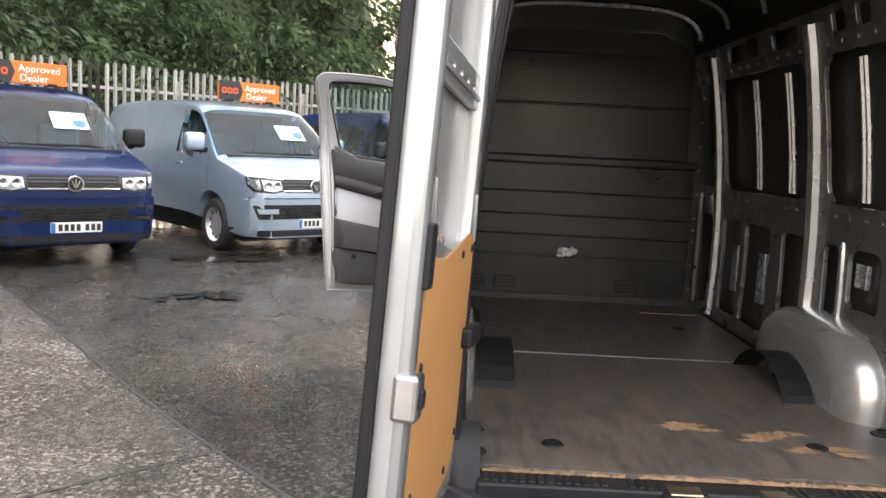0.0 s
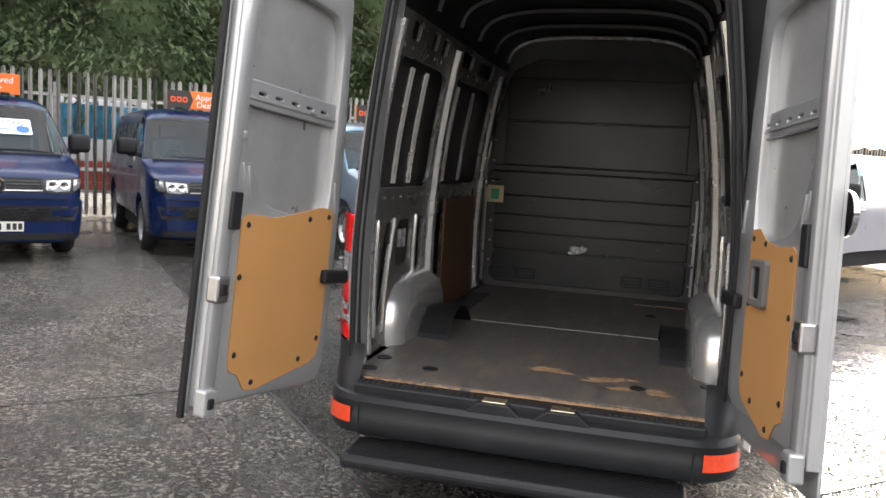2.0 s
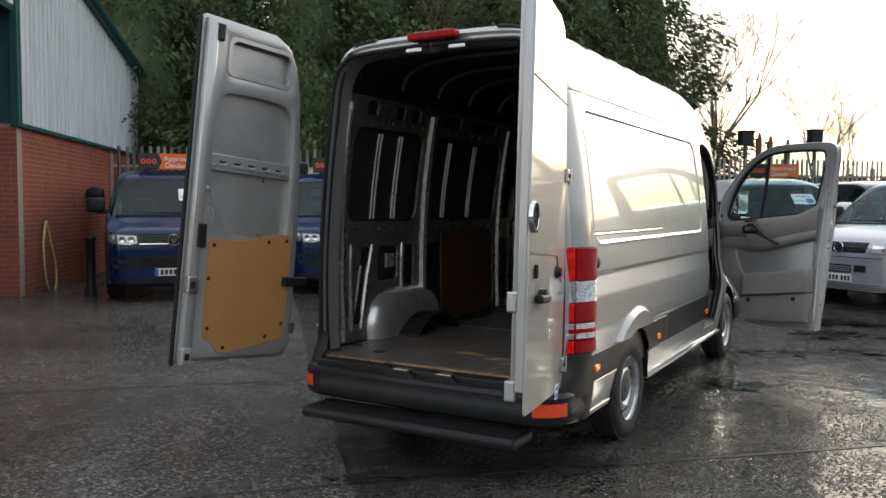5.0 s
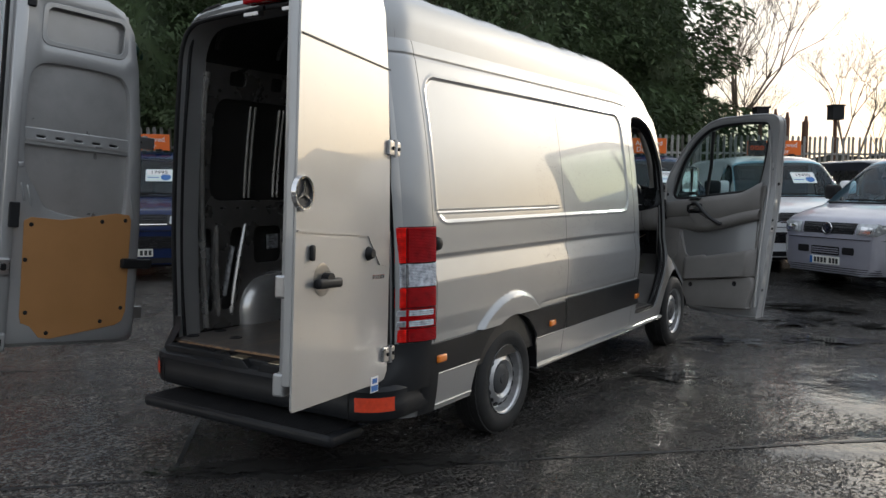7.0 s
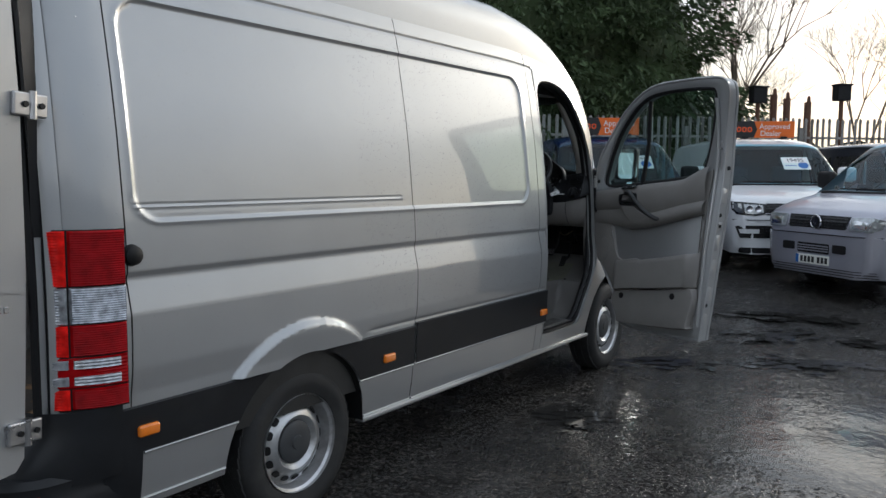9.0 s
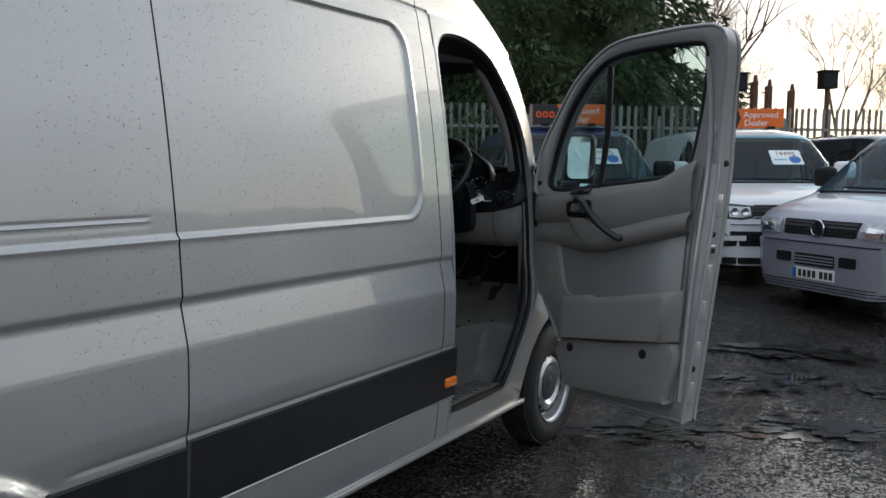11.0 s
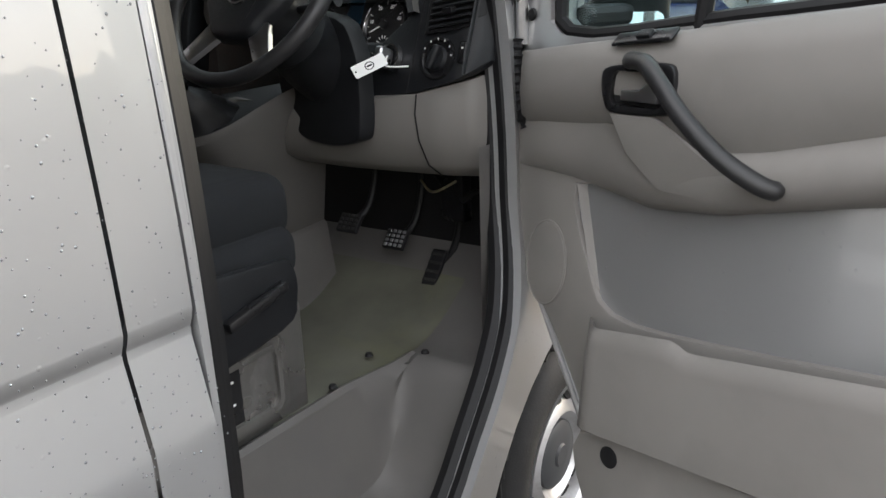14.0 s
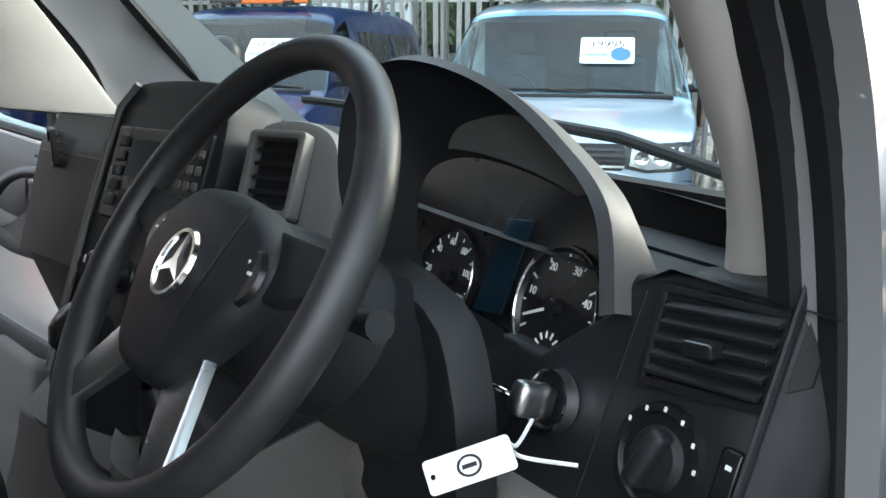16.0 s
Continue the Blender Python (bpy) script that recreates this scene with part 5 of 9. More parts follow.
def ply_edge(x0, x1, y0, y1, seed, ragged):
    """A floor sheet with a splintered rear edge."""
    rnd = random.Random(seed)
    pts = [(x1, y1), (x0, y1)]
    n = 44 if ragged else 1
    for k in range(n + 1):
        x = x0 + (x1 - x0) * k / n
        pts.append((x, y0 + (rnd.uniform(-0.004, 0.010) + 0.012 * math.sin(x * 5) if ragged else 0)))
    return moved(plate(pts, (), 0.018, 0.002), pose(0, 0, FLOOR - 0.018))


part("floor_sheet", ply_edge(-0.855, 0.855, 0.075, 1.652, 3, True), PLY, van, "dark worn plywood floor")
part("floor_sheet", ply_edge(-0.855, 0.855, 1.660, 3.24, 4, False), PLY, van, "dark worn plywood floor")
part("floor_strip", box(-0.72, 0.72, 1.648, 1.664, FLOOR - 0.004, FLOOR + 0.0025), SATIN, van, "pale joint strip")
bm = bmesh.new()
rnd = random.Random(8)
for k in range(90):
    x = -0.78 + 1.56 * k / 89
    d = rnd.uniform(0.004, 0.016)
    box(x, x + 0.0165, 0.068 - d * 0.3, 0.076, FLOOR - 0.016, FLOOR - 0.003 - rnd.uniform(0, 0.006), 0, 1, bm)
part("splintered_edge", bm, PLYRAW, van, "splintered bare plywood edge")


def blotch(cx, cy, rx, ry, seed, z):
    rnd = random.Random(seed)
    ph = [rnd.uniform(0, 6.28) for _ in range(6)]
    pts = []
    for k in range(90):
        a = 2 * math.pi * k / 90
        q = 1 + 0.25 * math.sin(2 * a + ph[0]) + 0.16 * math.sin(5 * a + ph[1]) + 0.12 * math.sin(11 * a + ph[2]) + 0.10 * math.sin(19 * a + ph[3]) + 0.07 * math.sin(29 * a + ph[4])
        pts.append((cx + rx * q * math.cos(a), cy + ry * q * math.sin(a)))
    return moved(plate(pts, (), 0.0), pose(0, 0, z))


for k, (cx, cy, rx, ry) in enumerate(((0.03, 0.58, 0.10, 0.04), (0.13, 0.545, 0.05, 0.02), (0.35, 0.51, 0.09, 0.04), (0.53, 0.40, 0.09, 0.03), (0.27, 0.45, 0.05, 0.02), (0.45, 0.55, 0.07, 0.02), (0.42, 0.36, 0.08, 0.018), (0.60, 0.34, 0.05, 0.03))):
    part("worn_patch", blotch(cx, cy, rx, ry, k, FLOOR + 0.0008 + 0.0003 * k), PLYRAW, van, "worn-through bare plywood patch")
for x, y in ((-0.515, 0.31), (-0.80, 0.43), (0.50, 0.41), (0.84, 0.60), (-0.80, 0.20), (0.55, 2.45)):
    part("lashing_eye", moved(lathe([(0.0, 0.002), (0.018, 0.002), (0.022, 0.005), (0.036, 0.006), (0.042, 0.0)], 20), pose(x, y, FLOOR)), RUBBER, van, smooth=True)
part("cut_batten", box(0.42, 0.80, 2.90, 2.93, FLOOR, FLOOR + 0.004), PLYRAW, van)

# rear step sill in black plastic with the two striker latches
bm = box(-0.80, 0.80, -0.02, 0.10, 0.53, 0.597, 0.010)
for x0, x1 in ((-0.78, -0.36), (-0.30, -0.20), (0.22, 0.32), (0.38, 0.78)):
    n = int((x1 - x0) / 0.03)
    for k in range(n):
        box(x0 + k * 0.03, x0 + k * 0.03 + 0.02, -0.005, 0.068, 0.593, 0.602, 0.002, 1, bm)
part("sill_cover", bm, BLACK, van, "black plastic sill cover")
for x in (-0.12, 0.19):
    bm = moved(plate([(-0.13, 0.0), (-0.07, 0.05), (0.07, 0.05), (0.13, 0.0)], (), 0.05, 0.006), BACK @ pose(x, 0.545, 0.015))
    la = part("latch_housing", bm, BLACK, van)
    part("latch", box(x - 0.055, x + 0.055, -0.04, 0.03, 0.577, 0.600, 0.006), BRASS, la, "zinc-plated latch plate")
    part("latch_slot", box(x - 0.03, x + 0.03, -0.046, -0.038, 0.583, 0.595), RUBBER, la)
    part("latch", box(x - 0.06, x + 0.06, 0.11, 0.16, 2.585, 2.615, 0.006), SATIN, van)


def wheel_box(s):
    """Pressed inner wheel arch: a fluted half barrel with a rounded inner end."""
    def f(a, v):
        ang, phi = math.pi * a, v * math.pi / 2
        r = math.sin(phi) ** 0.32 if phi > 0 else 0.0
        fl = 0.0
        if 0.60 < a < 0.93:
            fl = 0.010 * max(0, math.cos((a - 0.66) * 2 * math.pi / 0.10)) ** 3 * ease(0.25, 0.6, v)
        cy = math.copysign(abs(math.cos(ang)) ** 0.80, math.cos(ang))
        return (s * (0.755 + 0.16 * (1 - math.cos(phi)) ** 1.3) - (0.03 if s < 0 else 0.01), (1.26 if s > 0 else 1.20) - (0.575 - (0.05 if s < 0 else 0) - fl) * r * cy, FLOOR - 0.006 + (0.375 - fl) * r * max(0, math.sin(ang)) ** 0.62)
    return grid(f, [k / 56 for k in range(57)], [0, 0.02, 0.05, 0.1, 0.16, 0.24, 0.34, 0.46, 0.6, 0.75, 0.9, 1.0])


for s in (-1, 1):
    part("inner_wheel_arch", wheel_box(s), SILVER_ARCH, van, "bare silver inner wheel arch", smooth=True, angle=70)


def wall_liner(s):
    """Inner side frame: rails and posts round open fields, bent to the body side."""
    def ring(y0, y1, z0, z1, r=0.03, skew=0.0):
        return [(y + skew * (z - z0), z) for y, z in rrect(y0, y1, z0, z1, r, 3)]
    holes = [ring(0.42, 1.35, 1.50, 2.19, 0.10), ring(1.55, 2.78, 1.50, 2.19, 0.09), ring(2.92, 3.36, 1.50, 2.19, 0.07),
             ring(0.37, 0.46, 0.74, 1.31, 0.03), ring(0.52, 0.64, 0.74, 1.31, 0.03, 0.20), ring(0.84, 1.12, 1.04, 1.31, 0.05), ring(1.22, 1.36, 0.90, 1.31, 0.04), ring(1.56, 1.86, 0.76, 1.31, 0.04),
             ring(2.02, 2.40, 0.70, 1.31, 0.03), ring(2.48, 2.80, 0.70, 1.31, 0.03), ring(2.92, 3.30, 0.70, 1.31, 0.03),
             ring(0.52, 0.66, 2.275, 2.37, 0.02), ring(0.90, 1.02, 2.275, 2.37, 0.02), ring(1.12, 1.24, 2.275, 2.37, 0.02), ring(1.60, 1.92, 2.275, 2.37, 0.02), ring(2.12, 2.60, 2.275, 2.37, 0.02), ring(2.92, 3.20, 2.275, 2.37, 0.02)]
    slots = []
    for k in range(22):
        y = 0.38 + k * 0.142
        slots.append(rrect(y, y + 0.045, 1.440, 1.455, 0.006, 2))
        slots.append(rrect(y + 0.05, y + 0.075, 2.225, 2.245, 0.006, 2))
    bm = plate(rrect(0.30, 3.46, FLOOR, 2.40, 0.004, 1), holes + slots, 0.022, 0.004)
    bmesh.ops.subdivide_edges(bm, edges=[e for e in bm.edges if abs(e.verts[0].co.y - e.verts[1].co.y) > 0.25], cuts=3)
    bmesh.ops.triangulate(bm, faces=bm.faces)
    for v in bm.verts:
        y, z, d = v.co.x, v.co.y, v.co.z
        v.co = (s * (FX(max(z, 0.6)) - 0.065 - d), y, z)
    if s < 0:
        bmesh.ops.reverse_faces(bm, faces=bm.faces)
    bmesh.ops.recalc_face_normals(bm, faces=bm.faces)
    return bm


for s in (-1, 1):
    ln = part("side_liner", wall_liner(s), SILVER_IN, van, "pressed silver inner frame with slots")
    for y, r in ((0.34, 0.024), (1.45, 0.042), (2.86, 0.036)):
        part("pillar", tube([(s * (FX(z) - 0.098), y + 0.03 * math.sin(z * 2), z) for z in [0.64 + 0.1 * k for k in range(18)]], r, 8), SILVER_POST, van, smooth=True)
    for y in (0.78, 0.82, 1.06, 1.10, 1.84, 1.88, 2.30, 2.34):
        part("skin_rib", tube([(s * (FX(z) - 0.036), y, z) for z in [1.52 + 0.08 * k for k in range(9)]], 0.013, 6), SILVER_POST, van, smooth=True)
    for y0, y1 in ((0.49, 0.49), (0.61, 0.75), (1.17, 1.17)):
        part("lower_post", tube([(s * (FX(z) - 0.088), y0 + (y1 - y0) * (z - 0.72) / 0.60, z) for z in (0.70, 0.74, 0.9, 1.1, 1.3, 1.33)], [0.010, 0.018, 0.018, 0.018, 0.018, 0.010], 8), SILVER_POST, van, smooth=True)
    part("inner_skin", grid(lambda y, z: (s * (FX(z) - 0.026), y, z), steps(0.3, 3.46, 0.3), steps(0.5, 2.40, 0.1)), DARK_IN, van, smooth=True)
    for y, z, h, a in ((0.41, 1.00, 0.36, 3), (0.60, 1.01, 0.36, 14), (1.06, 1.19, 0.11, 0), (2.20, 1.0, 0.3, 0), (2.64, 1.0, 0.3, 0)):
        st = part("foam_pad", moved(box(-0.012, 0.012, -0.05, 0.05, -h / 2, h / 2, 0.004), pose(s * (FX(z) - 0.045), y, z, a * -1.0 if s > 0 else a * -1.0, 0, 0)), CLEARL, van, "pale sound-deadening pad with cut lines")
        for k in range(5):
            zz = -h / 2 + h * (k + 0.5) / 5
            part("cut_line", box(-0.014, 0.014, -0.045 + 0.03 * (k % 2), -0.015 + 0.03 * (k % 2), zz - 0.003, zz + 0.003), DARK_IN, st, m=pose(s * (FX(z) - 0.046), y, z, -a, 0, 0))
part("step_well", box(-0.86, -0.70, 1.95, 2.75, FLOOR + 0.001, FLOOR + 0.004), RUBBER, van)

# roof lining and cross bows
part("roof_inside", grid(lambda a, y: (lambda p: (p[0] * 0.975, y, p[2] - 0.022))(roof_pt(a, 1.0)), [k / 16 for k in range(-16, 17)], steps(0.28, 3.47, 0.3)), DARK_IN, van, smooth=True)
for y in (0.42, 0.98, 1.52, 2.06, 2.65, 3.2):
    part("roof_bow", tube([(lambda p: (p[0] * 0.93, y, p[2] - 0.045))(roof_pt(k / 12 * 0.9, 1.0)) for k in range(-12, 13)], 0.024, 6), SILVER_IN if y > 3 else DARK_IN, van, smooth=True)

# bulkhead: stacked pressed boards
bh = part("bulkhead", moved(plate([(-0.88, 0.56), (0.88, 0.56), (0.88, 1.5), (0.84, 1.95), (0.78, 2.30), (0.70, 2.44), (0.5, 2.54), (-0.5, 2.54), (-0.70, 2.44), (-0.78, 2.30), (-0.84, 1.95), (-0.88, 1.5)], (), 0.03), Matrix.Translation((0, 3.52, 0)) @ pose(0, 0, 0, 90, 0, 0)), DARK_IN, van, "dark painted steel bulkhead", m=Matrix.Translation((0, -0.25, 0)))
BOARD = mat("dark_bulkhead_board", (0.016, 0.017, 0.0175), 0.32, 0.1, 0.25, 3, 0.006, 120, 0, 0.12, (0.036, 0.035, 0.033), 2.5, 0.5)
BOARD_SIDE = mat("brown_hardboard", (0.10, 0.048, 0.022), 0.5, 0, 0.1, 4, 0.006, 260, 0, 0.08, (0.06, 0.03, 0.015), 3, 0.5)
part("side_door_board", moved(box(-0.008, 0.008, -0.46, 0.46, 0, 0.76, 0.004), pose(-0.862, 2.20, 0.64, 0, 0, 0)), BOARD_SIDE, van, "dark brown hardboard panel on the side door")
for z0, z1 in ((0.945, 1.09), (1.095, 1.235), (1.24, 1.40), (1.405, 1.60), (1.66, 2.02), (2.03, 2.38)):
    part("board", box(-0.80 if z0 < 1.62 else -0.74, 0.80 if z0 < 1.62 else 0.74, 3.468, 3.49, z0, z1, 0.006), BOARD, bh)
part("rail", box(-0.82, 0.82, 3.458, 3.49, 1.605, 1.655, 0.008), BOARD, bh)
part("lower_board", moved(plate(rrect(-0.80, 0.80, 0.66, 0.935, 0.06), (), 0.018, 0.006), BACK @ pose(0, 0, -3.49)), BOARD, bh)
for x in (-0.735, -0.505, 0.38, 0.60):
    vt = part("vent", moved(plate(rrect(x - 0.085, x + 0.085, 0.70, 0.79, 0.02), [rrect(x - 0.07, x + 0.07, 0.712 + k * 0.025, 0.726 + k * 0.025, 0.005, 2) for k in range(3)], 0.010, 0.002), BACK @ pose(0, 0, -3.474)), BLACK, bh)
for k in range(28):
    part("rivet", moved(lathe([(0, 0.004), (0.006, 0.003), (0.009, 0)], 8), pose(random.choice((-0.83, 0.83)) if k > 19 else (-0.83 if k % 2 else 0.83), 3.488, 0.75 + (k % 20) * 0.085, 90, 0, 0)), SATIN, bh)
part("edge_strip", box(0.835, 0.855, 3.40, 3.42, 0.68, 1.45), SATIN, bh)
part("edge_strip", box(-0.86, -0.84, 3.30, 3.32, 0.68, 1.50), SATIN, bh)
s1 = tagged(part("safety_sign", moved(box(-0.072, 0.072, -0.004, 0.002, -0.072, 0.072, 0.002), pose(-0.80, 3.212, 1.404)), TAN), "small square safety sticker, tan with a green mark", "sticker")
part("sign_field", box(-0.835, -0.765, 3.2045, 3.208, 1.36, 1.448), GREEN, s1)
tagged(part("first_aid_box", box(-0.85, -0.70, 3.20, 3.222, 1.525, 1.60, 0.008), BOARD), "dark green first-aid box low on the dark bulkhead", "first-aid box")
bm = bmesh.new()
rnd = random.Random(2)
for k in range(16):
    merge(bm, box(-0.03, 0.03, -0.02, 0.02, -0.01, 0.014, 0.006), pose(-0.075 + rnd.uniform(-0.05, 0.05), 3.195, 0.955 + rnd.uniform(0, 0.035), rnd.uniform(-40, 40), rnd.uniform(-40, 40), rnd.uniform(0, 180)))
tagged(part("crumpled_paper", bm, WHITE), "crumpled scrap of white paper on the bulkhead ledge", "paper")
bm = bmesh.new()
for k in range(22):
    x, z = rnd.uniform(-0.7, 0.7), rnd.uniform(0.9, 1.6)
    if k < 12:
        merge(bm, box(-0.004, 0.004, -0.002, 0.002, -0.003, 0.003), pose(x, 3.216, z))
    else:
        merge(bm, box(-0.004, 0.004, -0.003, 0.003, 0, 0.003), pose(rnd.uniform(-0.6, 0.6), rnd.uniform(0.5, 3.15), FLOOR, 0, 0, rnd.uniform(0, 90)))
tagged(part("debris", bm, PLYRAW), "scattered pale crumbs and chips", "debris", kind="stuff")

# ---- rear bumper, step and lamps
def bumper_line(t, inset=0.0):
    """The bumper in plan: t from 0 at the middle to 1 on the flank, drawn in by inset."""
    xc, yc, r = 0.715, 0.165, 0.245
    if t < 0.6:
        return xc * t / 0.6, yc - r + inset + 0.012 * (t / 0.6) ** 2
    if t < 0.88:
        a = (t - 0.6) / 0.28 * math.pi / 2
        return xc + (r - inset) * math.sin(a), yc - (r - inset - 0.012 * (1 - a)) * math.cos(a)
    return xc + r - inset, yc + (t - 0.88) / 0.12 * 0.20


def bumper_pt(t, q):
    prof = [(0.15, 0.565), (0.05, 0.560), (0.018, 0.550), (0.004, 0.525), (0.010, 0.478), (0.002, 0.462), (0.0, 0.40), (0.012, 0.372), (0.05, 0.352), (0.12, 0.345)]
    inset, z = prof[q]
    x, y = bumper_line(abs(t), inset)
    return (math.copysign(x, t), y, z)


part("bumper", grid(bumper_pt, [k / 60 for k in range(-60, 61)], list(range(10))), BLACK, van, "scuffed black plastic rear bumper", smooth=True, angle=35)
for s in (-1, 1):
    part("bumper_end", grid(lambda y, z: (s * (side_x(y, z) + 0.008), y, z), steps(0.30, 0.80, 0.02), [0.34, 0.40, 0.50, 0.60, 0.69]), BLACK, van, smooth=True) if s < 0 else None
    part("corner_cap", grid(lambda a, z: (s * (0.79 + (FX(z) + 0.012 - 0.79) * math.sin(a) ** 0.8), 0.10 - 0.10 * ease(0.72, 0.54, z) * math.cos(a) + 0.26 * (1 - math.cos(a)), z), [k * math.pi / 2 / 14 for k in range(15)], [0.50, 0.54, 0.58, 0.62, 0.66, 0.70, 0.74, 0.76]), BLACK, van, smooth=True)
    part("reflector", grid(lambda t, z: (lambda p: (s * p[0], p[1], z))(bumper_line(t, -0.006)), steps(0.655, 0.815, 0.01), [0.422, 0.426, 0.46, 0.494, 0.498]), REFLECT, van, "orange-red bumper reflector", smooth=True)
    part("bumper_seam", tube([(lambda p: (s * p[0], p[1], z))(bumper_line(0.625, -0.001 if z < 0.53 else 0.02)) for z in (0.36, 0.42, 0.50, 0.55)], 0.003, 6), RUBBER, van)
part("bumper_step", box(-0.79, 0.74, -0.20, 0.08, 0.245, 0.315, 0.028, 3), BLACK, van, "black rear step")
bm = bmesh.new()
for k in range(14):
    box(-0.75, 0.70, -0.18 + k * 0.018, -0.172 + k * 0.018, 0.312, 0.3185, 0, 1, bm)
tagged(part("step_tread", bm, RUBBER, van), kind="stuff")


def lamp_pt(u, z, s, proud=0.0):
    """The lamp's outer face: u 0 to 0.4 across the rear, on to 1 along the flank."""
    if u < 0.4:
        x1 = side_x(0.205, 1.0) + 0.010
        return (s * (0.884 + (x1 - 0.884) * u / 0.4), 0.158 + 0.036 * (u / 0.4) ** 2 - proud, z)
    y = 0.205 + (0.378 - 0.205) * (u - 0.4) / 0.6
    return (s * (side_x(y, 1.0) + 0.012 + proud), y, z)


def ribbed(u0, u1, z0, z1, s, pitch, proud):
    """A lens with fine horizontal ribs moulded into it, its rim turned back."""
    rows = [z0] + steps(z0 + 0.004, z1 - 0.004, pitch / 2) + [z1]
    def f(u, i):
        z = rows[int(i)]
        rim = i in (0, len(rows) - 1) or u in (u0, u1)
        return lamp_pt(u, z, s, -0.004 if rim else proud + (0.0016 if int(i) % 2 else 0.0))
    us = sorted({u0, u1, u0 + 0.015, u1 - 0.015, *[u0 + (u1 - u0) * k / 6 for k in range(1, 6)]})
    return grid(f, us, list(range(len(rows))))


def tail_lamp(s):
    root = part("tail_lamp", grid(lambda u, z: lamp_pt(u, z, s, -0.006), [0, 0.1, 0.2, 0.3, 0.4, 0.5, 0.6, 0.8, 1.0], steps(0.757, 1.384, 0.06)), RUBBER, van, "tall ribbed red and clear tail lamp", smooth=True)
    for z0, z1, low in ((1.190, 1.380, RED), (1.060, 1.186, CLEARL), (0.948, 1.056, RED), (0.762, 0.834, RED)):
        part("rear_cell", ribbed(0.02, 0.395, z0, z1, s, 0.010, 0.002), RED_IN if low is RED else CLEARL, root, smooth=True, angle=25)
        part("side_cell", ribbed(0.40, 0.99, z0, z1, s, 0.008, 0.002), low, root, smooth=True, angle=25)
    part("red_band", ribbed(0.02, 0.99, 0.838, 0.944, s, 0.012, -0.001), RED, root, smooth=True, angle=25)
    for z in (0.845, 0.902):
        part("clear_bar", ribbed(0.04, 0.395, z, z + 0.036, s, 0.012, 0.005), CLEARL, root, "clear bar", smooth=True, angle=25)
        part("clear_bar", ribbed(0.40, 0.90, z, z + 0.036, s, 0.012, 0.005), CLEARL, root, "clear bar", smooth=True, angle=25)
    part("lamp_surround", box(s * 0.868 if s > 0 else -0.886, 0.886 if s > 0 else -0.868, 0.152, 0.19, 0.72, 1.36, 0.004), RUBBER, root)


# black flap closing the slit between the body corner and the opened door's hinge edge
CORNER_X = lerp_table([(0.5, 0.87), (0.9, 0.895), (1.3, 0.893), (1.8, 0.857), (2.2, 0.805), (2.48, 0.76), (2.6, 0.70)])
EDGE_O = lerp_table([(0.5, 0.0), (0.9, 0.0), (1.25, 0.005), (1.75, 0.035), (2.2, 0.085), (2.44, 0.13), (2.6, 0.25)])
part("hinge_flap", grid(lambda q, z: (CORNER_X(z) + (0.868 + 0.165 * EDGE_O(z) - CORNER_X(z)) * q, 0.20 + (0.085 + 0.06 * (z - 0.57) - 0.986 * EDGE_O(z) - 0.20) * q, z), [0, 0.5, 1.0], steps(1.36, 2.52, 0.06)), RUBBER, van, "black rubber flap at the hinge edge", smooth=True)
tail_lamp(1)
tail_lamp(-1)
part("high_brake_lamp", moved(box(-0.17, 0.17, -0.03, 0.05, -0.025, 0.025, 0.012), pose(0.02, 0.105, 2.675)), RED, van, "red high-level brake lamp")

# black cladding along the side, amber markers, filler cap
for s in (1,):
    def clad(ya, yb, za, zb):
        zs = [za, za + 0.005, za + 0.05, (za + zb) / 2, zb - 0.05, zb - 0.006, zb]
        def f(t, z):
            h = max(0.0, ARCH_R ** 2 - (z - AXLE_Z) ** 2) ** 0.5 + 0.004
            p, q = (ya if ya != "arch" else AXLE_R + h), (yb if yb != "arch" else AXLE_R - h)
            y = p + (q - p) * t
            return (s * (side_x(y, z) + (0.003 if z in (za, zb) else 0.011)), y, z)
        part("side_cladding", grid(f, [k / 24 for k in range(25)], zs), BLACK, van, "black plastic side cladding", smooth=True, angle=50)
        for z in (za - 0.004, 0.362):
            if za < 0.6:
                part("trim_strip", tube([(s * (side_x(y, z) + 0.004), y, z) for y in steps(0.455 if yb == "arch" else f(0, z)[1], f(1, z)[1], 0.1)], 0.0055, 6), SILVER, van, "pale trim line", smooth=True)
    clad(0.352, "arch", 0.552, 0.734)
    clad("arch", 2.112, 0.560, 0.770)
    clad(2.128, 3.65, 0.560, 0.788)
    part("corner_skirt", grid(lambda y, z: (s * (side_x(y, z) + 0.012), y, z), steps(0.30, 0.445, 0.03), [0.335, 0.36, 0.42, 0.48, 0.548, 0.56]), BLACK, van, smooth=True)
    for y, z in ((0.465, 0.636), (1.89, 0.636), (3.60, 0.636)):
        mk = part("side_marker", moved(box(-0.012, 0.016, -0.045, 0.045, -0.022, 0.022, 0.010, 3), pose(s * (side_x(y, z) + 0.01), y, z)), ORANGE_L, van, "amber side marker", smooth=True)
    part("door_stop", moved(lathe([(0, 0.03), (0.02, 0.03), (0.034, 0.022), (0.04, 0.0)], 20), pose(s * side_x(0.42, 1.284), 0.42, 1.284, 0, 90, 0)), RUBBER, van, "round black rubber stop", smooth=True)


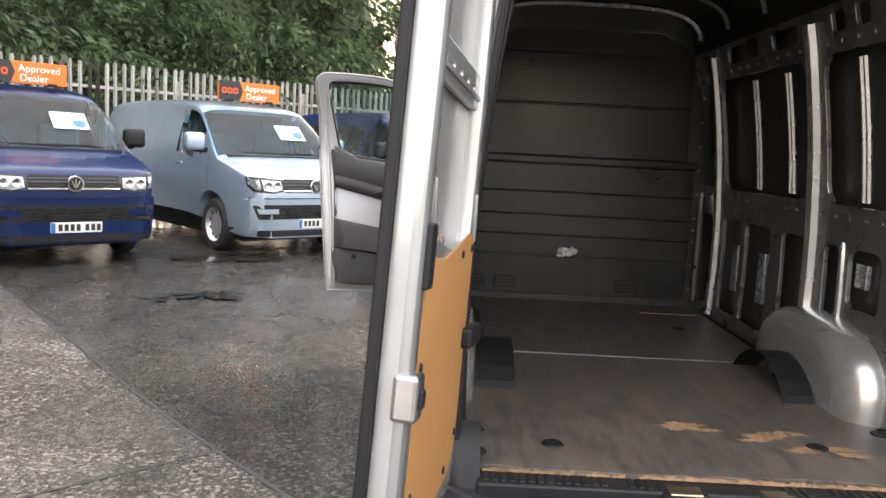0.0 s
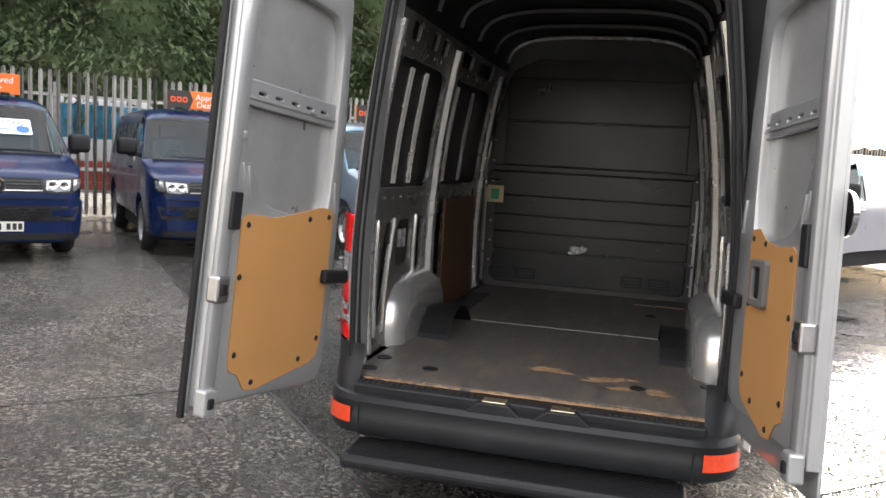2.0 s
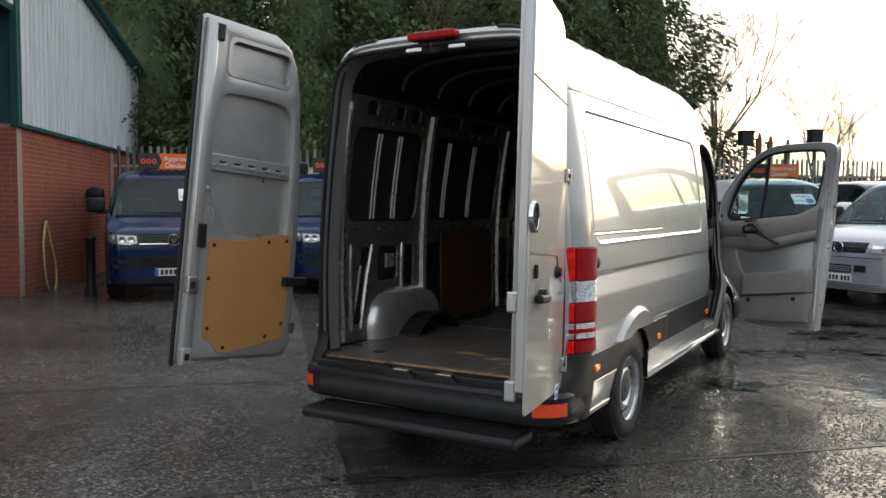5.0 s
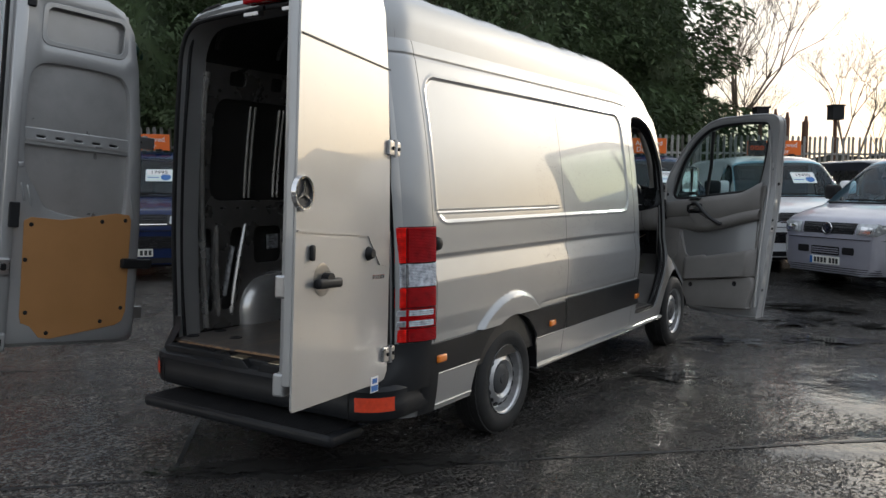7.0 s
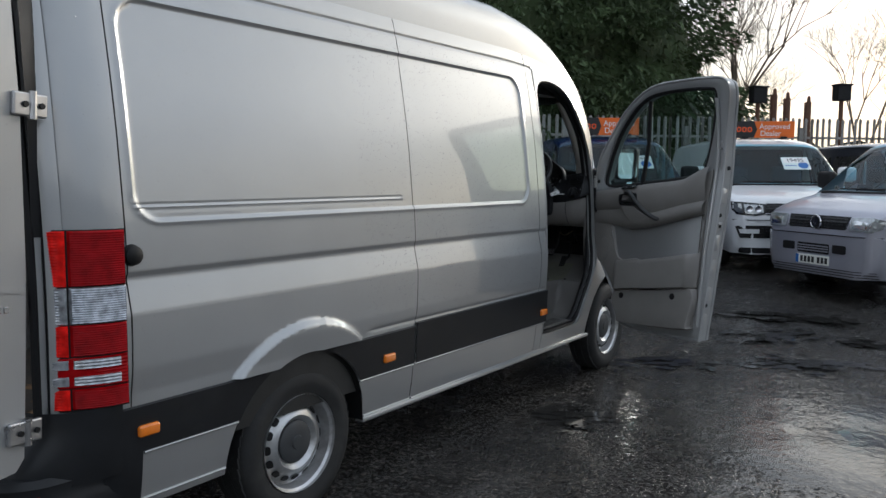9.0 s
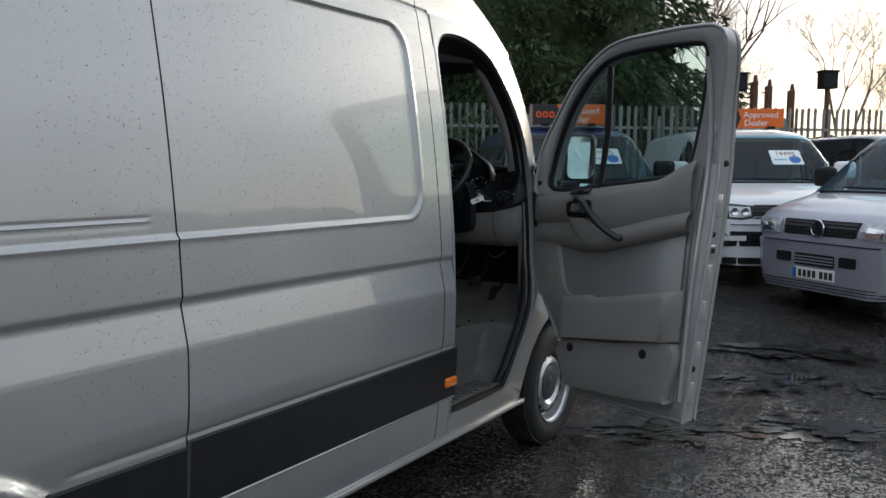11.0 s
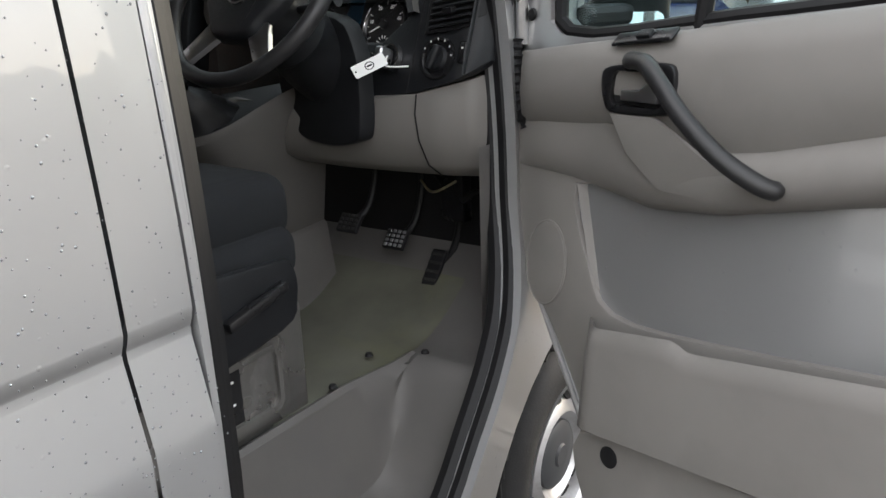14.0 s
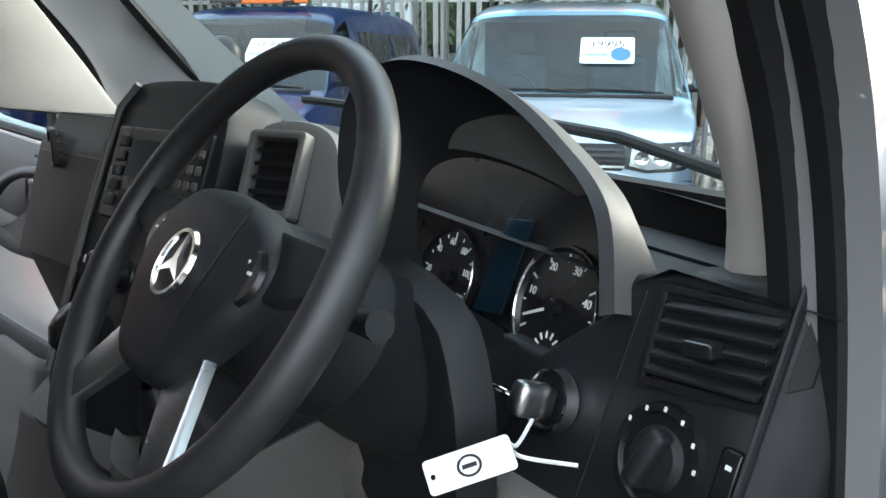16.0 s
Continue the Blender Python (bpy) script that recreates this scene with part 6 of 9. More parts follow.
def sprinter_wheel(x, y, s):
    m = pose(x, y, AXLE_Z, 0, 90 * s, 0)
    r, w = 0.352, 0.225
    ty = part("wheel", lathe([(0.225, -w / 2), (0.31, -w / 2), (0.342, -w * 0.38), (r, -w * 0.2), (r, w * 0.2), (0.342, w * 0.38), (0.325, w * 0.45), (0.30, w * 0.5), (0.27, w * 0.5), (0.232, w * 0.44), (0.222, w * 0.3)], 48), TYRE, van, "black tyre on a ventilated silver steel wheel", smooth=True, m=m)
    bm = bmesh.new()
    for k in range(48):
        a = 2 * math.pi * k / 48
        for off, dz in ((0, -0.06), (math.pi / 48, 0.0), (0, 0.06)):
            merge(bm, box(-0.018, 0.018, -0.024, 0.024, -0.004, 0.003), Matrix.Rotation(a + off, 4, "Z") @ pose(r + 0.0, 0, dz, 0, 90, 0) @ pose(0, 0, 0, 0, 0, 12))
    part("tread", bm, TYRE, ty)
    rim = part("rim", lathe([(0.226, w * 0.46), (0.224, w * 0.40), (0.212, w * 0.36), (0.205, w * 0.10), (0.195, w * 0.06), (0.185, w * 0.16), (0.15, w * 0.30), (0.125, w * 0.34), (0.105, w * 0.26), (0.09, w * 0.2), (0.0, w * 0.2)], 48), WHEELM, ty, "silver ventilated steel rim", smooth=True)
    for k in range(16):
        a = 2 * math.pi * k / 16
        part("vent_hole", moved(plate(rrect(-0.016, 0.016, -0.020, 0.020, 0.013, 4), (), 0.004), Matrix.Rotation(a, 4, "Z") @ pose(0.1685, 0, w * 0.250, 0, 42, 0)), RUBBER, rim)
    for k in range(6):
        a = 2 * math.pi * k / 6
        part("wheel_nut", moved(rod(0.012, 0.02, 6), pose(0.085 * math.cos(a), 0.085 * math.sin(a), w * 0.2)), RUBBER, rim)
    part("hub_cap", lathe([(0.0, w * 0.36), (0.03, w * 0.36), (0.034, w * 0.33), (0.085, w * 0.33), (0.098, w * 0.29), (0.10, w * 0.2)], 32), HUBG, rim, smooth=True)


for s in (-1, 1):
    sprinter_wheel(s * 0.845, AXLE_R, s)
    sprinter_wheel(s * 0.845, AXLE_F, s)
    for yc in (AXLE_R, AXLE_F):
        bm = bmesh.new()
        merge(bm, grid(lambda a, x: (s * x, yc + 0.425 * math.cos(a), AXLE_Z + 0.425 * math.sin(a)), [k * math.pi / 16 for k in range(17)], [0.60, 0.80, 0.955] if yc < 3 else [0.81, 0.88, 0.955]))
        part("arch_liner", bm, RUBBER, van)
part("chassis", box(-0.62, 0.62, 0.15, 5.5, 0.30, 0.55), RUBBER, van)
part("sill", moved(box(-0.03, 0.03, AXLE_R + 0.43, 4.42, 0.33, 0.36, 0.01), pose(0.925, 0, 0)), SILVER, van)
part("lower_skirt", box(-0.97, -0.93, 0.3, 4.4, 0.30, 0.36), BLACK, van)


# ---- rear doors: built in local axes, hinge line at x = 0, free edge at x = w, inner face towards +y
def rear_door(w, m, s, outer):
    H0, H1 = (0.515, 2.575) if not outer else (0.56, 2.60)
    UP = 0.15 if not outer else 0.11                   # the inner fittings stand this much higher than the numbers below

    def lean(z):
        return -0.006 - 0.085 * max(0, (z - 0.9) / 1.7) ** 2.2

    def edge_hinge(z):
        return 0.0 + 0.985 - FX(max(z, 0.9)) if z > 0.9 else 0.0
    root = new("rear_door")
    root.parent, root.matrix_basis = van, m
    top_in = 0.10
    out = [(0.0, H0 + 0.05), (0.03, H0 + 0.01), (0.10, H0), (w - 0.01, H0), (w, H0 + 0.01), (w, H1 - 0.02), (w - 0.03, H1), (0.30, H1 - 0.005), (0.20, H1 - 0.05), (0.13, H1 - 0.16), (0.085, 2.2), (0.035, 1.75), (0.005, 1.25), (0.0, 0.9)]

    def bend(bm, y0):
        lift = UP if y0 > -0.02 else (UP if not outer else 0.0)
        for v in bm.verts:
            x, z, dep = v.co.x, v.co.y + lift, v.co.z
            if outer and lift:
                z = max(z, H0 + 0.012) if z < 1.5 else min(z, H1 - 0.01)
            v.co = (x * s, y0 + dep, z)
        if s < 0:
            bmesh.ops.reverse_faces(bm, faces=bm.faces)
        bmesh.ops.recalc_face_normals(bm, faces=bm.faces)
        return bm

    def skin(bm):
        """Fittings on the outer face keep their own heights."""
        for v in bm.verts:
            v.co = (v.co.x * s, v.co.z, v.co.y + (UP if not outer else 0.0))
        bmesh.ops.recalc_face_normals(bm, faces=bm.faces)
        return bm

    def cuts(bm):
        bmesh.ops.subdivide_edges(bm, edges=[e for e in bm.edges if abs(e.verts[0].co.y - e.verts[1].co.y) > 0.2], cuts=4)
        bmesh.ops.triangulate(bm, faces=bm.faces)
        return bm
    # outer skin
    part("outer_skin", bend(cuts(plate(out, (), 0.012, 0.004)), -0.03), SILVER, root, "silver door skin", smooth=True, angle=30)
    # inner frame with the two sunk fields and the board's field
    o = 0.07 if outer else 0.0                          # the sunk fields start further from this door's hinges
    big = spline([(0.13 + o, 1.33), (0.13 + o, 1.60), (0.15 + o, 1.98), (0.19 + o, 2.10), (0.28 + o, 2.135), (w - 0.26, 2.135), (w - 0.15, 2.10), (w - 0.115, 1.98), (w - 0.115, 1.64), (w - 0.14, 1.50), (w - 0.20, 1.40), (w - 0.24, 1.33), (w - 0.34, 1.29), (0.24 + o, 1.265), (0.16 + o, 1.28)], 4, True)
    small = rrect(0.20, w - 0.17, 2.24, 2.46, 0.045)
    inn = [(0.03, H0 + 0.10), (0.05, H0 + 0.05), (0.11, H0 + 0.025), (w - 0.02, H0 + 0.025), (w - 0.02, H1 - 0.03), (0.31, H1 - 0.03), (0.22, H1 - 0.08), (0.155, H1 - 0.19), (0.11, 2.2), (0.062, 1.75), (0.035, 1.25), (0.03, 0.9)]
    part("inner_panel", bend(cuts(plate(inn, [big, small], 0.050, 0.010)), -0.012), SILVER, root, "silver pressed inner panel", smooth=True, angle=30)
    part("sunk_field", bend(cuts(plate([(0.10, 1.2), (w - 0.08, 1.2), (w - 0.08, 2.5), (0.18, 2.5), (0.11, 2.15)], (), 0.004)), -0.008), SILVER_DOOR, root)
    cs = part("cross_brace", bend(plate([(0.115, 1.665), (w - 0.11, 1.665), (w - 0.11, 1.675), (w - 0.11, 1.765), (0.13, 1.765)], [rrect(0.20 + k * (w - 0.36) / 4.6, 0.245 + k * (w - 0.36) / 4.6, 1.712, 1.722, 0.004, 2) for k in range(5)], 0.022, 0.006), 0.0), SILVER, root)
    part("brace_rib", bend(plate([(0.12, 1.69), (w - 0.12, 1.69), (w - 0.12, 1.70), (0.12, 1.70)], (), 0.006), 0.022), SILVER_DOOR, root)
    part("brace_slot_shadow", bend(plate([(0.16, 1.705), (w - 0.15, 1.705), (w - 0.15, 1.728), (0.16, 1.728)], (), 0.002), 0.004), RUBBER, root)
    part("small_field_lip", bend(plate(rrect(0.19, w - 0.16, 2.23, 2.47, 0.05), [rrect(0.215, w - 0.185, 2.255, 2.445, 0.04)], 0.008, 0.002), 0.036), SILVER, root)
    # hardboard
    b0, b1 = (0.085, w - 0.155) if not outer else (0.205, w - 0.20)
    brd = [(b0, 0.72), (b0 + 0.02, 0.66), (b0 + 0.06, 0.635), (b1 - 0.16, 0.565), (b1 - 0.10, 0.575), (b1 - 0.05, 0.64), (b1, 0.66), (b1 + 0.01, 0.70), (b1 + 0.02, 1.24), (b1 - 0.02, 1.262), (b1 - 0.18, 1.255), (b1 - 0.30, 1.275), (b0 + 0.10, 1.315), (b0 + 0.02, 1.31), (b0 + 0.005, 1.28)]
    hb = part("door_board", bend(plate(brd, (), 0.005, 0.001), 0.039), HARDBOARD, root, "tan hardboard door lining")
    for x, z in ((b0 + 0.04, 1.275), (b0 + 0.03, 1.02), (b0 + 0.03, 0.74), (b0 + 0.15, 0.66), (b1 - 0.14, 0.60), (b1 - 0.02, 0.72), (b1 + 0.0, 1.02), (b1 - 0.02, 1.22), (b0 + 0.18, 1.26)):
        part("clip", bend(moved(lathe([(0, 0.006), (0.009, 0.005), (0.013, 0.0)], 12), pose(x, z, 0)), 0.0435), RUBBER, hb, smooth=True)
    # free edge: seal, latch rod, dents
    part("edge_seal", bend(moved(box(-0.004, 0.016, H0 - 0.02, H1 - 0.02, -0.034, -0.010, 0.005), pose(w, 0, 0)) if not outer else box(w - 0.02, w + 0.003, H0, H1 - 0.02, -0.02, 0.02, 0.004), 0.0), RUBBER if not outer else SILVER, root, "black rubber edge seal" if not outer else "")
    part("edge_post", bend(box(w - 0.085, w - 0.018, H0 + 0.04, H1 - 0.06, 0.02, 0.052, 0.012), 0.0), SILVER, root, smooth=True)
    for z in (0.56, 0.98):
        la = part("latch_case", bend(box(w - 0.075, w - 0.005, z - 0.05, z + 0.05, 0.02, 0.075, 0.010), 0.0), SATIN if z > 0.6 else SILVER, root)
        part("latch_claw", bend(box(w - 0.05, w - 0.02, z - 0.02, z + 0.02, 0.07, 0.085, 0.006), 0.0), RUBBER, la)
    part("handle_bracket", bend(box(w - 0.105, w - 0.05, 1.20, 1.34, 0.03, 0.065, 0.006), 0.0), BLACK, root)
    part("top_latch", bend(box(w - 0.12, w - 0.07, 2.42, 2.52, 0.03, 0.06, 0.008), 0.0), BLACK, root)
    for x, z, ww, hh in ((w - 0.155, 1.38, 0.012, 0.12), (w - 0.12, 1.40, 0.012, 0.10), (w - 0.10, 1.55, 0.03, 0.03), (0.09, 1.36, 0.012, 0.14)):
        part("pressing", bend(moved(box(-ww / 2, ww / 2, -hh / 2, hh / 2, 0.034, 0.046, 0.005), pose(x, z, 0, 0, 0, -12)), 0.0), SILVER, root, smooth=True)
    # check strap
    part("check_strap", bend(box(-0.05, 0.14, 0.985, 1.045, 0.035, 0.075, 0.012), 0.0), RUBBER, root, "black door check")
    if outer:
        part("inside_handle", bend(plate(rrect(0.28, 0.455, 1.02, 1.20, 0.02), [rrect(0.31, 0.40, 1.05, 1.17, 0.012)], 0.02, 0.006), 0.044), GREYP, hb, "grey inner door handle")
        part("handle_recess", bend(box(0.30, 0.41, 1.04, 1.18, 0.0445, 0.05), 0.0), RUBBER, hb)
        # outside of this door
        em = part("star_badge", skin(moved(lathe([(0.0, 0.010), (0.055, 0.010), (0.062, 0.018), (0.072, 0.018), (0.076, 0.0)], 32), pose(w - 0.03, 1.49, -0.032, 180, 0, 0))), DASH, root, "round chrome-rimmed badge", smooth=True)
        part("badge_ring", skin(moved(lathe([(0.060, 0.012), (0.062, 0.02), (0.072, 0.02), (0.077, 0.0)], 32), pose(w - 0.03, 1.49, -0.033, 180, 0, 0))), CHROME, em, smooth=True)
        bm = bmesh.new()
        for k in range(3):
            merge(bm, plate([(-0.011, 0.0), (0.011, 0.0), (0.0, 0.062)], (), 0.006), pose(w - 0.03, 1.49, -0.050) @ Matrix.Rotation(2 * math.pi * k / 3, 4, "Z"))
        part("badge_bars", skin(bm), CHROME, em)
        rc = part("handle_dish", skin(moved(lathe([(0, 0.002), (0.06, 0.003), (0.075, 0.0)], 24), pose(w - 0.22, 1.115, -0.031, 180, 0, 0))), SILVER_IN, root, smooth=True)
        part("door_handle", skin(moved(box(-0.10, 0.10, -0.022, 0.022, -0.075, -0.035, 0.014, 3), pose(w - 0.235, 1.10, 0))), RUBBER, root, "black outer door handle", smooth=True)
        part("handle_boss", skin(moved(rod(0.032, 0.045, 18), pose(w - 0.235, 1.115, -0.07))), RUBBER, root)
        part("lock_button", skin(moved(box(-0.016, 0.016, -0.035, 0.035, -0.05, -0.03, 0.010, 3), pose(w - 0.12, 1.235, 0))), RUBBER, root, smooth=True)
        part("rubber_stop", skin(moved(lathe([(0, 0.03), (0.022, 0.03), (0.036, 0.0)], 18), pose(0.235, 1.225, -0.03, 180, 0, 0))), RUBBER, root, smooth=True)
        st = part("decal", skin(box(0.095, 0.175, 0.52, 0.60, -0.0325, -0.030)), WHITE, root, "small blue and white decal")
        part("decal_field", skin(box(0.10, 0.17, 0.525, 0.555, -0.0338, -0.0328)), BLUECARD0, st)
        part("decal_mark", skin(box(0.11, 0.16, 0.565, 0.59, -0.0338, -0.0328)), BLUECARD0, st)
        bm = bmesh.new()
        for k in range(5):
            box(0.065 + k * 0.026, 0.083 + k * 0.026, 1.095, 1.117, -0.0335, -0.030, 0.002, 1, bm)
        part("model_mark", skin(bm), CHROME, root)
        part("crease", bend(cuts(plate([(0.02, 1.155), (0.12, 1.165), (0.25, 1.31), (w - 0.01, 1.325), (w - 0.01, 1.335), (0.245, 1.32), (0.115, 1.178), (0.02, 1.168)], (), 0.006, 0.002)), -0.036), SILVER, root, smooth=True)
        part("upper_crease", bend(plate([(0.06, 2.155), (w - 0.01, 2.155), (w - 0.01, 2.163), (0.06, 2.163)], (), 0.004, 0.001), -0.034), RUBBER, root)
    for z in (0.70, 1.765):
        hg = part("hinge", skin(box(-0.055, 0.07, z - 0.038, z + 0.038, -0.048, -0.028, 0.006)), SATIN, root, "bolted steel hinge")
        for x in (-0.03, 0.03):
            part("hinge_bolt", skin(moved(rod(0.010, 0.008, 8), pose(x, z, -0.056))), RUBBER, hg)
        part("hinge_pin", skin(moved(rod(0.013, 0.09, 10), pose(0.0, z - 0.045, -0.045, -90, 0, 0))), SATIN, hg)
    return root


BLUECARD0 = mat("blue_decal", (0.03, 0.14, 0.42), 0.4, 0, 0.1, 6)


def swung(ox, oy, z0, turn, up):
    """A door's pose: hinge foot at (ox, oy) at height z0, swung by turn degrees, its hinge line leaning along up."""
    ex, uz = Vector((math.cos(radians(turn)), math.sin(radians(turn)), 0)), Vector(up).normalized()
    ey = uz.cross(ex).normalized()
    ex = ey.cross(uz).normalized()
    m = Matrix((ex, ey, uz)).transposed().to_4x4()
    m.translation = Vector((ox, oy, z0)) - uz * z0
    return m


rear_door(0.835, Matrix.Translation((0, -0.03, -0.045)) @ swung(-0.915, -0.12, 0.85, -101, (0.05, 0.085, 1)), 1, False)
rear_door(0.88, Matrix.Translation((0, 0, 0.03)) @ swung(0.895, 0.03, 0.57, 100.4, (-0.005, 0.06, 1)), -1, True)


# ---- rain beads standing on the side
def rain_beads(n, y0, y1, z0, z1, seed):
    rng = np.random.default_rng(seed)
    verts, faces = [], []
    for _ in range(n):
        y, z, r = rng.uniform(y0, y1), rng.uniform(z0, z1), 0.0008 + 0.0013 * rng.random() ** 2
        x = side_x(y, z) + 0.0003
        i = len(verts)
        verts.append((x + r * 0.75, y, z))
        for rad, lift in ((0.6, 0.55), (1.0, 0.0)):
            verts += [(x + r * lift, y + r * rad * math.cos(a), z + r * rad * math.sin(a) * 1.1) for a in [k * math.pi / 3 for k in range(6)]]
        faces += [(i, i + 1 + k, i + 1 + (k + 1) % 6) for k in range(6)]
        faces += [(i + 1 + k, i + 7 + k, i + 7 + (k + 1) % 6, i + 1 + (k + 1) % 6) for k in range(6)]
    me = bpy.data.meshes.new("rain_beads")
    me.from_pydata(verts, [], faces)
    me.materials.append(BEAD)
    for p in me.polygons:
        p.use_smooth = True
    ob = new("rain_beads", me)
    return tagged(ob, "small rain beads standing on the silver panels", "rain drops", kind="stuff")


BEAD = mat("rain_water", (0.26, 0.27, 0.28), 0.04, 0.35, 0.02, 3, rvar=0.01)
rain_beads(5200, 1.7, 3.64, 0.86, 2.3, 9)



# ---------------------------------------------------------------- cab shell
OPEN = spline([(3.69, 0.52), (3.73, 0.465), (4.20, 0.46), (4.34, 0.50), (4.47, 0.66), (4.585, 0.80), (4.66, 0.90), (4.735, 1.06), (4.752, 1.22), (4.75, 1.44), (4.735, 1.60), (4.69, 1.74), (4.60, 1.86), (4.48, 1.98), (4.27, 2.15), (4.04, 2.225), (3.82, 2.23), (3.725, 2.18), (3.695, 2.05), (3.69, 1.40)], 4, True)
OPEN = [(3.645 + 0.895 * (y - 3.69), z) for y, z in OPEN]            # the doorway
CAB_OUT = [(3.63, 0.36), (4.33, 0.36)] + [(AXLE_F + 0.44 * math.cos(a), AXLE_Z + 0.44 * math.sin(a)) for a in [math.pi - k * math.pi / 14 for k in range(15)]] + \
          [(5.60, 0.40), (5.72, 0.62), (5.72, 0.95), (5.60, 1.10), (5.30, 1.36), (5.03, 1.56), (4.89, 1.70), (4.755, 1.84), (4.56, 2.05), (4.38, 2.22), (4.22, 2.29), (3.63, 2.30)]


def cab_x(y, z):
    x = FX(z)
    k = max(0, y - 4.1)
    return x - (0.02 * k + 0.24 * k * k) * ease(0.70, 1.15, z) - 0.03 * k * k


def cab_side(s, holes, depth):
    bm = plate(CAB_OUT, holes, depth)
    for _ in range(2):
        bmesh.ops.subdivide_edges(bm, edges=[e for e in bm.edges if e.calc_length() > 0.18], cuts=1)
        bmesh.ops.triangulate(bm, faces=[f for f in bm.faces if len(f.verts) > 4])
    for v in bm.verts:
        y, z, d = v.co
        v.co = (s * (cab_x(y, z) - depth + d), y, z)
    bmesh.ops.recalc_face_normals(bm, faces=bm.faces)
    return bm


part("cab_side", cab_side(1, [OPEN], 0.06), SILVER, van, "silver door frame and front wing", smooth=True, angle=35)
NEAR = Matrix.Translation((0, -0.06, 0))                # the nearside doorway lies a little further back
part("cab_side", moved(cab_side(-1, [OPEN], 0.06), NEAR), SILVER, van, smooth=True, angle=35)
part("door_seal", tube([(-cab_x(y, z) + 0.035, y - 0.06, z) for y, z in OPEN], 0.017, 8, True), RUBBER, van, smooth=True)
part("door_seal", tube([(cab_x(y, z) - 0.034, y + (0.018 if y > 4.2 else 0.014 if y < 3.75 else 0.0), z) for y, z in OPEN], 0.022, 8, True), RUBBER, van, "black rubber door seal", smooth=True)
part("inner_seal", tube([(cab_x(y, z) - 0.070, y + (0.022 if y > 4.2 else 0.046 if y < 3.70 else 0.0), z) for y, z in OPEN], 0.027, 8, True), RUBBER, van, smooth=True)


def screen_pt(a, t):
    """Windscreen: a across from -1 to 1, t from the base up."""
    w = 0.77 - 0.02 * t
    y = 4.93 - 0.52 * t + 0.20 * (1 - a * a) * (1 - 0.3 * t)
    return (w * a, y, 1.60 + 0.55 * t)


CAB_FIRST = len(MADE)
ws = part("windscreen", grid(screen_pt, [k / 12 for k in range(-12, 13)], [k / 6 for k in range(7)]), GLASS, van, smooth=True)
ws.visible_shadow = False
part("scuttle", grid(lambda a, t: (0.79 * a, 5.13 + 0.16 * t - 0.20 * a * a, 1.592 - 0.03 * t), [k / 12 for k in range(-12, 13)], [-0.5, 0, 0.5, 1]), BLACK, van, smooth=True)
part("bonnet", grid(lambda a, t: (0.80 * a * (1 - 0.06 * t), 5.27 + 0.46 * t - 0.20 * a * a, 1.565 - 0.50 * t ** 1.3 - 0.03 * a * a), [k / 12 for k in range(-12, 13)], [k / 8 for k in range(9)]), SILVER, van, smooth=True)
part("front_panel", box(-0.80, 0.80, 5.40, 5.70, 0.35, 1.0, 0.05), SILVER, van)
part("front_bumper", box(-0.92, 0.92, 5.55, 5.80, 0.30, 0.58, 0.06), BLACK, van)
part("a_pillar_trim", tube(spline([(0.75, 4.66, 1.56), (0.765, 4.63, 1.66), (0.775, 4.55, 1.78), (0.78, 4.47, 1.88), (0.78, 4.33, 2.03), (0.775, 4.22, 2.14)], 4), 0.038, 10), PILLARC, van, "pale beige windscreen pillar trim", smooth=True)
part("a_pillar_trim", moved(plate([(4.64, 1.62), (4.546, 1.753), (4.39, 1.957), (4.27, 2.12), (4.20, 2.12), (4.28, 1.92), (4.315, 1.82), (4.307, 1.66)], (), 0.05, 0.012), Matrix.Translation((-0.80, 0, 0)) @ SIDE), PILLARC, van, "pale beige windscreen pillar trim", smooth=True)
part("screen_bead", tube([screen_pt(-1.0, k / 8) for k in range(9)], 0.014, 6), RUBBER, van)
part("cab_headlining", grid(lambda a, y: (0.80 * a, y, 2.15 + 0.06 * (1 - a * a)), [k / 6 for k in range(-6, 7)], steps(3.53, 4.40, 0.2)), PILLARC, van, smooth=True)
part("bulkhead_trim", box(-0.86, 0.86, 3.525, 3.54, 0.56, 2.1), GREYP, van)
part("wiper_arm", tube([(0.56, 5.10, 1.61), (0.30, 5.14, 1.645), (-0.12, 5.15, 1.665)], 0.010, 8), RUBBER, van)
part("wiper_arm", tube([(-0.1, 5.16, 1.63), (-0.35, 5.13, 1.65), (-0.62, 5.06, 1.66)], 0.010, 8), RUBBER, van)

CAB_SHELL = Matrix.Translation((0, 3.69, 0)) @ Matrix.Diagonal((1, 0.88, 1, 1)) @ Matrix.Translation((0, -3.69, 0))
for ob in MADE[CAB_FIRST:]:
    if ob.name.split(".")[0] in ("windscreen", "scuttle", "screen_bead", "cab_headlining", "wiper_arm", "bonnet") or (ob.name.startswith("a_pillar_trim") and ob.data.vertices[0].co.x < 0):
        ob.matrix_basis = CAB_SHELL

CAB_FIRST = len(MADE)
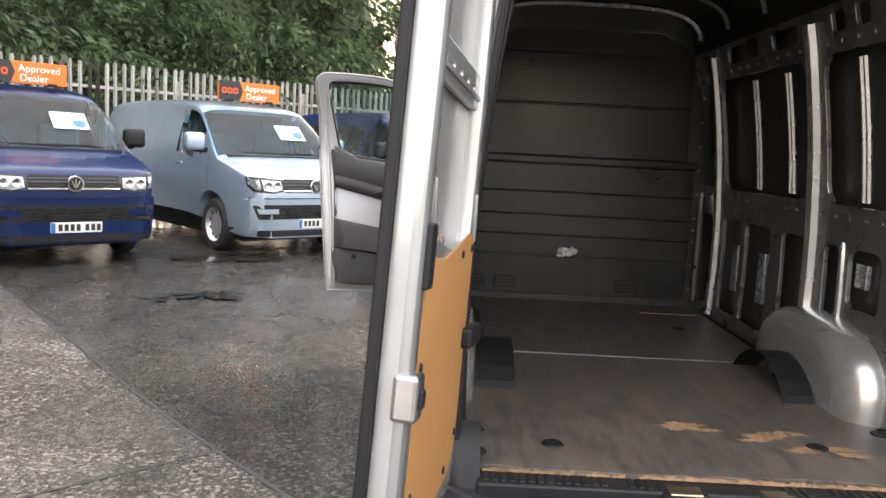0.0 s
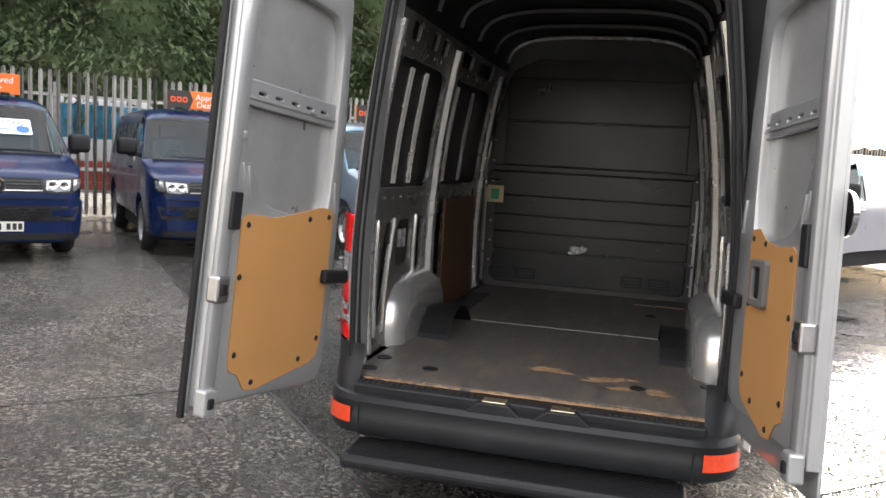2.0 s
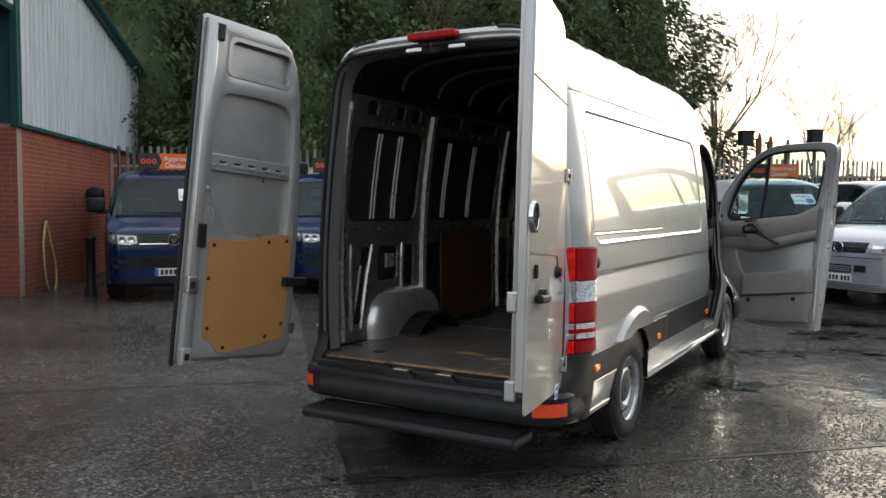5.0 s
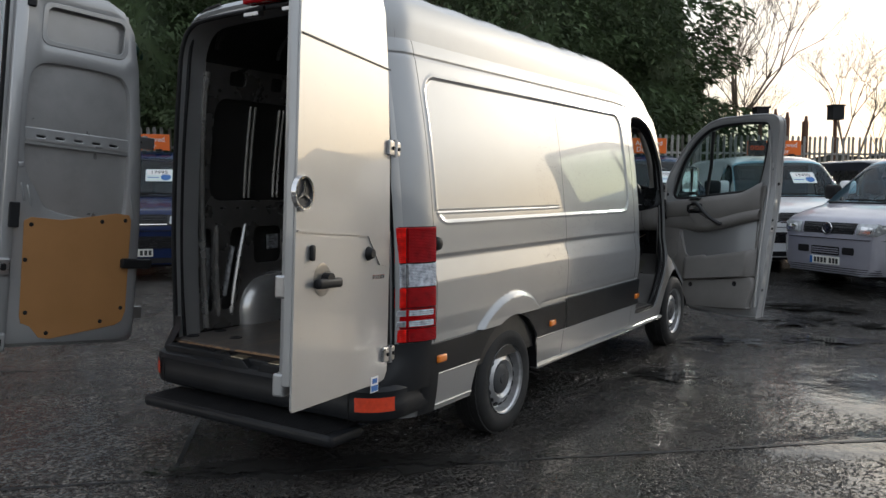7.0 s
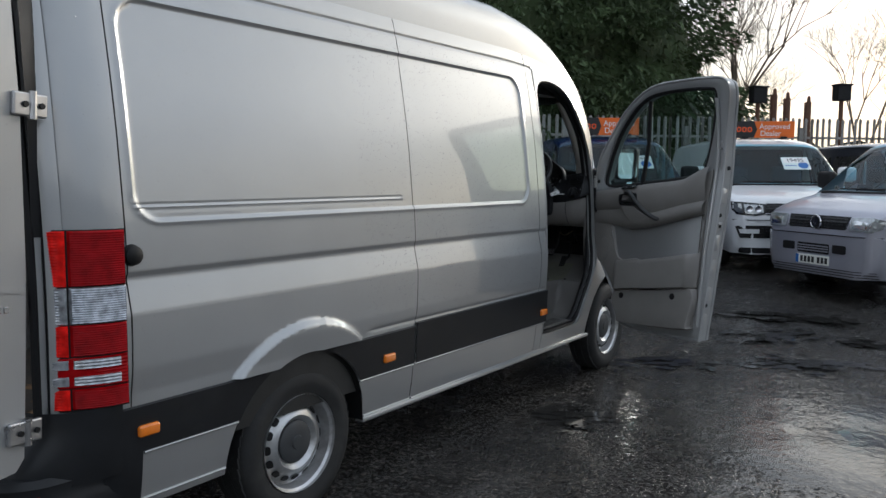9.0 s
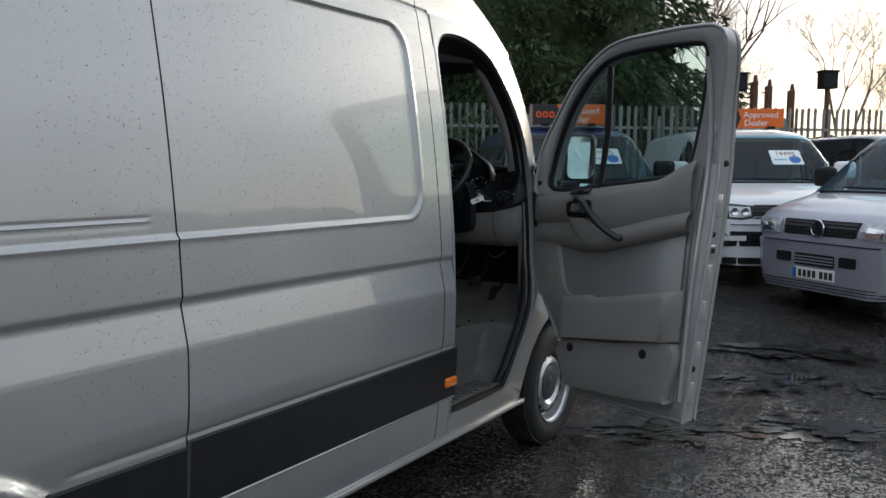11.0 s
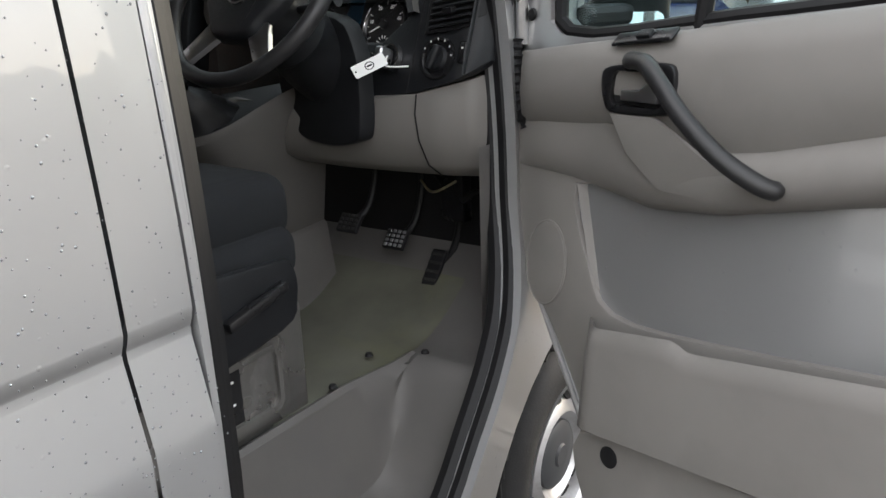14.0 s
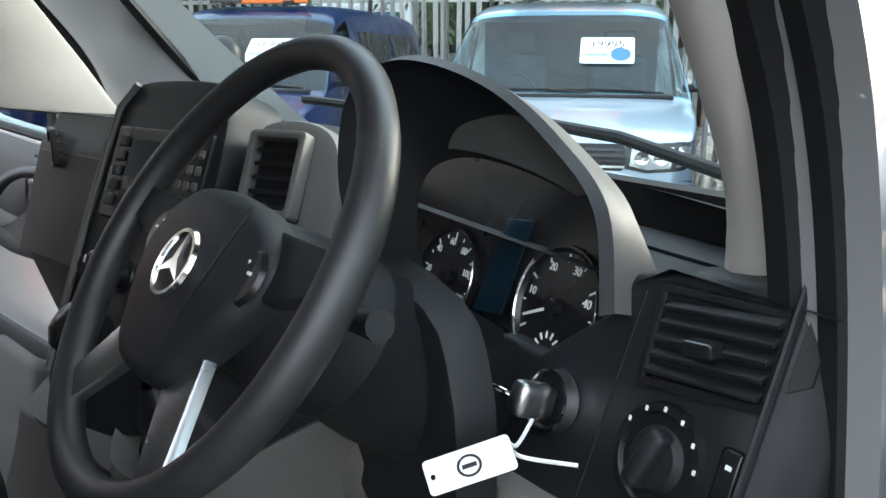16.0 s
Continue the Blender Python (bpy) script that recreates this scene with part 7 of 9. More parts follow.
# ---- cab floor, step and footwell
CABF = 0.68
part("cab_floor", box(-0.86, 0.60, 3.54, 5.0, 0.60, CABF, 0.01), GREYP, van)
part("cab_floor", box(0.60, 0.80, 4.56, 5.0, 0.58, CABF, 0.01), GREYP, van)
part("floor_mat", grid(lambda x, y: (x, y, CABF + 0.008 + 0.9 * max(0, y - 4.62) ** 1.6), steps(-0.04, 0.62, 0.04), steps(4.1, 4.94, 0.04)), MAT, van, "worn grey rubber floor mat", smooth=True)
part("toe_board", grid(lambda x, y: (x, y, CABF + 0.004 + 0.9 * max(0, y - 4.66) ** 1.4), steps(-0.1, 0.80, 0.05), steps(4.57, 5.0, 0.04)), GREYP, van, smooth=True)


def step_well(y, k):
    """The entry step: down from the cab floor's lip, across the tread and out to the sill."""
    prof = [(0.585, 0.690), (0.605, 0.700), (0.618, 0.690), (0.632, 0.62), (0.650, 0.52), (0.668, 0.455), (0.70, 0.435), (0.80, 0.435), (0.90, 0.44)]
    x, z = prof[k]
    e = ease(4.28, 4.56, y)
    if k >= 3:
        z = z + (0.700 - z) * e ** 2
    return (x + 0.03 * e * (k < 4), y, z)


part("entry_step", grid(step_well, steps(3.70, 4.58, 0.03), list(range(9))), GREYP, van, "grey moulded entry step", smooth=True)
bm = bmesh.new()
for k in range(9):
    box(0.73, 0.87, 3.76 + k * 0.055, 3.78 + k * 0.055, 0.434, 0.444, 0.004, 1, bm)
part("tread_ribs", bm, GREYP, van)
for x, y in ((0.555, 4.494), (0.67, 4.585), (0.59, 4.30)):
    part("floor_clip", moved(lathe([(0, 0.008), (0.008, 0.007), (0.012, 0)], 10), pose(x, y, 0.70)), RUBBER, van)
# nearside footwell: a riser and a sloping access cover with an embossed sign
def near_foot(x, q):
    """q 0 to 1 climbs the riser from the floor to the crease, 1 to 2 the sloping cover."""
    k = (x + 0.88) / 0.505
    y, z = 4.31 + 0.185 * k, 0.955 - 0.08 * k
    if q <= 1:
        return (x, y - 0.10 * (1 - q) ** 1.3, 0.675 + (z - 0.675) * q)
    return (x, y + 0.34 * (q - 1), z + 0.27 * (q - 1) + 0.05 * (q - 1) ** 2)


part("footwell_riser", grid(near_foot, steps(-0.87, -0.25, 0.04), steps(0, 0.985, 0.12)), GREYK, van, "dark grey moulded riser", smooth=True)
cover = part("access_cover", grid(near_foot, steps(-0.87, -0.25, 0.04), steps(1.01, 2.0, 0.1)), GREYK, van, "grey footwell cover with an embossed sign", smooth=True)
bm = bmesh.new()
for dx, dq, w, h in ((0, 0, 0.05, 0.006), (0, 0.16, 0.05, 0.006), (-0.012, 0.08, 0.006, 0.04), (0.014, 0.08, 0.006, 0.025)):
    p = Vector(near_foot(-0.57 + dx, 1.16 + dq))
    bm2 = moved(box(-w / 2, w / 2, -h / 2, h / 2, -0.002, 0.003), Matrix.Translation(p) @ pose(0, 0, 0, 39, 0, 20))
    me = bpy.data.meshes.new("tmp")
    bm2.to_mesh(me)
    bm.from_mesh(me)
    bpy.data.meshes.remove(me)
part("embossed_sign", bm, GREYL, cover)
part("firewall", box(-0.86, 0.78, 4.98, 5.02, 0.6, 1.56), RUBBER, van)
part("footwell_side", grid(lambda y, z: (0.80 - 0.05 * ease(4.7, 5.0, y), y, z), steps(4.66, 5.0, 0.05), steps(0.66, 1.2, 0.1)), GREYP, van, smooth=True)



CAB_FLOOR = Matrix.Translation((0.08, 3.69, 0.05)) @ Matrix.Diagonal((0.95, 0.88, 1, 1)) @ Matrix.Translation((0, -3.69, 0))
for ob in MADE[CAB_FIRST:]:
    if ob.parent == van:
        ob.matrix_basis = CAB_FLOOR
CAB_DASH = Matrix.Translation((-0.306, 0.260, 0.092)) @ pose(0, 0, 0, 0, 0, -6.55) @ Matrix.Scale(0.92, 4)


# ---------------------------------------------------------------- dashboard, wheel, pedals, seat
def dash_pt(x, z):
    """The dash face right of the wheel: leans back upwards, turns away at the door."""
    return 4.765 + 0.35 * (z - 1.5) + 0.9 * max(0, x - 0.70) ** 1.2


dash = thing("dashboard", "dark and grey moulded van dashboard", "dashboard", CAB_DASH)


def on_dash(outline, depth, holes=(), bevel=0.003, back=0.0):
    """A plate of x-z outline laid on the dash face, standing depth proud of it."""
    bm = plate(outline, holes, depth, bevel)
    bmesh.ops.subdivide_edges(bm, edges=[e for e in bm.edges if e.calc_length() > 0.06], cuts=2)
    bmesh.ops.triangulate(bm, faces=bm.faces)
    for v in bm.verts:
        x, z, d = v.co
        v.co = (x, dash_pt(x, z) - d + back, z)
    bmesh.ops.recalc_face_normals(bm, faces=bm.faces)
    return bm


part("switch_panel", on_dash([(0.355, 1.36), (0.54, 1.385), (0.70, 1.43), (0.79, 1.46), (0.79, 1.66), (0.70, 1.645), (0.56, 1.625), (0.50, 1.61), (0.485, 1.57), (0.40, 1.50), (0.33, 1.50), (0.26, 1.47), (0.30, 1.36)], 0.05, bevel=0.006, back=0.05), DASH, dash, "black switch panel", smooth=True, angle=35)
part("panel_ridge", tube([(0.702, dash_pt(0.702, z) - 0.006, z) for z in (1.435, 1.50, 1.57, 1.63, 1.645)], 0.007, 8), DASH, dash, smooth=True)
part("panel_seam", tube([(0.515 + 0.03 * (z - 1.4), dash_pt(0.52, z) + 0.001, z) for z in (1.385, 1.45, 1.52, 1.60)], 0.002, 6), RUBBER, dash)
# side vent
VX0, VX1, VZ0, VZ1 = 0.556, 0.684, 1.530, 1.612
vt = part("side_vent", on_dash([(VX0 - 0.008, VZ0 - 0.010), (VX1 + 0.010, VZ0 + 0.012), (VX1 + 0.004, VZ1 + 0.012), (VX0 - 0.012, VZ1 + 0.002)], 0.008, [[(VX0, VZ0), (VX1, VZ0 + 0.02), (VX1 - 0.004, VZ1 + 0.004), (VX0 - 0.003, VZ1 - 0.006)]], 0.002), DASH2, dash, "black louvred side vent")
part("vent_throat", on_dash([(VX0, VZ0), (VX1, VZ0 + 0.02), (VX1 - 0.004, VZ1 + 0.004), (VX0 - 0.003, VZ1 - 0.006)], 0.001, bevel=0), RUBBER, vt)
for k in range(5):
    z = VZ0 + 0.010 + k * 0.0145
    part("louvre", moved(box(-0.064, 0.064, -0.010, 0.004, -0.0025, 0.0025, 0.001, 1), pose((VX0 + VX1) / 2 - 0.001, dash_pt(0.62, z) - 0.002, z + 0.008, 18, -8, 0)), DASH, vt)
part("vent_thumb", moved(box(-0.016, 0.016, -0.02, 0.0, -0.007, 0.007, 0.003), pose(0.62, dash_pt(0.62, 1.57) - 0.006, 1.577, 0, -8, 0)), DASH2, vt)
part("door_vent", on_dash([(0.716, 1.56), (0.745, 1.565), (0.745, 1.625), (0.716, 1.625)], 0.003, bevel=0.001), RUBBER, dash)


def dial(x, z, r, parent, name, lift=0.0):
    m = Matrix.Translation((x, dash_pt(x, z) + lift, z)) @ pose(0, 0, 0, 90 - 19, 0, 0)
    return m


kn = part("light_switch", moved(lathe([(0.0, 0.004), (0.040, 0.004), (0.043, 0.008), (0.050, 0.008), (0.053, 0.0)], 32), dial(0.598, 1.467, 0.05, dash, "")), DASH2, dash, "round light switch", smooth=True)
part("switch_grip", moved(box(-0.010, 0.010, -0.030, 0.030, 0.004, 0.028, 0.007, 3), dial(0.598, 1.467, 0, dash, "") @ pose(0, 0, 0, 0, 0, -18)), DASH, kn, smooth=True)
part("switch_boss", moved(lathe([(0, 0.012), (0.026, 0.012), (0.031, 0.004)], 24), dial(0.598, 1.467, 0, dash, "")), DASH, kn, smooth=True)
bm = bmesh.new()
for k in range(6):
    a = math.radians(150 - k * 28)
    merge(bm, box(-0.0015, 0.0015, -0.0022, 0.0022, 0.008, 0.0088), dial(0.598, 1.467, 0, dash, "") @ pose(0.046 * math.cos(a), 0.046 * math.sin(a), 0))
part("switch_marks", bm, WHITE, kn)
sw = part("level_switch", moved(box(-0.012, 0.012, -0.026, 0.026, -0.002, 0.006, 0.006, 3), dial(0.672, 1.482, 0, dash, "")), DASH2, dash, smooth=True)
part("switch_icon", moved(box(-0.003, 0.003, 0.008, 0.012, 0.006, 0.0068), dial(0.672, 1.482, 0, dash, "")), WHITE, sw)
# ignition
ig = part("ignition_barrel", moved(lathe([(0.0, 0.012), (0.026, 0.012), (0.029, 0.016), (0.033, 0.014), (0.036, 0.0)], 28), dial(0.448, 1.463, 0, dash, "")), DASH2, dash, "ignition switch with bright ring", smooth=True)
part("barrel_ring", moved(lathe([(0.029, 0.014), (0.031, 0.018), (0.034, 0.017), (0.036, 0.002)], 28), dial(0.448, 1.463, 0, dash, "")), CHROME, ig, smooth=True)
# key with its tag
kx = dial(0.432, 1.463, 0, dash, "")
key = thing("ignition_key", "car key with a white paper tag in the ignition", "key", CAB_DASH)
part("key_head", moved(box(-0.013, 0.013, -0.019, 0.019, 0.012, 0.062, 0.009, 3), kx @ pose(0.02, 0, 0)), SATIN, key, smooth=True)
part("key_ring", moved(tube([(0.018 * math.cos(a), 0.018 * math.sin(a), 0) for a in [k * math.pi / 8 for k in range(16)]], 0.0016, 6, True), kx @ pose(-0.016, -0.006, 0.045, 70, 20, 0)), CHROME, key, smooth=True)
KT = Matrix.Translation((0.513, 4.605, 1.460)) @ look((0, 0, 0), (-0.62, 0.56, -0.42)).to_3x3().to_4x4() @ pose(0, 0, 0, 0, 0, 24)      # local x along the tag, z to the driver
tg = part("key_tag", moved(plate(rrect(-0.042, 0.042, -0.016, 0.016, 0.004), [rrect(-0.038, -0.033, -0.0025, 0.0025, 0.002, 2)], 0.002), KT), WHITE, key, "white paper tag")
part("tag_mark", moved(plate([(0.012 * math.cos(a), 0.010 * math.sin(a)) for a in [k * math.pi / 8 for k in range(16)]], [[(0.0095 * math.cos(a), 0.0078 * math.sin(a)) for a in [k * math.pi / 8 for k in range(16)]]], 0.0006), KT @ pose(0, 0, 0.002)), DASH, tg)
part("tag_bar", moved(box(-0.007, 0.007, -0.002, 0.002, 0.002, 0.0028), KT), DASH, tg)
part("tag_string", tube(spline([(0.49, 4.69, 1.475), (0.515, 4.655, 1.468), (0.522, 4.64, 1.478), (0.515, 4.66, 1.455), (0.55, 4.70, 1.452)], 5), 0.0022, 6), WHITE, key, smooth=True)

# instrument cluster under its hood
cl = part("cluster_face", on_dash([(0.02, 1.46), (0.30, 1.47), (0.47, 1.55), (0.44, 1.66), (0.30, 1.72), (0.05, 1.74), (-0.10, 1.70), (-0.12, 1.52)], 0.006, bevel=0.001, back=0.025), DASH2, dash, "instrument cluster")


def gauge(x, z, r, needle, marks):
    m = Matrix.Translation((x, dash_pt(x, z) + 0.018, z)) @ pose(0, 0, 0, 90 - 19, 0, 0)
    g = part("gauge", moved(lathe([(0.0, 0.001), (r * 0.93, 0.001), (r, 0.006), (r * 1.04, 0.006), (r * 1.06, 0.0)], 40), m), DASH2, cl, smooth=True)
    arc = [(r * math.cos(a), r * math.sin(a), 0.008) for a in [radians(230 - k * 8) for k in range(12)]]
    part("gauge_rim", moved(tube(arc, 0.0022, 6), m), CHROME, g, smooth=True)
    arc = [(r * math.cos(a), r * math.sin(a), 0.008) for a in [radians(30 - k * 8) for k in range(9)]]
    part("gauge_rim", moved(tube(arc, 0.0016, 6), m), CHROME, g, smooth=True)
    bm = bmesh.new()
    for k in range(marks):
        a = radians(215 - k * 245 / (marks - 1))
        ln = 0.010 if k % 2 == 0 else 0.005
        merge(bm, box(-ln / 2, ln / 2, -0.0011, 0.0011, 0.002, 0.003), m @ Matrix.Rotation(a, 4, "Z") @ pose(r * 0.84, 0, 0))
    tagged(part("gauge_print", bm, WHITE, g), kind="stuff")
    part("needle", moved(box(-0.004, r * 0.72, -0.0018, 0.0018, 0.008, 0.0105, 0.0008, 1), m @ Matrix.Rotation(radians(needle), 4, "Z")), WHITE, g)
    part("needle_hub", moved(lathe([(0, 0.013), (0.010, 0.012), (0.012, 0.004)], 16), m), DASH2, g, smooth=True)
    return g, m


g1, m1 = gauge(0.145, 1.520, 0.070, 205, 13)
for k, tx in enumerate(("20", "40", "60", "80", "100", "120")):
    a = radians(178 - k * 40)
    words(tx, 0.014, WHITE, g1, m1 @ pose(0.05 * math.cos(a), 0.05 * math.sin(a), 0.003), "numeral")
g2, m2 = gauge(0.385, 1.542, 0.070, 205, 9)
for k, tx in enumerate(("10", "20", "30", "40")):
    a = radians(170 - k * 50)
    words(tx, 0.014, WHITE, g2, m2 @ pose(0.05 * math.cos(a), 0.05 * math.sin(a), 0.003), "numeral")
g3 = part("fuel_gauge", moved(lathe([(0.0, 0.003), (0.024, 0.003), (0.026, 0.005)], 24), m2 @ pose(0.006, -0.050, 0)), DASH, g2, smooth=True)
bm = bmesh.new()
for k in range(6):
    a = radians(20 + k * 28)
    merge(bm, box(-0.004, 0.004, -0.0012, 0.0012, 0.005, 0.006), m2 @ pose(0.006, -0.05, 0) @ Matrix.Rotation(a, 4, "Z") @ pose(0.019, 0, 0))
tagged(part("fuel_print", bm, WHITE, g3), kind="stuff")
SCREEN = mat("dark_blue_display", (0.006, 0.018, 0.030), 0.15, 0, 0.1, 3)
part("display", on_dash([(0.232, 1.50), (0.292, 1.51), (0.300, 1.625), (0.250, 1.62)], 0.004, bevel=0.001, back=0.016), SCREEN, cl)

LIP = spline([(0.505, 4.755, 1.575), (0.460, 4.780, 1.668), (0.391, 4.775, 1.728), (0.330, 4.739, 1.783), (0.255, 4.695, 1.813), (0.19, 4.666, 1.808), (0.145, 4.645, 1.765), (0.125, 4.64, 1.67), (0.12, 4.66, 1.56)], 6)


HOODG = mat("charcoal_grey_plastic", (0.085, 0.083, 0.08), 0.5, 0, 0.06, 5, 0.02, 900)


def hood(i, k):
    """The cowl over the instruments: lip, outer crown falling back to the dash top, and the throat inside."""
    x, y, z = LIP[i]
    t = i / (len(LIP) - 1)
    back = [(0.012, 0.085, -0.11), (0.012, 0.05, -0.015), (0.008, 0.015, 0.005), (0.0, 0.0, 0.0), (-0.006, 0.012, -0.006), (-0.025, 0.055, -0.035), (-0.03, 0.10, -0.12)][k]
    ox = (x - 0.29) / 0.2
    return (x + back[0] * ox * (0.6 if k < 3 else 1.0), y + back[1], z + back[2] * (0.4 + 0.6 * math.sin(math.pi * min(1, max(0, t)))) if k != 3 else z)


n_lip = len(LIP)
part("instrument_hood", grid(lambda i, k: hood(int(i), int(k)), list(range(n_lip)), [2, 3, 4, 5, 6]), DASH, dash, "dark hood over the instruments", smooth=True, angle=60)
part("hood_crown", grid(lambda i, k: hood(int(i), int(k)), list(range(n_lip)), [0, 1, 2]), HOODG, dash, "grey crown of the instrument hood", smooth=True, angle=60)

# dash top and body
part("dash_top", grid(lambda x, t: (x, 4.80 + 0.30 * t - (0.0 if x > -0.1 else 0.16 * ease(-0.1, -0.3, x) * (1 - t)), (1.628 - 0.035 * t) if x > 0.5 else (1.60 - 0.01 * t + 0.03 * ease(0.0, -0.2, x))), steps(-0.80, 0.80, 0.05), [0, 0.2, 0.5, 0.8, 1.0]), DASH, dash, smooth=True)
part("dash_back", box(-0.74, 0.72, 4.93, 5.0, 1.15, 1.60), DASH, dash)
part("light_cap", on_dash([(0.60, 1.640), (0.775, 1.665), (0.76, 1.678), (0.62, 1.668)], 0.02, bevel=0.004, back=0.09), GREYL, dash)


def knee(x, k):
    """Grey bolster under the dash: bellied face, tucked under at the bottom."""
    prof = [(0.030, 1.0), (0.0, 0.97), (-0.012, 0.75), (-0.006, 0.45), (0.02, 0.15), (0.06, 0.0), (0.12, -0.02)]
    d, h = prof[k]
    top = lerp_table([(-0.02, 1.36), (0.10, 1.36), (0.30, 1.36), (0.54, 1.388), (0.70, 1.432), (0.80, 1.46)])(x)
    low = lerp_table([(-0.02, 1.32), (0.02, 1.26), (0.08, 1.205), (0.16, 1.185), (0.30, 1.175), (0.60, 1.170), (0.80, 1.17)])(x)
    y = lerp_table([(-0.02, 4.58), (0.10, 4.60), (0.30, 4.66), (0.45, 4.70), (0.60, 4.745), (0.68, 4.79), (0.74, 4.85), (0.80, 4.93)])(x)
    return (x, y + d, low + (top - low) * h)


part("knee_bolster", grid(lambda x, k: knee(x, int(k)), steps(-0.02, 0.80, 0.02), list(range(7))), GREYL, dash, "pale grey lower dash", smooth=True, angle=50)
part("bolster_seam", tube([(0.545 + 0.02 * k * k * 0.05, knee(0.545, k)[1] - 0.001, knee(0.545, k)[2]) for k in range(1, 6)], 0.002, 6), RUBBER, dash)
# steering column shroud
part("column_surround", moved(plate(spline([(0.15, 1.36), (0.18, 1.29), (0.24, 1.258), (0.33, 1.25), (0.42, 1.265), (0.448, 1.30), (0.452, 1.42), (0.44, 1.50), (0.38, 1.57), (0.15, 1.57)], 3, True), (), 0.05, 0.012), Matrix.Translation((0, 4.675, 0)) @ BACK), DASH, dash, smooth=True, angle=35)
WHEEL_C, WHEEL_T = Vector((0.327, 4.424, 1.637)), 35.0
WM = Matrix.Translation(WHEEL_C) @ pose(0, 0, 0, 0, 0, 8) @ pose(0, 0, 0, 90 - WHEEL_T, 0, 0)       # local z towards the driver, y up the wheel
part("column_shroud", moved(lathe([(0.0, 0.0), (0.075, 0.0), (0.085, -0.05), (0.082, -0.06), (0.092, -0.12), (0.088, -0.13), (0.098, -0.20), (0.10, -0.32)], 24), WM @ pose(0, -0.01, -0.05)), DASH, dash, "ribbed steering column shroud", smooth=True, angle=30)
part("stalk", moved(tube([(0.05, 0, -0.09), (0.15, 0.01, -0.08), (0.20, 0.015, -0.07)], [0.010, 0.010, 0.014], 10), WM), DASH, dash, smooth=True)
sw = thing("steering_wheel", "black three-spoke steering wheel with satin spokes and badge", "steering wheel", CAB_DASH)
R = 0.228
part("rim", moved(tube([(R * math.cos(a), R * math.sin(a), 0) for a in [k * 2 * math.pi / 64 for k in range(64)]], [0.0175 + 0.0022 * max(0, math.cos(2 * a)) for a in [k * 2 * math.pi / 64 for k in range(64)]], 16, True), WM), LEATHER, sw, "worn black wheel rim", smooth=True)
pad = plate(spline([(-0.125, 0.045), (-0.06, 0.085), (0.06, 0.085), (0.125, 0.045), (0.12, -0.01), (0.085, -0.06), (0.05, -0.10), (-0.05, -0.10), (-0.085, -0.06), (-0.12, -0.01)], 5, True), (), 0.045, 0.016)
for v in pad.verts:
    v.co.z -= 0.9 * (v.co.x ** 2 + v.co.y ** 2) if v.co.z > 0.02 else 0.0
part("airbag_pad", moved(pad, WM @ pose(0, -0.022, -0.022)), DASH, sw, "black centre pad", smooth=True, angle=45)
for a, mm in ((90 + 83, DASH), (90 - 83, DASH)):
    part("spoke", moved(plate([(0.09, -0.032), (0.215, -0.018), (0.215, 0.022), (0.09, 0.040)], (), 0.018, 0.005), WM @ Matrix.Rotation(radians(a), 4, "Z") @ pose(0, 0, -0.035) @ pose(0, 0, 0, 0, -6, 0)), mm, sw, smooth=True, angle=45)
for a in (-90 - 34, -90 + 34):
    part("spoke", moved(plate([(0.085, -0.034), (0.215, -0.022), (0.215, 0.022), (0.085, 0.034)], (), 0.014, 0.006), WM @ Matrix.Rotation(radians(a), 4, "Z") @ pose(0, 0, -0.03) @ pose(0, 0, 0, 0, -6, 0)), SATIN, sw, "satin silver spoke", smooth=True, angle=45)
bd = part("badge_ring", moved(lathe([(0.029, 0.0), (0.030, 0.004), (0.034, 0.004), (0.036, 0.0)], 36), WM @ pose(0, -0.018, 0.022)), CHROME, sw, "round chrome badge", smooth=True)
bm = bmesh.new()
for k in range(3):
    merge(bm, plate([(-0.0065, 0.0), (0.0065, 0.0), (0.0, 0.031)], (), 0.003), WM @ pose(0, -0.018, 0.022) @ Matrix.Rotation(2 * math.pi * k / 3, 4, "Z"))
part("badge_bars", bm, CHROME, bd)
for sx in (-1, 1):
    sp = part("button_pod", moved(lathe([(0.0, 0.004), (0.024, 0.004), (0.028, 0.0)], 24), WM @ pose(sx * 0.105, 0.0, 0.006)), DASH2, sw, smooth=True)
    bm = bmesh.new()
    for dx, dy in ((-0.010, 0.004), (0.010, 0.004), (0.0, 0.013), (0.0, -0.012)):
        merge(bm, box(-0.003, 0.003, -0.0015, 0.0015, 0.0, 0.0012), WM @ pose(sx * 0.105 + dx, dy, 0.0105))
    part("button_marks", bm, WHITE, sp)
part("pad_line", moved(tube([(0.075, 0.056, 0.018), (0.06, -0.022, 0.020), (0.035, -0.107, 0.014)], 0.0012, 6), WM), RUBBER, sw)

# centre stack: faces the driver at a slant
ST = Matrix.Translation((-0.15, 4.465, 1.585)) @ pose(0, 0, 0, 0, 0, 22) @ pose(0, 0, 0, 68, 0, 0)     # local x right, y up the face, z out
st = part("console_face", moved(plate(spline([(-0.19, -0.30), (-0.195, 0.0), (-0.185, 0.16), (-0.15, 0.205), (0.0, 0.215), (0.07, 0.205), (0.10, 0.16), (0.11, 0.0), (0.09, -0.30)], 4, True), (), 0.10, 0.012), ST @ pose(0, 0, -0.10)), DASH, dash, "dark centre console stack", smooth=True, angle=35)
part("stack_trim", moved(tube([(-0.185, -0.28, 0.004), (-0.192, 0.0, 0.004), (-0.18, 0.16, 0.004), (-0.145, 0.20, 0.004)], 0.006, 8), ST), GREYP, st, smooth=True)
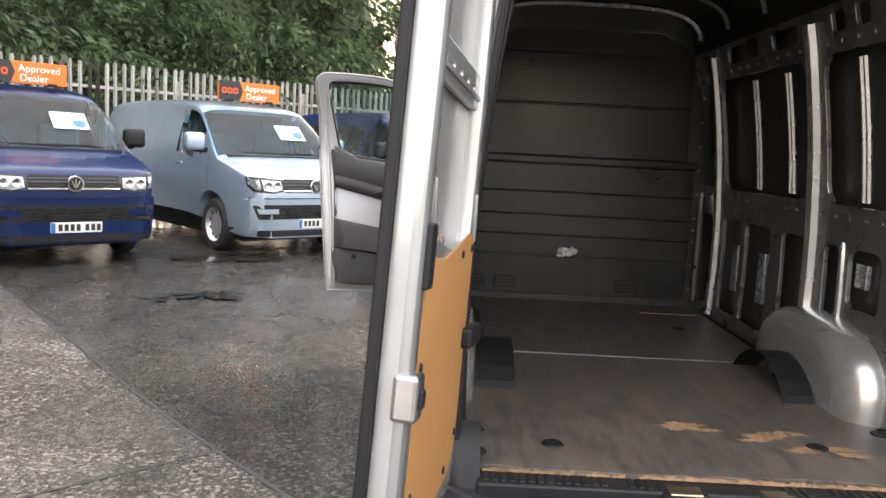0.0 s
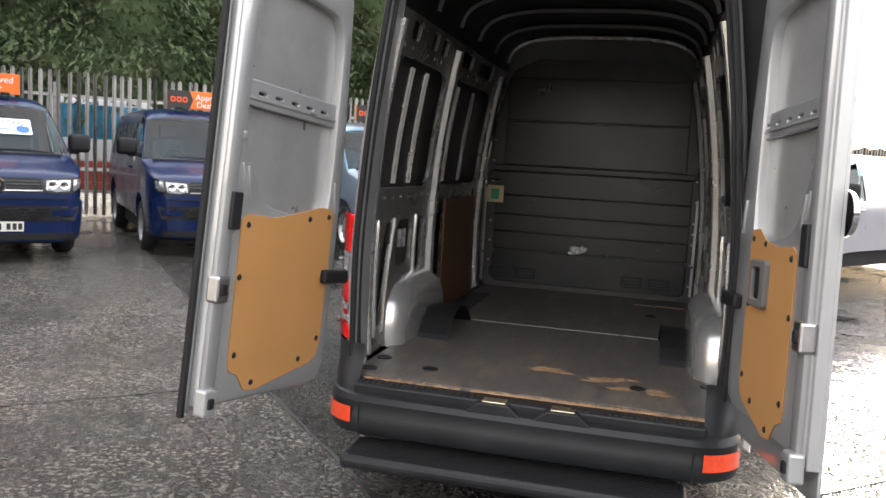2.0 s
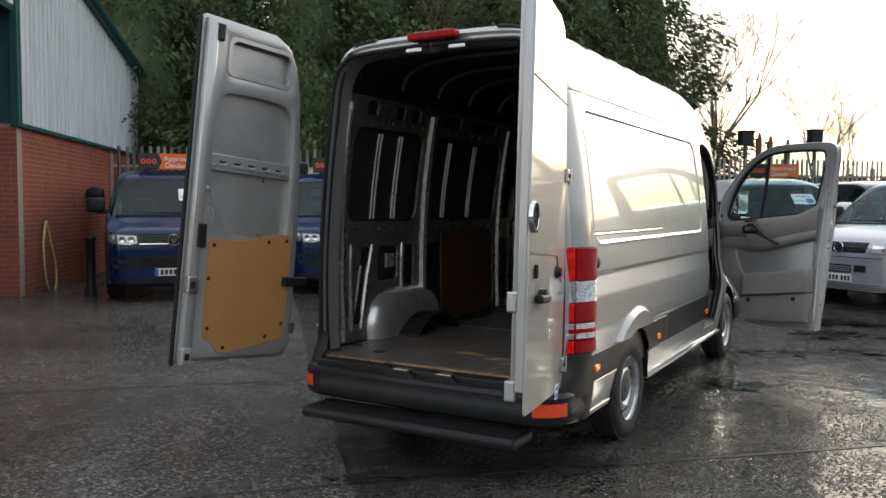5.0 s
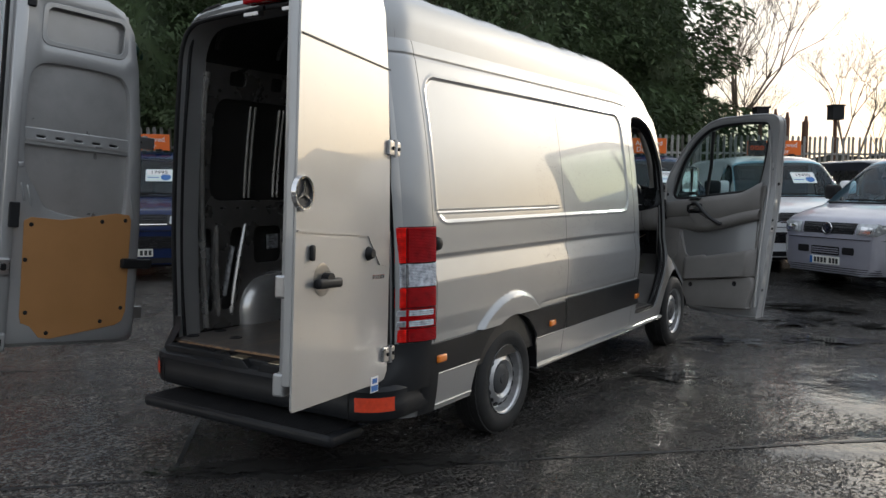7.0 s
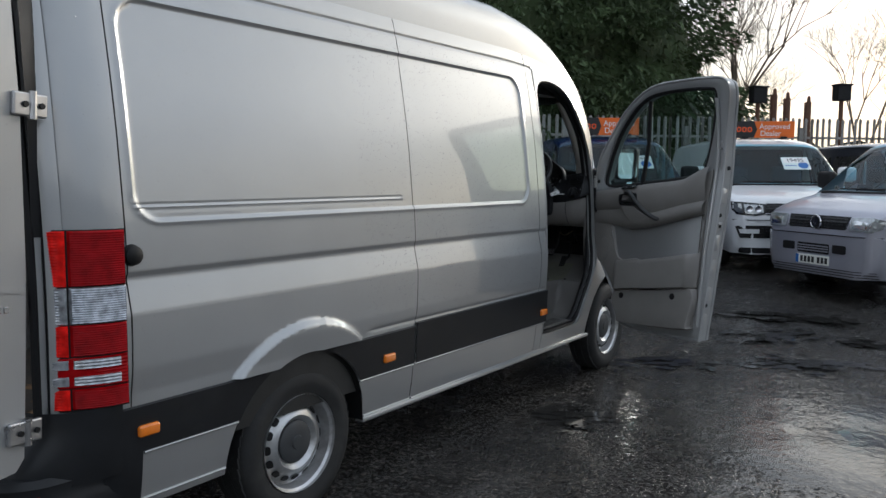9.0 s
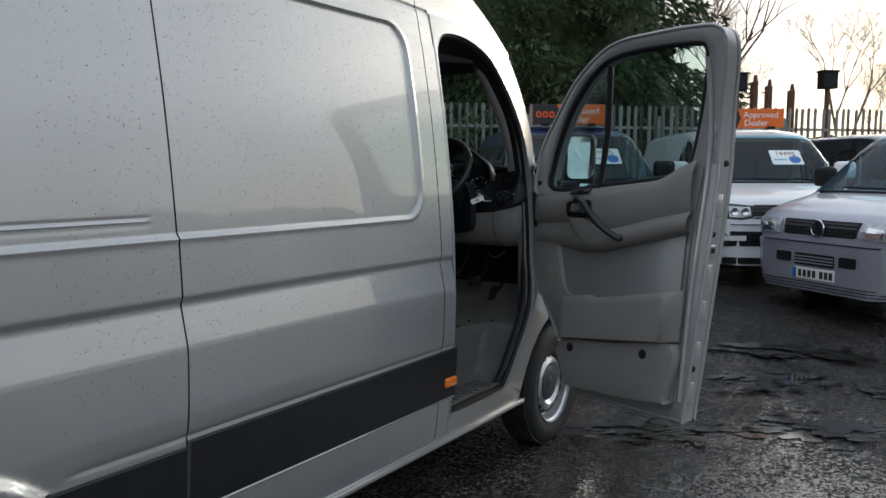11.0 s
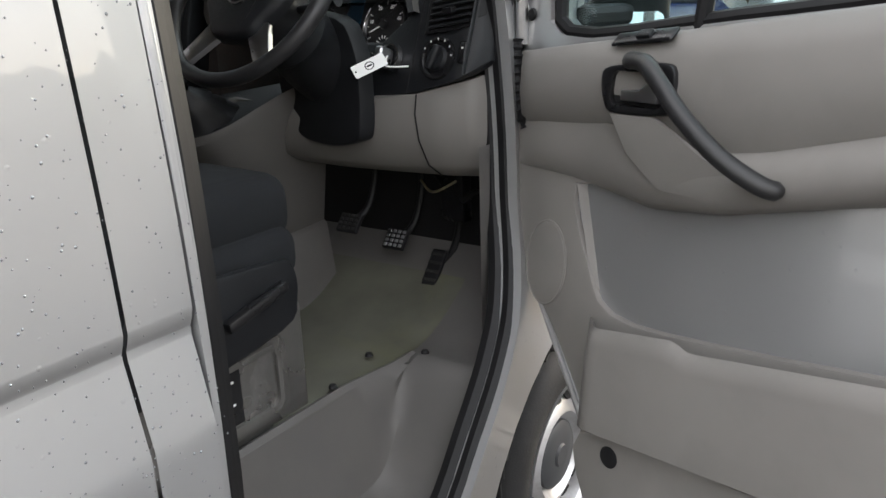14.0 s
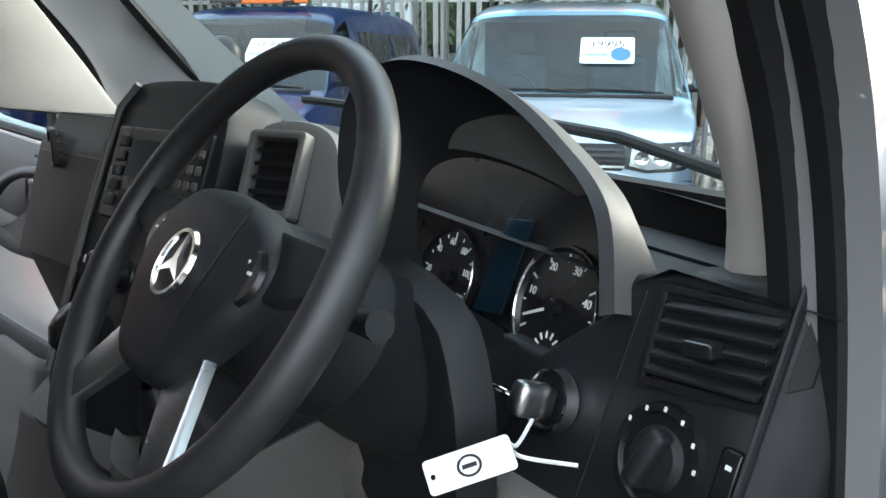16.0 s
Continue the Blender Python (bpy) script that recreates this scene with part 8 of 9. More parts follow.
rd = part("radio", moved(box(-0.16, 0.09, -0.02, 0.13, -0.005, 0.008, 0.004), ST), DASH2, st, "car radio with key rows")
part("radio_screen", moved(box(-0.11, 0.02, 0.05, 0.11, 0.008, 0.0095), ST), SCREEN, rd)
part("radio_slot", moved(box(-0.11, 0.02, -0.01, 0.03, 0.008, 0.009), ST), RUBBER, rd)
for k in range(5):
    part("radio_button", moved(box(-0.143, -0.118, 0.0 + k * 0.024, 0.018 + k * 0.024, 0.008, 0.013, 0.003), ST), DASH, rd)
bm = bmesh.new()
for i in range(3):
    for k in range(4):
        merge(bm, box(0.030 + i * 0.020, 0.044 + i * 0.020, 0.02 + k * 0.024, 0.034 + k * 0.024, 0.008, 0.012, 0.003, 1), ST)
part("key_pad", bm, GREYP, rd)
for k in range(3):
    kb = part("heater_knob", moved(lathe([(0, 0.018), (0.018, 0.018), (0.021, 0.004), (0.027, 0.003), (0.029, 0)], 22), ST @ pose(-0.14 + k * 0.085, -0.10, 0)), DASH2, st, smooth=True)
    part("knob_line", moved(box(-0.0015, 0.0015, 0.004, 0.016, 0.018, 0.019), ST @ pose(-0.14 + k * 0.085, -0.10, 0)), WHITE, kb)
cv = part("centre_vent", moved(plate(rrect(-0.048, 0.048, -0.062, 0.062, 0.008), [rrect(-0.036, 0.036, -0.050, 0.050, 0.005)], 0.022, 0.004), Matrix.Translation((0.005, 4.60, 1.655)) @ pose(0, 0, 0, 0, 0, 34) @ pose(0, 0, 0, 66, 0, 0)), GREYP, dash, "grey-framed centre vent", smooth=True, angle=35)
for k in range(5):
    part("louvre", moved(box(-0.036, 0.036, -0.0025, 0.0025, 0.002, 0.014), Matrix.Translation((0.005, 4.60, 1.655)) @ pose(0, 0, 0, 0, 0, 34) @ pose(0, 0, 0, 66, 0, 0) @ pose(0, -0.04 + k * 0.02, 0, 25, 0, 0)), DASH, cv)
part("vent_throat", moved(box(-0.045, 0.045, -0.06, 0.06, -0.02, 0.001), Matrix.Translation((0.005, 4.60, 1.655)) @ pose(0, 0, 0, 0, 0, 34) @ pose(0, 0, 0, 66, 0, 0)), RUBBER, cv)
part("vent_shell", moved(plate(spline([(-0.06, -0.10), (-0.062, 0.05), (-0.03, 0.085), (0.05, 0.08), (0.09, 0.03), (0.09, -0.10)], 4, True), (), 0.10, 0.012), Matrix.Translation((0.005, 4.60, 1.655)) @ pose(0, 0, 0, 0, 0, 34) @ pose(0, 0, 0, 66, 0, 0) @ pose(0, 0, -0.105)), GREYP, dash, smooth=True, angle=35)
# passenger side
def glove_y(x):
    return 4.32 + 0.36 * (x + 0.78)


part("glove_panel", grid(lambda x, z: (x, glove_y(x) + 0.30 * (z - 1.52) + 0.10 * max(0, z - 1.64) ** 0.5, z), steps(-0.80, -0.33, 0.05), steps(1.42, 1.70, 0.02)), DASH, dash, "dark glove box panel", smooth=True)
part("glove_line", tube([(x, glove_y(x) + 0.034, 1.625) for x in (-0.80, -0.6, -0.36)], 0.003, 6), GREYP, dash)
part("passenger_top", grid(lambda x, t: (x, (glove_y(x) + 0.075) * (1 - t) + 4.98 * t, 1.70 - 0.05 * t), steps(-0.80, -0.30, 0.05), [0, 0.15, 0.4, 0.7, 1.0]), DASH, dash, smooth=True)
part("lower_glove", grid(lambda x, z: (x, glove_y(x) - 0.015 + 0.30 * (1.42 - z), z), steps(-0.80, -0.30, 0.05), steps(1.08, 1.43, 0.05)), GREYK, dash, smooth=True)
ev = part("end_vent", moved(plate(rrect(-0.045, 0.045, -0.038, 0.038, 0.01), [rrect(-0.037, 0.037, -0.030, 0.030, 0.006)], 0.012, 0.003), Matrix.Translation((-0.735, glove_y(-0.735) + 0.035, 1.635)) @ BACK), DASH2, dash)
for k in range(4):
    part("louvre", box(-0.772, -0.698, glove_y(-0.735) + 0.030, glove_y(-0.735) + 0.04, 1.612 + k * 0.015, 1.616 + k * 0.015), DASH, ev)

# gear lever console
HERE = CAB_DASH.inverted()
CONSOLE = [spline(r, 4) for r in (
    [(0.0, 4.46, 1.375), (0.05, 4.33, 1.30), (0.15, 4.27, 1.262), (0.255, 4.305, 1.276), (0.335, 4.43, 1.35), (0.36, 4.56, 1.39)],
    [(-0.02, 4.45, 1.385), (0.025, 4.31, 1.312), (0.138, 4.238, 1.272), (0.274, 4.282, 1.286), (0.36, 4.42, 1.36), (0.38, 4.56, 1.40)],
    [(-0.022, 4.45, 1.36), (0.022, 4.31, 1.29), (0.138, 4.236, 1.25), (0.276, 4.281, 1.265), (0.362, 4.42, 1.34), (0.382, 4.56, 1.38)],
    [(-0.04, 4.51, 1.20), (0.0, 4.42, 1.16), (0.10, 4.36, 1.14), (0.24, 4.40, 1.15), (0.31, 4.51, 1.19), (0.33, 4.61, 1.21)],
    [(-0.05, 4.55, 1.03), (-0.02, 4.48, 0.98), (0.07, 4.44, 0.955), (0.19, 4.49, 0.957), (0.225, 4.58, 0.965), (0.235, 4.68, 0.975)],
    [(-0.055, 4.55, 1.02), (-0.03, 4.47, 0.97), (0.065, 4.428, 0.945), (0.20, 4.478, 0.947), (0.238, 4.58, 0.955), (0.245, 4.68, 0.965)],
    [(-0.08, 4.54, 0.73), (-0.05, 4.46, 0.73), (0.055, 4.41, 0.73), (0.215, 4.465, 0.73), (0.252, 4.57, 0.73), (0.26, 4.70, 0.73)])]
part("gear_console", moved(grid(lambda k, j: CONSOLE[int(j)][int(k)], list(range(len(CONSOLE[0]))), list(range(7))), HERE), GREYP, dash, "grey gear lever console", smooth=True, angle=50)
part("console_top", moved(plate([(p[0], p[1]) for p in CONSOLE[0]], (), 0.02), HERE @ Matrix(((1, 0, 0, 0), (0, 1, 0, 0), (0.06, 0.42, 1, -0.565), (0, 0, 0, 1)))), DASH, dash, "black tray round the gaiter")
gl = thing("gear_lever", "gear lever with a black leather gaiter and round knob", "gear lever")
gait = lathe([(0.098, 0.0), (0.094, 0.02), (0.074, 0.045), (0.076, 0.055), (0.054, 0.08), (0.056, 0.09), (0.034, 0.115), (0.018, 0.135)], 28)
for v in gait.verts:
    v.co.x *= 1.0 + 0.10 * math.sin(7 * math.atan2(v.co.y, v.co.x))
part("gaiter", moved(gait, Matrix.Translation((0.165, 4.365, 1.27)) @ pose(0, 0, 0, 34, 6, 0)), LEATHER, gl, smooth=True, angle=80)
part("stick", tube([(0.178, 4.29, 1.385), (0.186, 4.225, 1.45)], 0.008, 8), CHROME, gl)
part("knob", moved(lathe([(0.0, -0.004), (0.015, -0.004), (0.028, 0.010), (0.034, 0.030), (0.031, 0.050), (0.018, 0.060), (0.0, 0.062)], 22), Matrix.Translation((0.186, 4.235, 1.44)) @ pose(0, 0, 0, 46, -6, 0)), DASH2, gl, smooth=True)

# pedals
for x, y, z, w, h, nm, tx in ((0.31, 4.71, 1.0, 0.075, 0.06, "clutch_pedal", "black rubber clutch pedal"), (0.40, 4.81, 0.94, 0.075, 0.065, "brake_pedal", "ribbed rubber brake pedal"), (0.505, 4.86, 0.855, 0.05, 0.12, "throttle_pedal", "long throttle pedal")):
    pd = thing(nm, tx + " on a bent arm", "pedal", Matrix.Translation((-0.10, 0.10, -0.02)) @ CAB_DASH, group="foot pedals")
    m = Matrix.Translation((x, y, z)) @ pose(0, 0, 0, 50, 0, 8)
    part("pad", moved(box(-w / 2, w / 2, -h / 2, h / 2, -0.008, 0.008, 0.005), m), RUBBER, pd)
    bm = bmesh.new()
    for i in range(4):
        for k in range(4):
            merge(bm, box(-0.006, 0.006, -0.005, 0.005, 0.008, 0.0115, 0.0015, 1), m @ pose(-w * 0.34 + i * w * 0.23, -h * 0.34 + k * h * 0.23, 0))
    part("grip_studs", bm, TYRE if nm != "brake_pedal" else SATIN, pd)
    part("arm", tube(spline([(x, y + 0.008, z), (x + 0.02, y + 0.06, z + 0.04), (x + 0.03, y + 0.09, z + 0.14), (x + 0.02, y + 0.10, z + 0.26)], 4), 0.011, 8), RUBBER, pd, smooth=True)
part("pedal_bracket", box(0.44, 0.52, 4.93, 4.97, 1.0, 1.15, 0.004), DASH2, dash)
part("wire_loom", tube(spline([(0.40, 4.96, 1.12), (0.50, 4.94, 1.06), (0.58, 4.93, 1.10), (0.62, 4.95, 1.0)], 5), 0.008, 8), RUBBER, dash)
part("wire_loom", tube(spline([(0.35, 4.95, 1.10), (0.42, 4.92, 1.08), (0.50, 4.93, 1.12)], 5), 0.004, 6), BRASS, dash)

for ob in dash.children_recursive:                # the dash's end tucks in behind the door pillar
    for v in ob.data.vertices:
        if v.co.x > 0.68:
            v.co.x = 0.68 + 0.35 * (v.co.x - 0.68)

# driver's seat on its box
seat = thing("driver_seat", "black cloth driver's seat on a silver box", "seat", CAB_FLOOR)


def cushion(x0, x1, y0, y1, z0, z1, bulge, r=0.05):
    bm = box(x0, x1, y0, y1, z0, z1, r, 4)
    bmesh.ops.subdivide_edges(bm, edges=[e for e in bm.edges if e.calc_length() > 0.12], cuts=4, use_grid_fill=True)
    for v in bm.verts:
        u, w = (v.co.x - x0) / (x1 - x0), (v.co.y - y0) / (y1 - y0)
        v.co.z += bulge * math.sin(math.pi * min(1, max(0, u))) * math.sin(math.pi * min(1, max(0, w))) * (v.co.z > (z0 + z1) / 2)
    return bm


part("seat_cushion", cushion(0.05, 0.575, 3.72, 4.245, 1.06, 1.20, 0.02), CLOTH, seat, "black cloth cushion", smooth=True, angle=60)
part("side_bolster", cushion(0.46, 0.605, 3.74, 4.22, 0.99, 1.10, 0.0, 0.04), CLOTH, seat, smooth=True, angle=60)
part("side_shell", moved(plate(spline([(3.74, 0.88), (4.12, 0.90), (4.18, 0.96), (4.17, 1.03), (4.10, 1.05), (3.74, 1.05)], 4, True), (), 0.045, 0.010), Matrix.Translation((0.575, 0, 0)) @ SIDE), DASH, seat, "black plastic seat side", smooth=True, angle=40)
part("height_lever", moved(box(-0.012, 0.012, -0.10, 0.08, -0.012, 0.012, 0.008), pose(0.632, 4.05, 0.985, 12, 0, 0)), DASH2, seat, smooth=True)
part("seat_base", box(0.10, 0.55, 3.76, 4.20, 0.92, 1.07, 0.02), DASH, seat)
part("backrest", moved(cushion(-0.26, 0.26, -0.10, 0.06, 0.0, 0.70, 0.0, 0.06), pose(0.315, 3.74, 1.12, -6, 0, 0)), CLOTH, seat, smooth=True, angle=60)
part("headrest", moved(cushion(-0.13, 0.13, -0.05, 0.05, 0.0, 0.18, 0.0, 0.04), pose(0.315, 3.68, 1.86, -6, 0, 0)), CLOTH, seat, smooth=True)
sb = part("seat_box", box(0.06, 0.575, 3.72, 4.23, CABF, 0.925, 0.008), SILVER_IN, seat, "silver seat box with pressed panel")
part("box_pressing", moved(plate(rrect(3.84, 4.16, 0.70, 0.88, 0.03), [rrect(3.87, 4.13, 0.73, 0.85, 0.02)], 0.010, 0.004), Matrix.Translation((0.574, 0, 0)) @ SIDE), SILVER_IN, sb, smooth=True, angle=30)
lb = part("info_label", moved(plate(rrect(3.90, 4.02, 0.735, 0.85, 0.004), (), 0.0015), Matrix.Translation((0.577, 0, 0)) @ SIDE), DASH2, sb, "black printed label")
bm = bmesh.new()
for k in range(6):
    merge(bm, plate(rrect(3.91, 3.91 + 0.06 + 0.03 * ((k * 7) % 3) / 2, 0.745 + k * 0.016, 0.750 + k * 0.016, 0.001, 1), (), 0.0008), Matrix.Translation((0.5786, 0, 0)) @ SIDE)
part("label_lines", bm, WHITE, lb)
ps = thing("passenger_seat", "black cloth passenger bench seat", "seat", CAB_FLOOR)
part("seat_cushion", cushion(-0.78, -0.12, 3.72, 4.20, 1.02, 1.16, 0.02), CLOTH, ps, smooth=True, angle=60)
part("backrest", moved(cushion(-0.33, 0.33, -0.10, 0.06, 0.0, 0.68, 0.0, 0.06), pose(-0.45, 3.72, 1.08, -6, 0, 0)), CLOTH, ps, smooth=True, angle=60)
part("seat_box", box(-0.76, -0.14, 3.74, 4.14, CABF, 1.03, 0.01), GREYP, ps)




# ---------------------------------------------------------------- driver's door, standing open
FD_E1 = Vector((0.919, -0.393, 0)).normalized()
FD_N = Vector((0.393, 0.919, 0)).normalized()
fd_m = Matrix((FD_E1, FD_N, Vector((0, 0, 1)))).transposed().to_4x4()
fd_m.translation = (0.914, 4.653, 0)
fd_m = Matrix.Translation((0.350, 0.0525, 0.1025)) @ pose(0, 0, 0, 0, 0, 3.1) @ Matrix.Scale(0.9427, 4) @ fd_m
fdoor = new("driver_door")
fdoor.parent, fdoor.matrix_basis = van, fd_m
fdoor["label"] = "open front door with grey inner card"
DOORP = Matrix(((1, 0, 0, 0), (0, 0, -1, 0), (0, 1, 0, 0), (0, 0, 0, 1)))     # plate x -> along the door, y -> up, depth -> towards the cab side


def dplate(outline, y, depth, holes=(), bevel=0.004):
    """A plate standing at y (0 is the card's face, outwards positive), rising depth towards the viewer inside."""
    return moved(plate(outline, holes, depth, bevel), Matrix.Translation((0, y, 0)) @ DOORP)


D_OUT = spline([(0.30, 0.365), (0.65, 0.355), (0.97, 0.362), (1.005, 0.42), (1.04, 1.0), (1.062, 1.40), (1.078, 1.85), (1.135, 2.16), (1.11, 2.245), (1.0, 2.262), (0.77, 2.262), (0.46, 2.235), (0.176, 2.082), (-0.025, 1.875), (-0.15, 1.70), (-0.18, 1.55), (-0.208, 1.42), (-0.205, 1.20), (-0.15, 1.02), (0.02, 0.78), (0.16, 0.58), (0.24, 0.42)], 4, True)
D_WIN = spline([(-0.03, 1.475), (-0.045, 1.63), (0.045, 1.84), (0.186, 2.01), (0.38, 2.15), (0.60, 2.195), (0.96, 2.195), (1.03, 2.15), (0.99, 1.96), (0.945, 1.78), (0.905, 1.63), (0.85, 1.575), (0.76, 1.55), (0.40, 1.51)], 4, True)
D_REV = [(x - (0.022 if x < 0.3 else 0.0), z) for x, z in D_WIN]             # the reveal flares towards the mirror
part("door_frame", dplate(D_OUT, 0.10, 0.085, [D_REV], 0.012), SILVER, fdoor, "silver door frame", smooth=True, angle=35)
part("outer_skin", dplate([(x * 1.0 + 0.006, z) for x, z in D_OUT], 0.125, 0.022, [D_REV], 0.008), SILVER, fdoor, smooth=True, angle=35)
part("edge_flange", tube([(x, 0.018, z) for x, z in D_OUT], 0.010, 8, True), SILVER, fdoor, smooth=True)
part("door_seal", tube([(x - 0.020 * (1 if x > 0.6 else -1), 0.10, z + (0.02 if z < 0.5 else -0.006)) for x, z in D_OUT[20:60]], 0.012, 8), RUBBER, fdoor, smooth=True)
part("window_channel", tube([(x, 0.03, z) for x, z in D_WIN], 0.016, 8, True), RUBBER, fdoor, smooth=True)
gl = part("window_pane", dplate(D_WIN, 0.052, 0.004, (), 0.0), GLASS_WET, fdoor, "rain-spotted door glass")
gl.visible_shadow = False
part("quarter_bar", tube([(0.314, 0.03, 1.48), (0.36, 0.03, 1.80), (0.425, 0.03, 2.14)], 0.017, 8), RUBBER, fdoor, "black quarter-light bar", smooth=True)
# inner card
C_OUT = spline([(0.30, 0.405), (0.62, 0.40), (0.915, 0.43), (0.945, 0.50), (0.955, 0.80), (0.96, 1.30), (0.98, 1.50), (0.985, 1.60), (0.95, 1.60), (0.85, 1.545), (0.45, 1.495), (0.0, 1.432), (-0.13, 1.405), (-0.155, 1.30), (-0.15, 1.12), (-0.10, 0.95), (0.05, 0.78), (0.18, 0.60), (0.25, 0.46)], 4, True)
REC = spline([(0.06, 1.15), (0.12, 0.98), (0.20, 0.885), (0.45, 0.90), (0.91, 0.98), (0.93, 1.05), (0.935, 1.27), (0.60, 1.20), (0.28, 1.14)], 3, True)
card = part("door_card", dplate(C_OUT, 0.022, 0.022, [REC], 0.006), GREYD, fdoor, "grey moulded door card", smooth=True, angle=35)


def sill_z(u):
    return 1.449 + 0.12 * u + 0.075 * ease(0.70, 0.97, u)


def arm_low(u):
    return lerp_table([(-0.15, 1.17), (0.06, 1.165), (0.28, 1.135), (0.45, 1.155), (0.95, 1.278)])(u)


def arm_top(u):
    return lerp_table([(-0.15, 1.30), (0.15, 1.32), (0.40, 1.27), (0.53, 1.29), (0.75, 1.35), (0.96, 1.39)])(u)


part("upper_roll", grid(lambda u, k: (u, [-0.002, -0.026, -0.048, -0.050, -0.034, -0.012][int(k)] * ease(-0.17, -0.08, u) - 0.001, sill_z(u) + (arm_top(u) - 0.03 - sill_z(u)) * [0, 0.03, 0.22, 0.55, 0.85, 1.0][int(k)]), steps(-0.15, 0.965, 0.03), list(range(6))), GREYD, card, smooth=True, angle=60)
part("arm_roll", grid(lambda u, k: (u, -0.001 - [0.010, 0.034, 0.058, 0.064, 0.052, 0.002][int(k)] * (0.30 + 0.70 * ease(0.05, 0.45, u)) * ease(-0.17, -0.05, u), arm_top(u) + (arm_low(u) - arm_top(u)) * [-0.10, 0.08, 0.28, 0.55, 0.85, 1.0][int(k)]), steps(-0.15, 0.965, 0.03), list(range(6))), GREYD, card, smooth=True, angle=60)
part("recess_back", dplate([(0.22, 0.86), (0.94, 0.95), (0.945, 1.29), (0.60, 1.22), (0.24, 1.16)], 0.075, 0.004), GREYD, card)
part("recess_end", grid(lambda k, q: (0.055 + 0.20 * k + 0.10 * (1 - q) * (1 - k), 0.004 + 0.066 * math.sin(k * math.pi / 2), 0.88 + 0.28 * q - 0.02 * k), [i / 8 for i in range(9)], [0, 0.25, 0.5, 0.75, 1.0]), GREYD, card, smooth=True, angle=60)
part("recess_lid", grid(lambda u, q: (u, 0.075 * q, arm_low(u) + 0.004), steps(0.06, 0.935, 0.05), [0, 1]), GREYD, card, smooth=True)
part("recess_side", grid(lambda q, z: (0.93 + 0.002 * q, 0.075 * q, z), [0, 1], [0.98, 1.1, 1.27]), GREYD, card)


# pocket along the lower card
def pocket(u, k):
    prof = [(0.0, 0.0), (-0.03, 0.0), (-0.085, 0.02), (-0.100, 0.06), (-0.100, 0.85), (-0.092, 0.98), (-0.080, 1.0), (-0.070, 0.96), (-0.068, 0.30)]
    d, h = prof[k]
    e = min(ease(0.15, 0.24, u), ease(0.965, 0.90, u))
    lo = 0.655 + 0.125 * (u - 0.25)
    hi = 0.883 + 0.187 * (u - 0.21) - 0.02 * ease(0.42, 0.47, u)
    return (u, d * (0.15 + 0.85 * e), lo + (hi - lo) * h)


part("door_pocket", grid(lambda u, k: pocket(u, int(k)), steps(0.16, 0.96, 0.02), list(range(9))), GREYD, card, "grey door pocket", smooth=True, angle=55)
part("pocket_floor", dplate([(0.20, 0.70), (0.94, 0.80), (0.94, 0.98), (0.20, 0.88)], 0.07, 0.004), GREYD, card)
part("lower_panel", dplate(spline([(0.205, 0.635), (0.26, 0.44), (0.32, 0.402), (0.89, 0.435), (0.93, 0.48), (0.95, 0.735), (0.60, 0.69)], 4, True), 0.0, 0.065, (), 0.012), GREYD, card, smooth=True, angle=35)
for u, z in ((0.297, 0.615), (0.79, 0.666)):
    part("screw_hole", moved(lathe([(0.0, 0.001), (0.020, 0.002), (0.024, 0.0)], 18), Matrix.Translation((u, -0.066, z)) @ pose(0, 0, 0, 90, 0, 0)), RUBBER, card, smooth=True)
sp = part("speaker_grille", dplate([(-0.008 + 0.062 * math.cos(a), 0.953 + 0.098 * math.sin(a)) for a in [k * math.pi / 16 for k in range(32)]], 0.002, 0.008, (), 0.003), GREYD, card, "oval speaker grille", smooth=True, angle=35)
part("speaker_rim", tube([(-0.008 + 0.064 * math.cos(a), -0.003, 0.953 + 0.100 * math.sin(a)) for a in [k * math.pi / 20 for k in range(40)]], 0.003, 6, True), GREYD, sp, smooth=True)
hd = part("handle_surround", dplate(spline([(0.155, 1.395), (0.18, 1.418), (0.30, 1.428), (0.335, 1.412), (0.335, 1.345), (0.31, 1.330), (0.20, 1.325), (0.17, 1.34)], 3, True), -0.046, 0.016, [rrect(0.185, 0.315, 1.343, 1.408, 0.015)], 0.005), DASH2, card, "black handle surround", smooth=True, angle=35)
part("handle_cup", dplate(rrect(0.18, 0.32, 1.338, 1.412, 0.015), -0.046, 0.003), RUBBER, hd)
part("door_lever", dplate([(0.215, 1.352), (0.305, 1.352), (0.312, 1.405), (0.292, 1.405), (0.26, 1.375), (0.215, 1.372)], -0.054, 0.014, (), 0.005), SATIN, hd, "satin door lever", smooth=True)
part("pull_handle", tube(spline([(0.22, -0.060, 1.430), (0.29, -0.095, 1.430), (0.345, -0.118, 1.402), (0.41, -0.122, 1.345), (0.49, -0.115, 1.285), (0.56, -0.090, 1.243), (0.585, -0.062, 1.232)], 5), [0.012] + [0.017] * 28 + [0.013, 0.010], 12), LEATHER, card, "black pull handle", smooth=True)
part("lower_scoop", dplate([(0.185, 1.325), (0.30, 1.325), (0.42, 1.265), (0.55, 1.222), (0.44, 1.19), (0.33, 1.19), (0.24, 1.25)], -0.050, 0.010, (), 0.003), GREYD, card, smooth=True)
part("window_switch", moved(box(-0.075, 0.075, -0.018, 0.018, -0.004, 0.006, 0.006, 3), pose(0.235, -0.036, 1.472, 38, -6, 0)), DASH2, card, smooth=True)
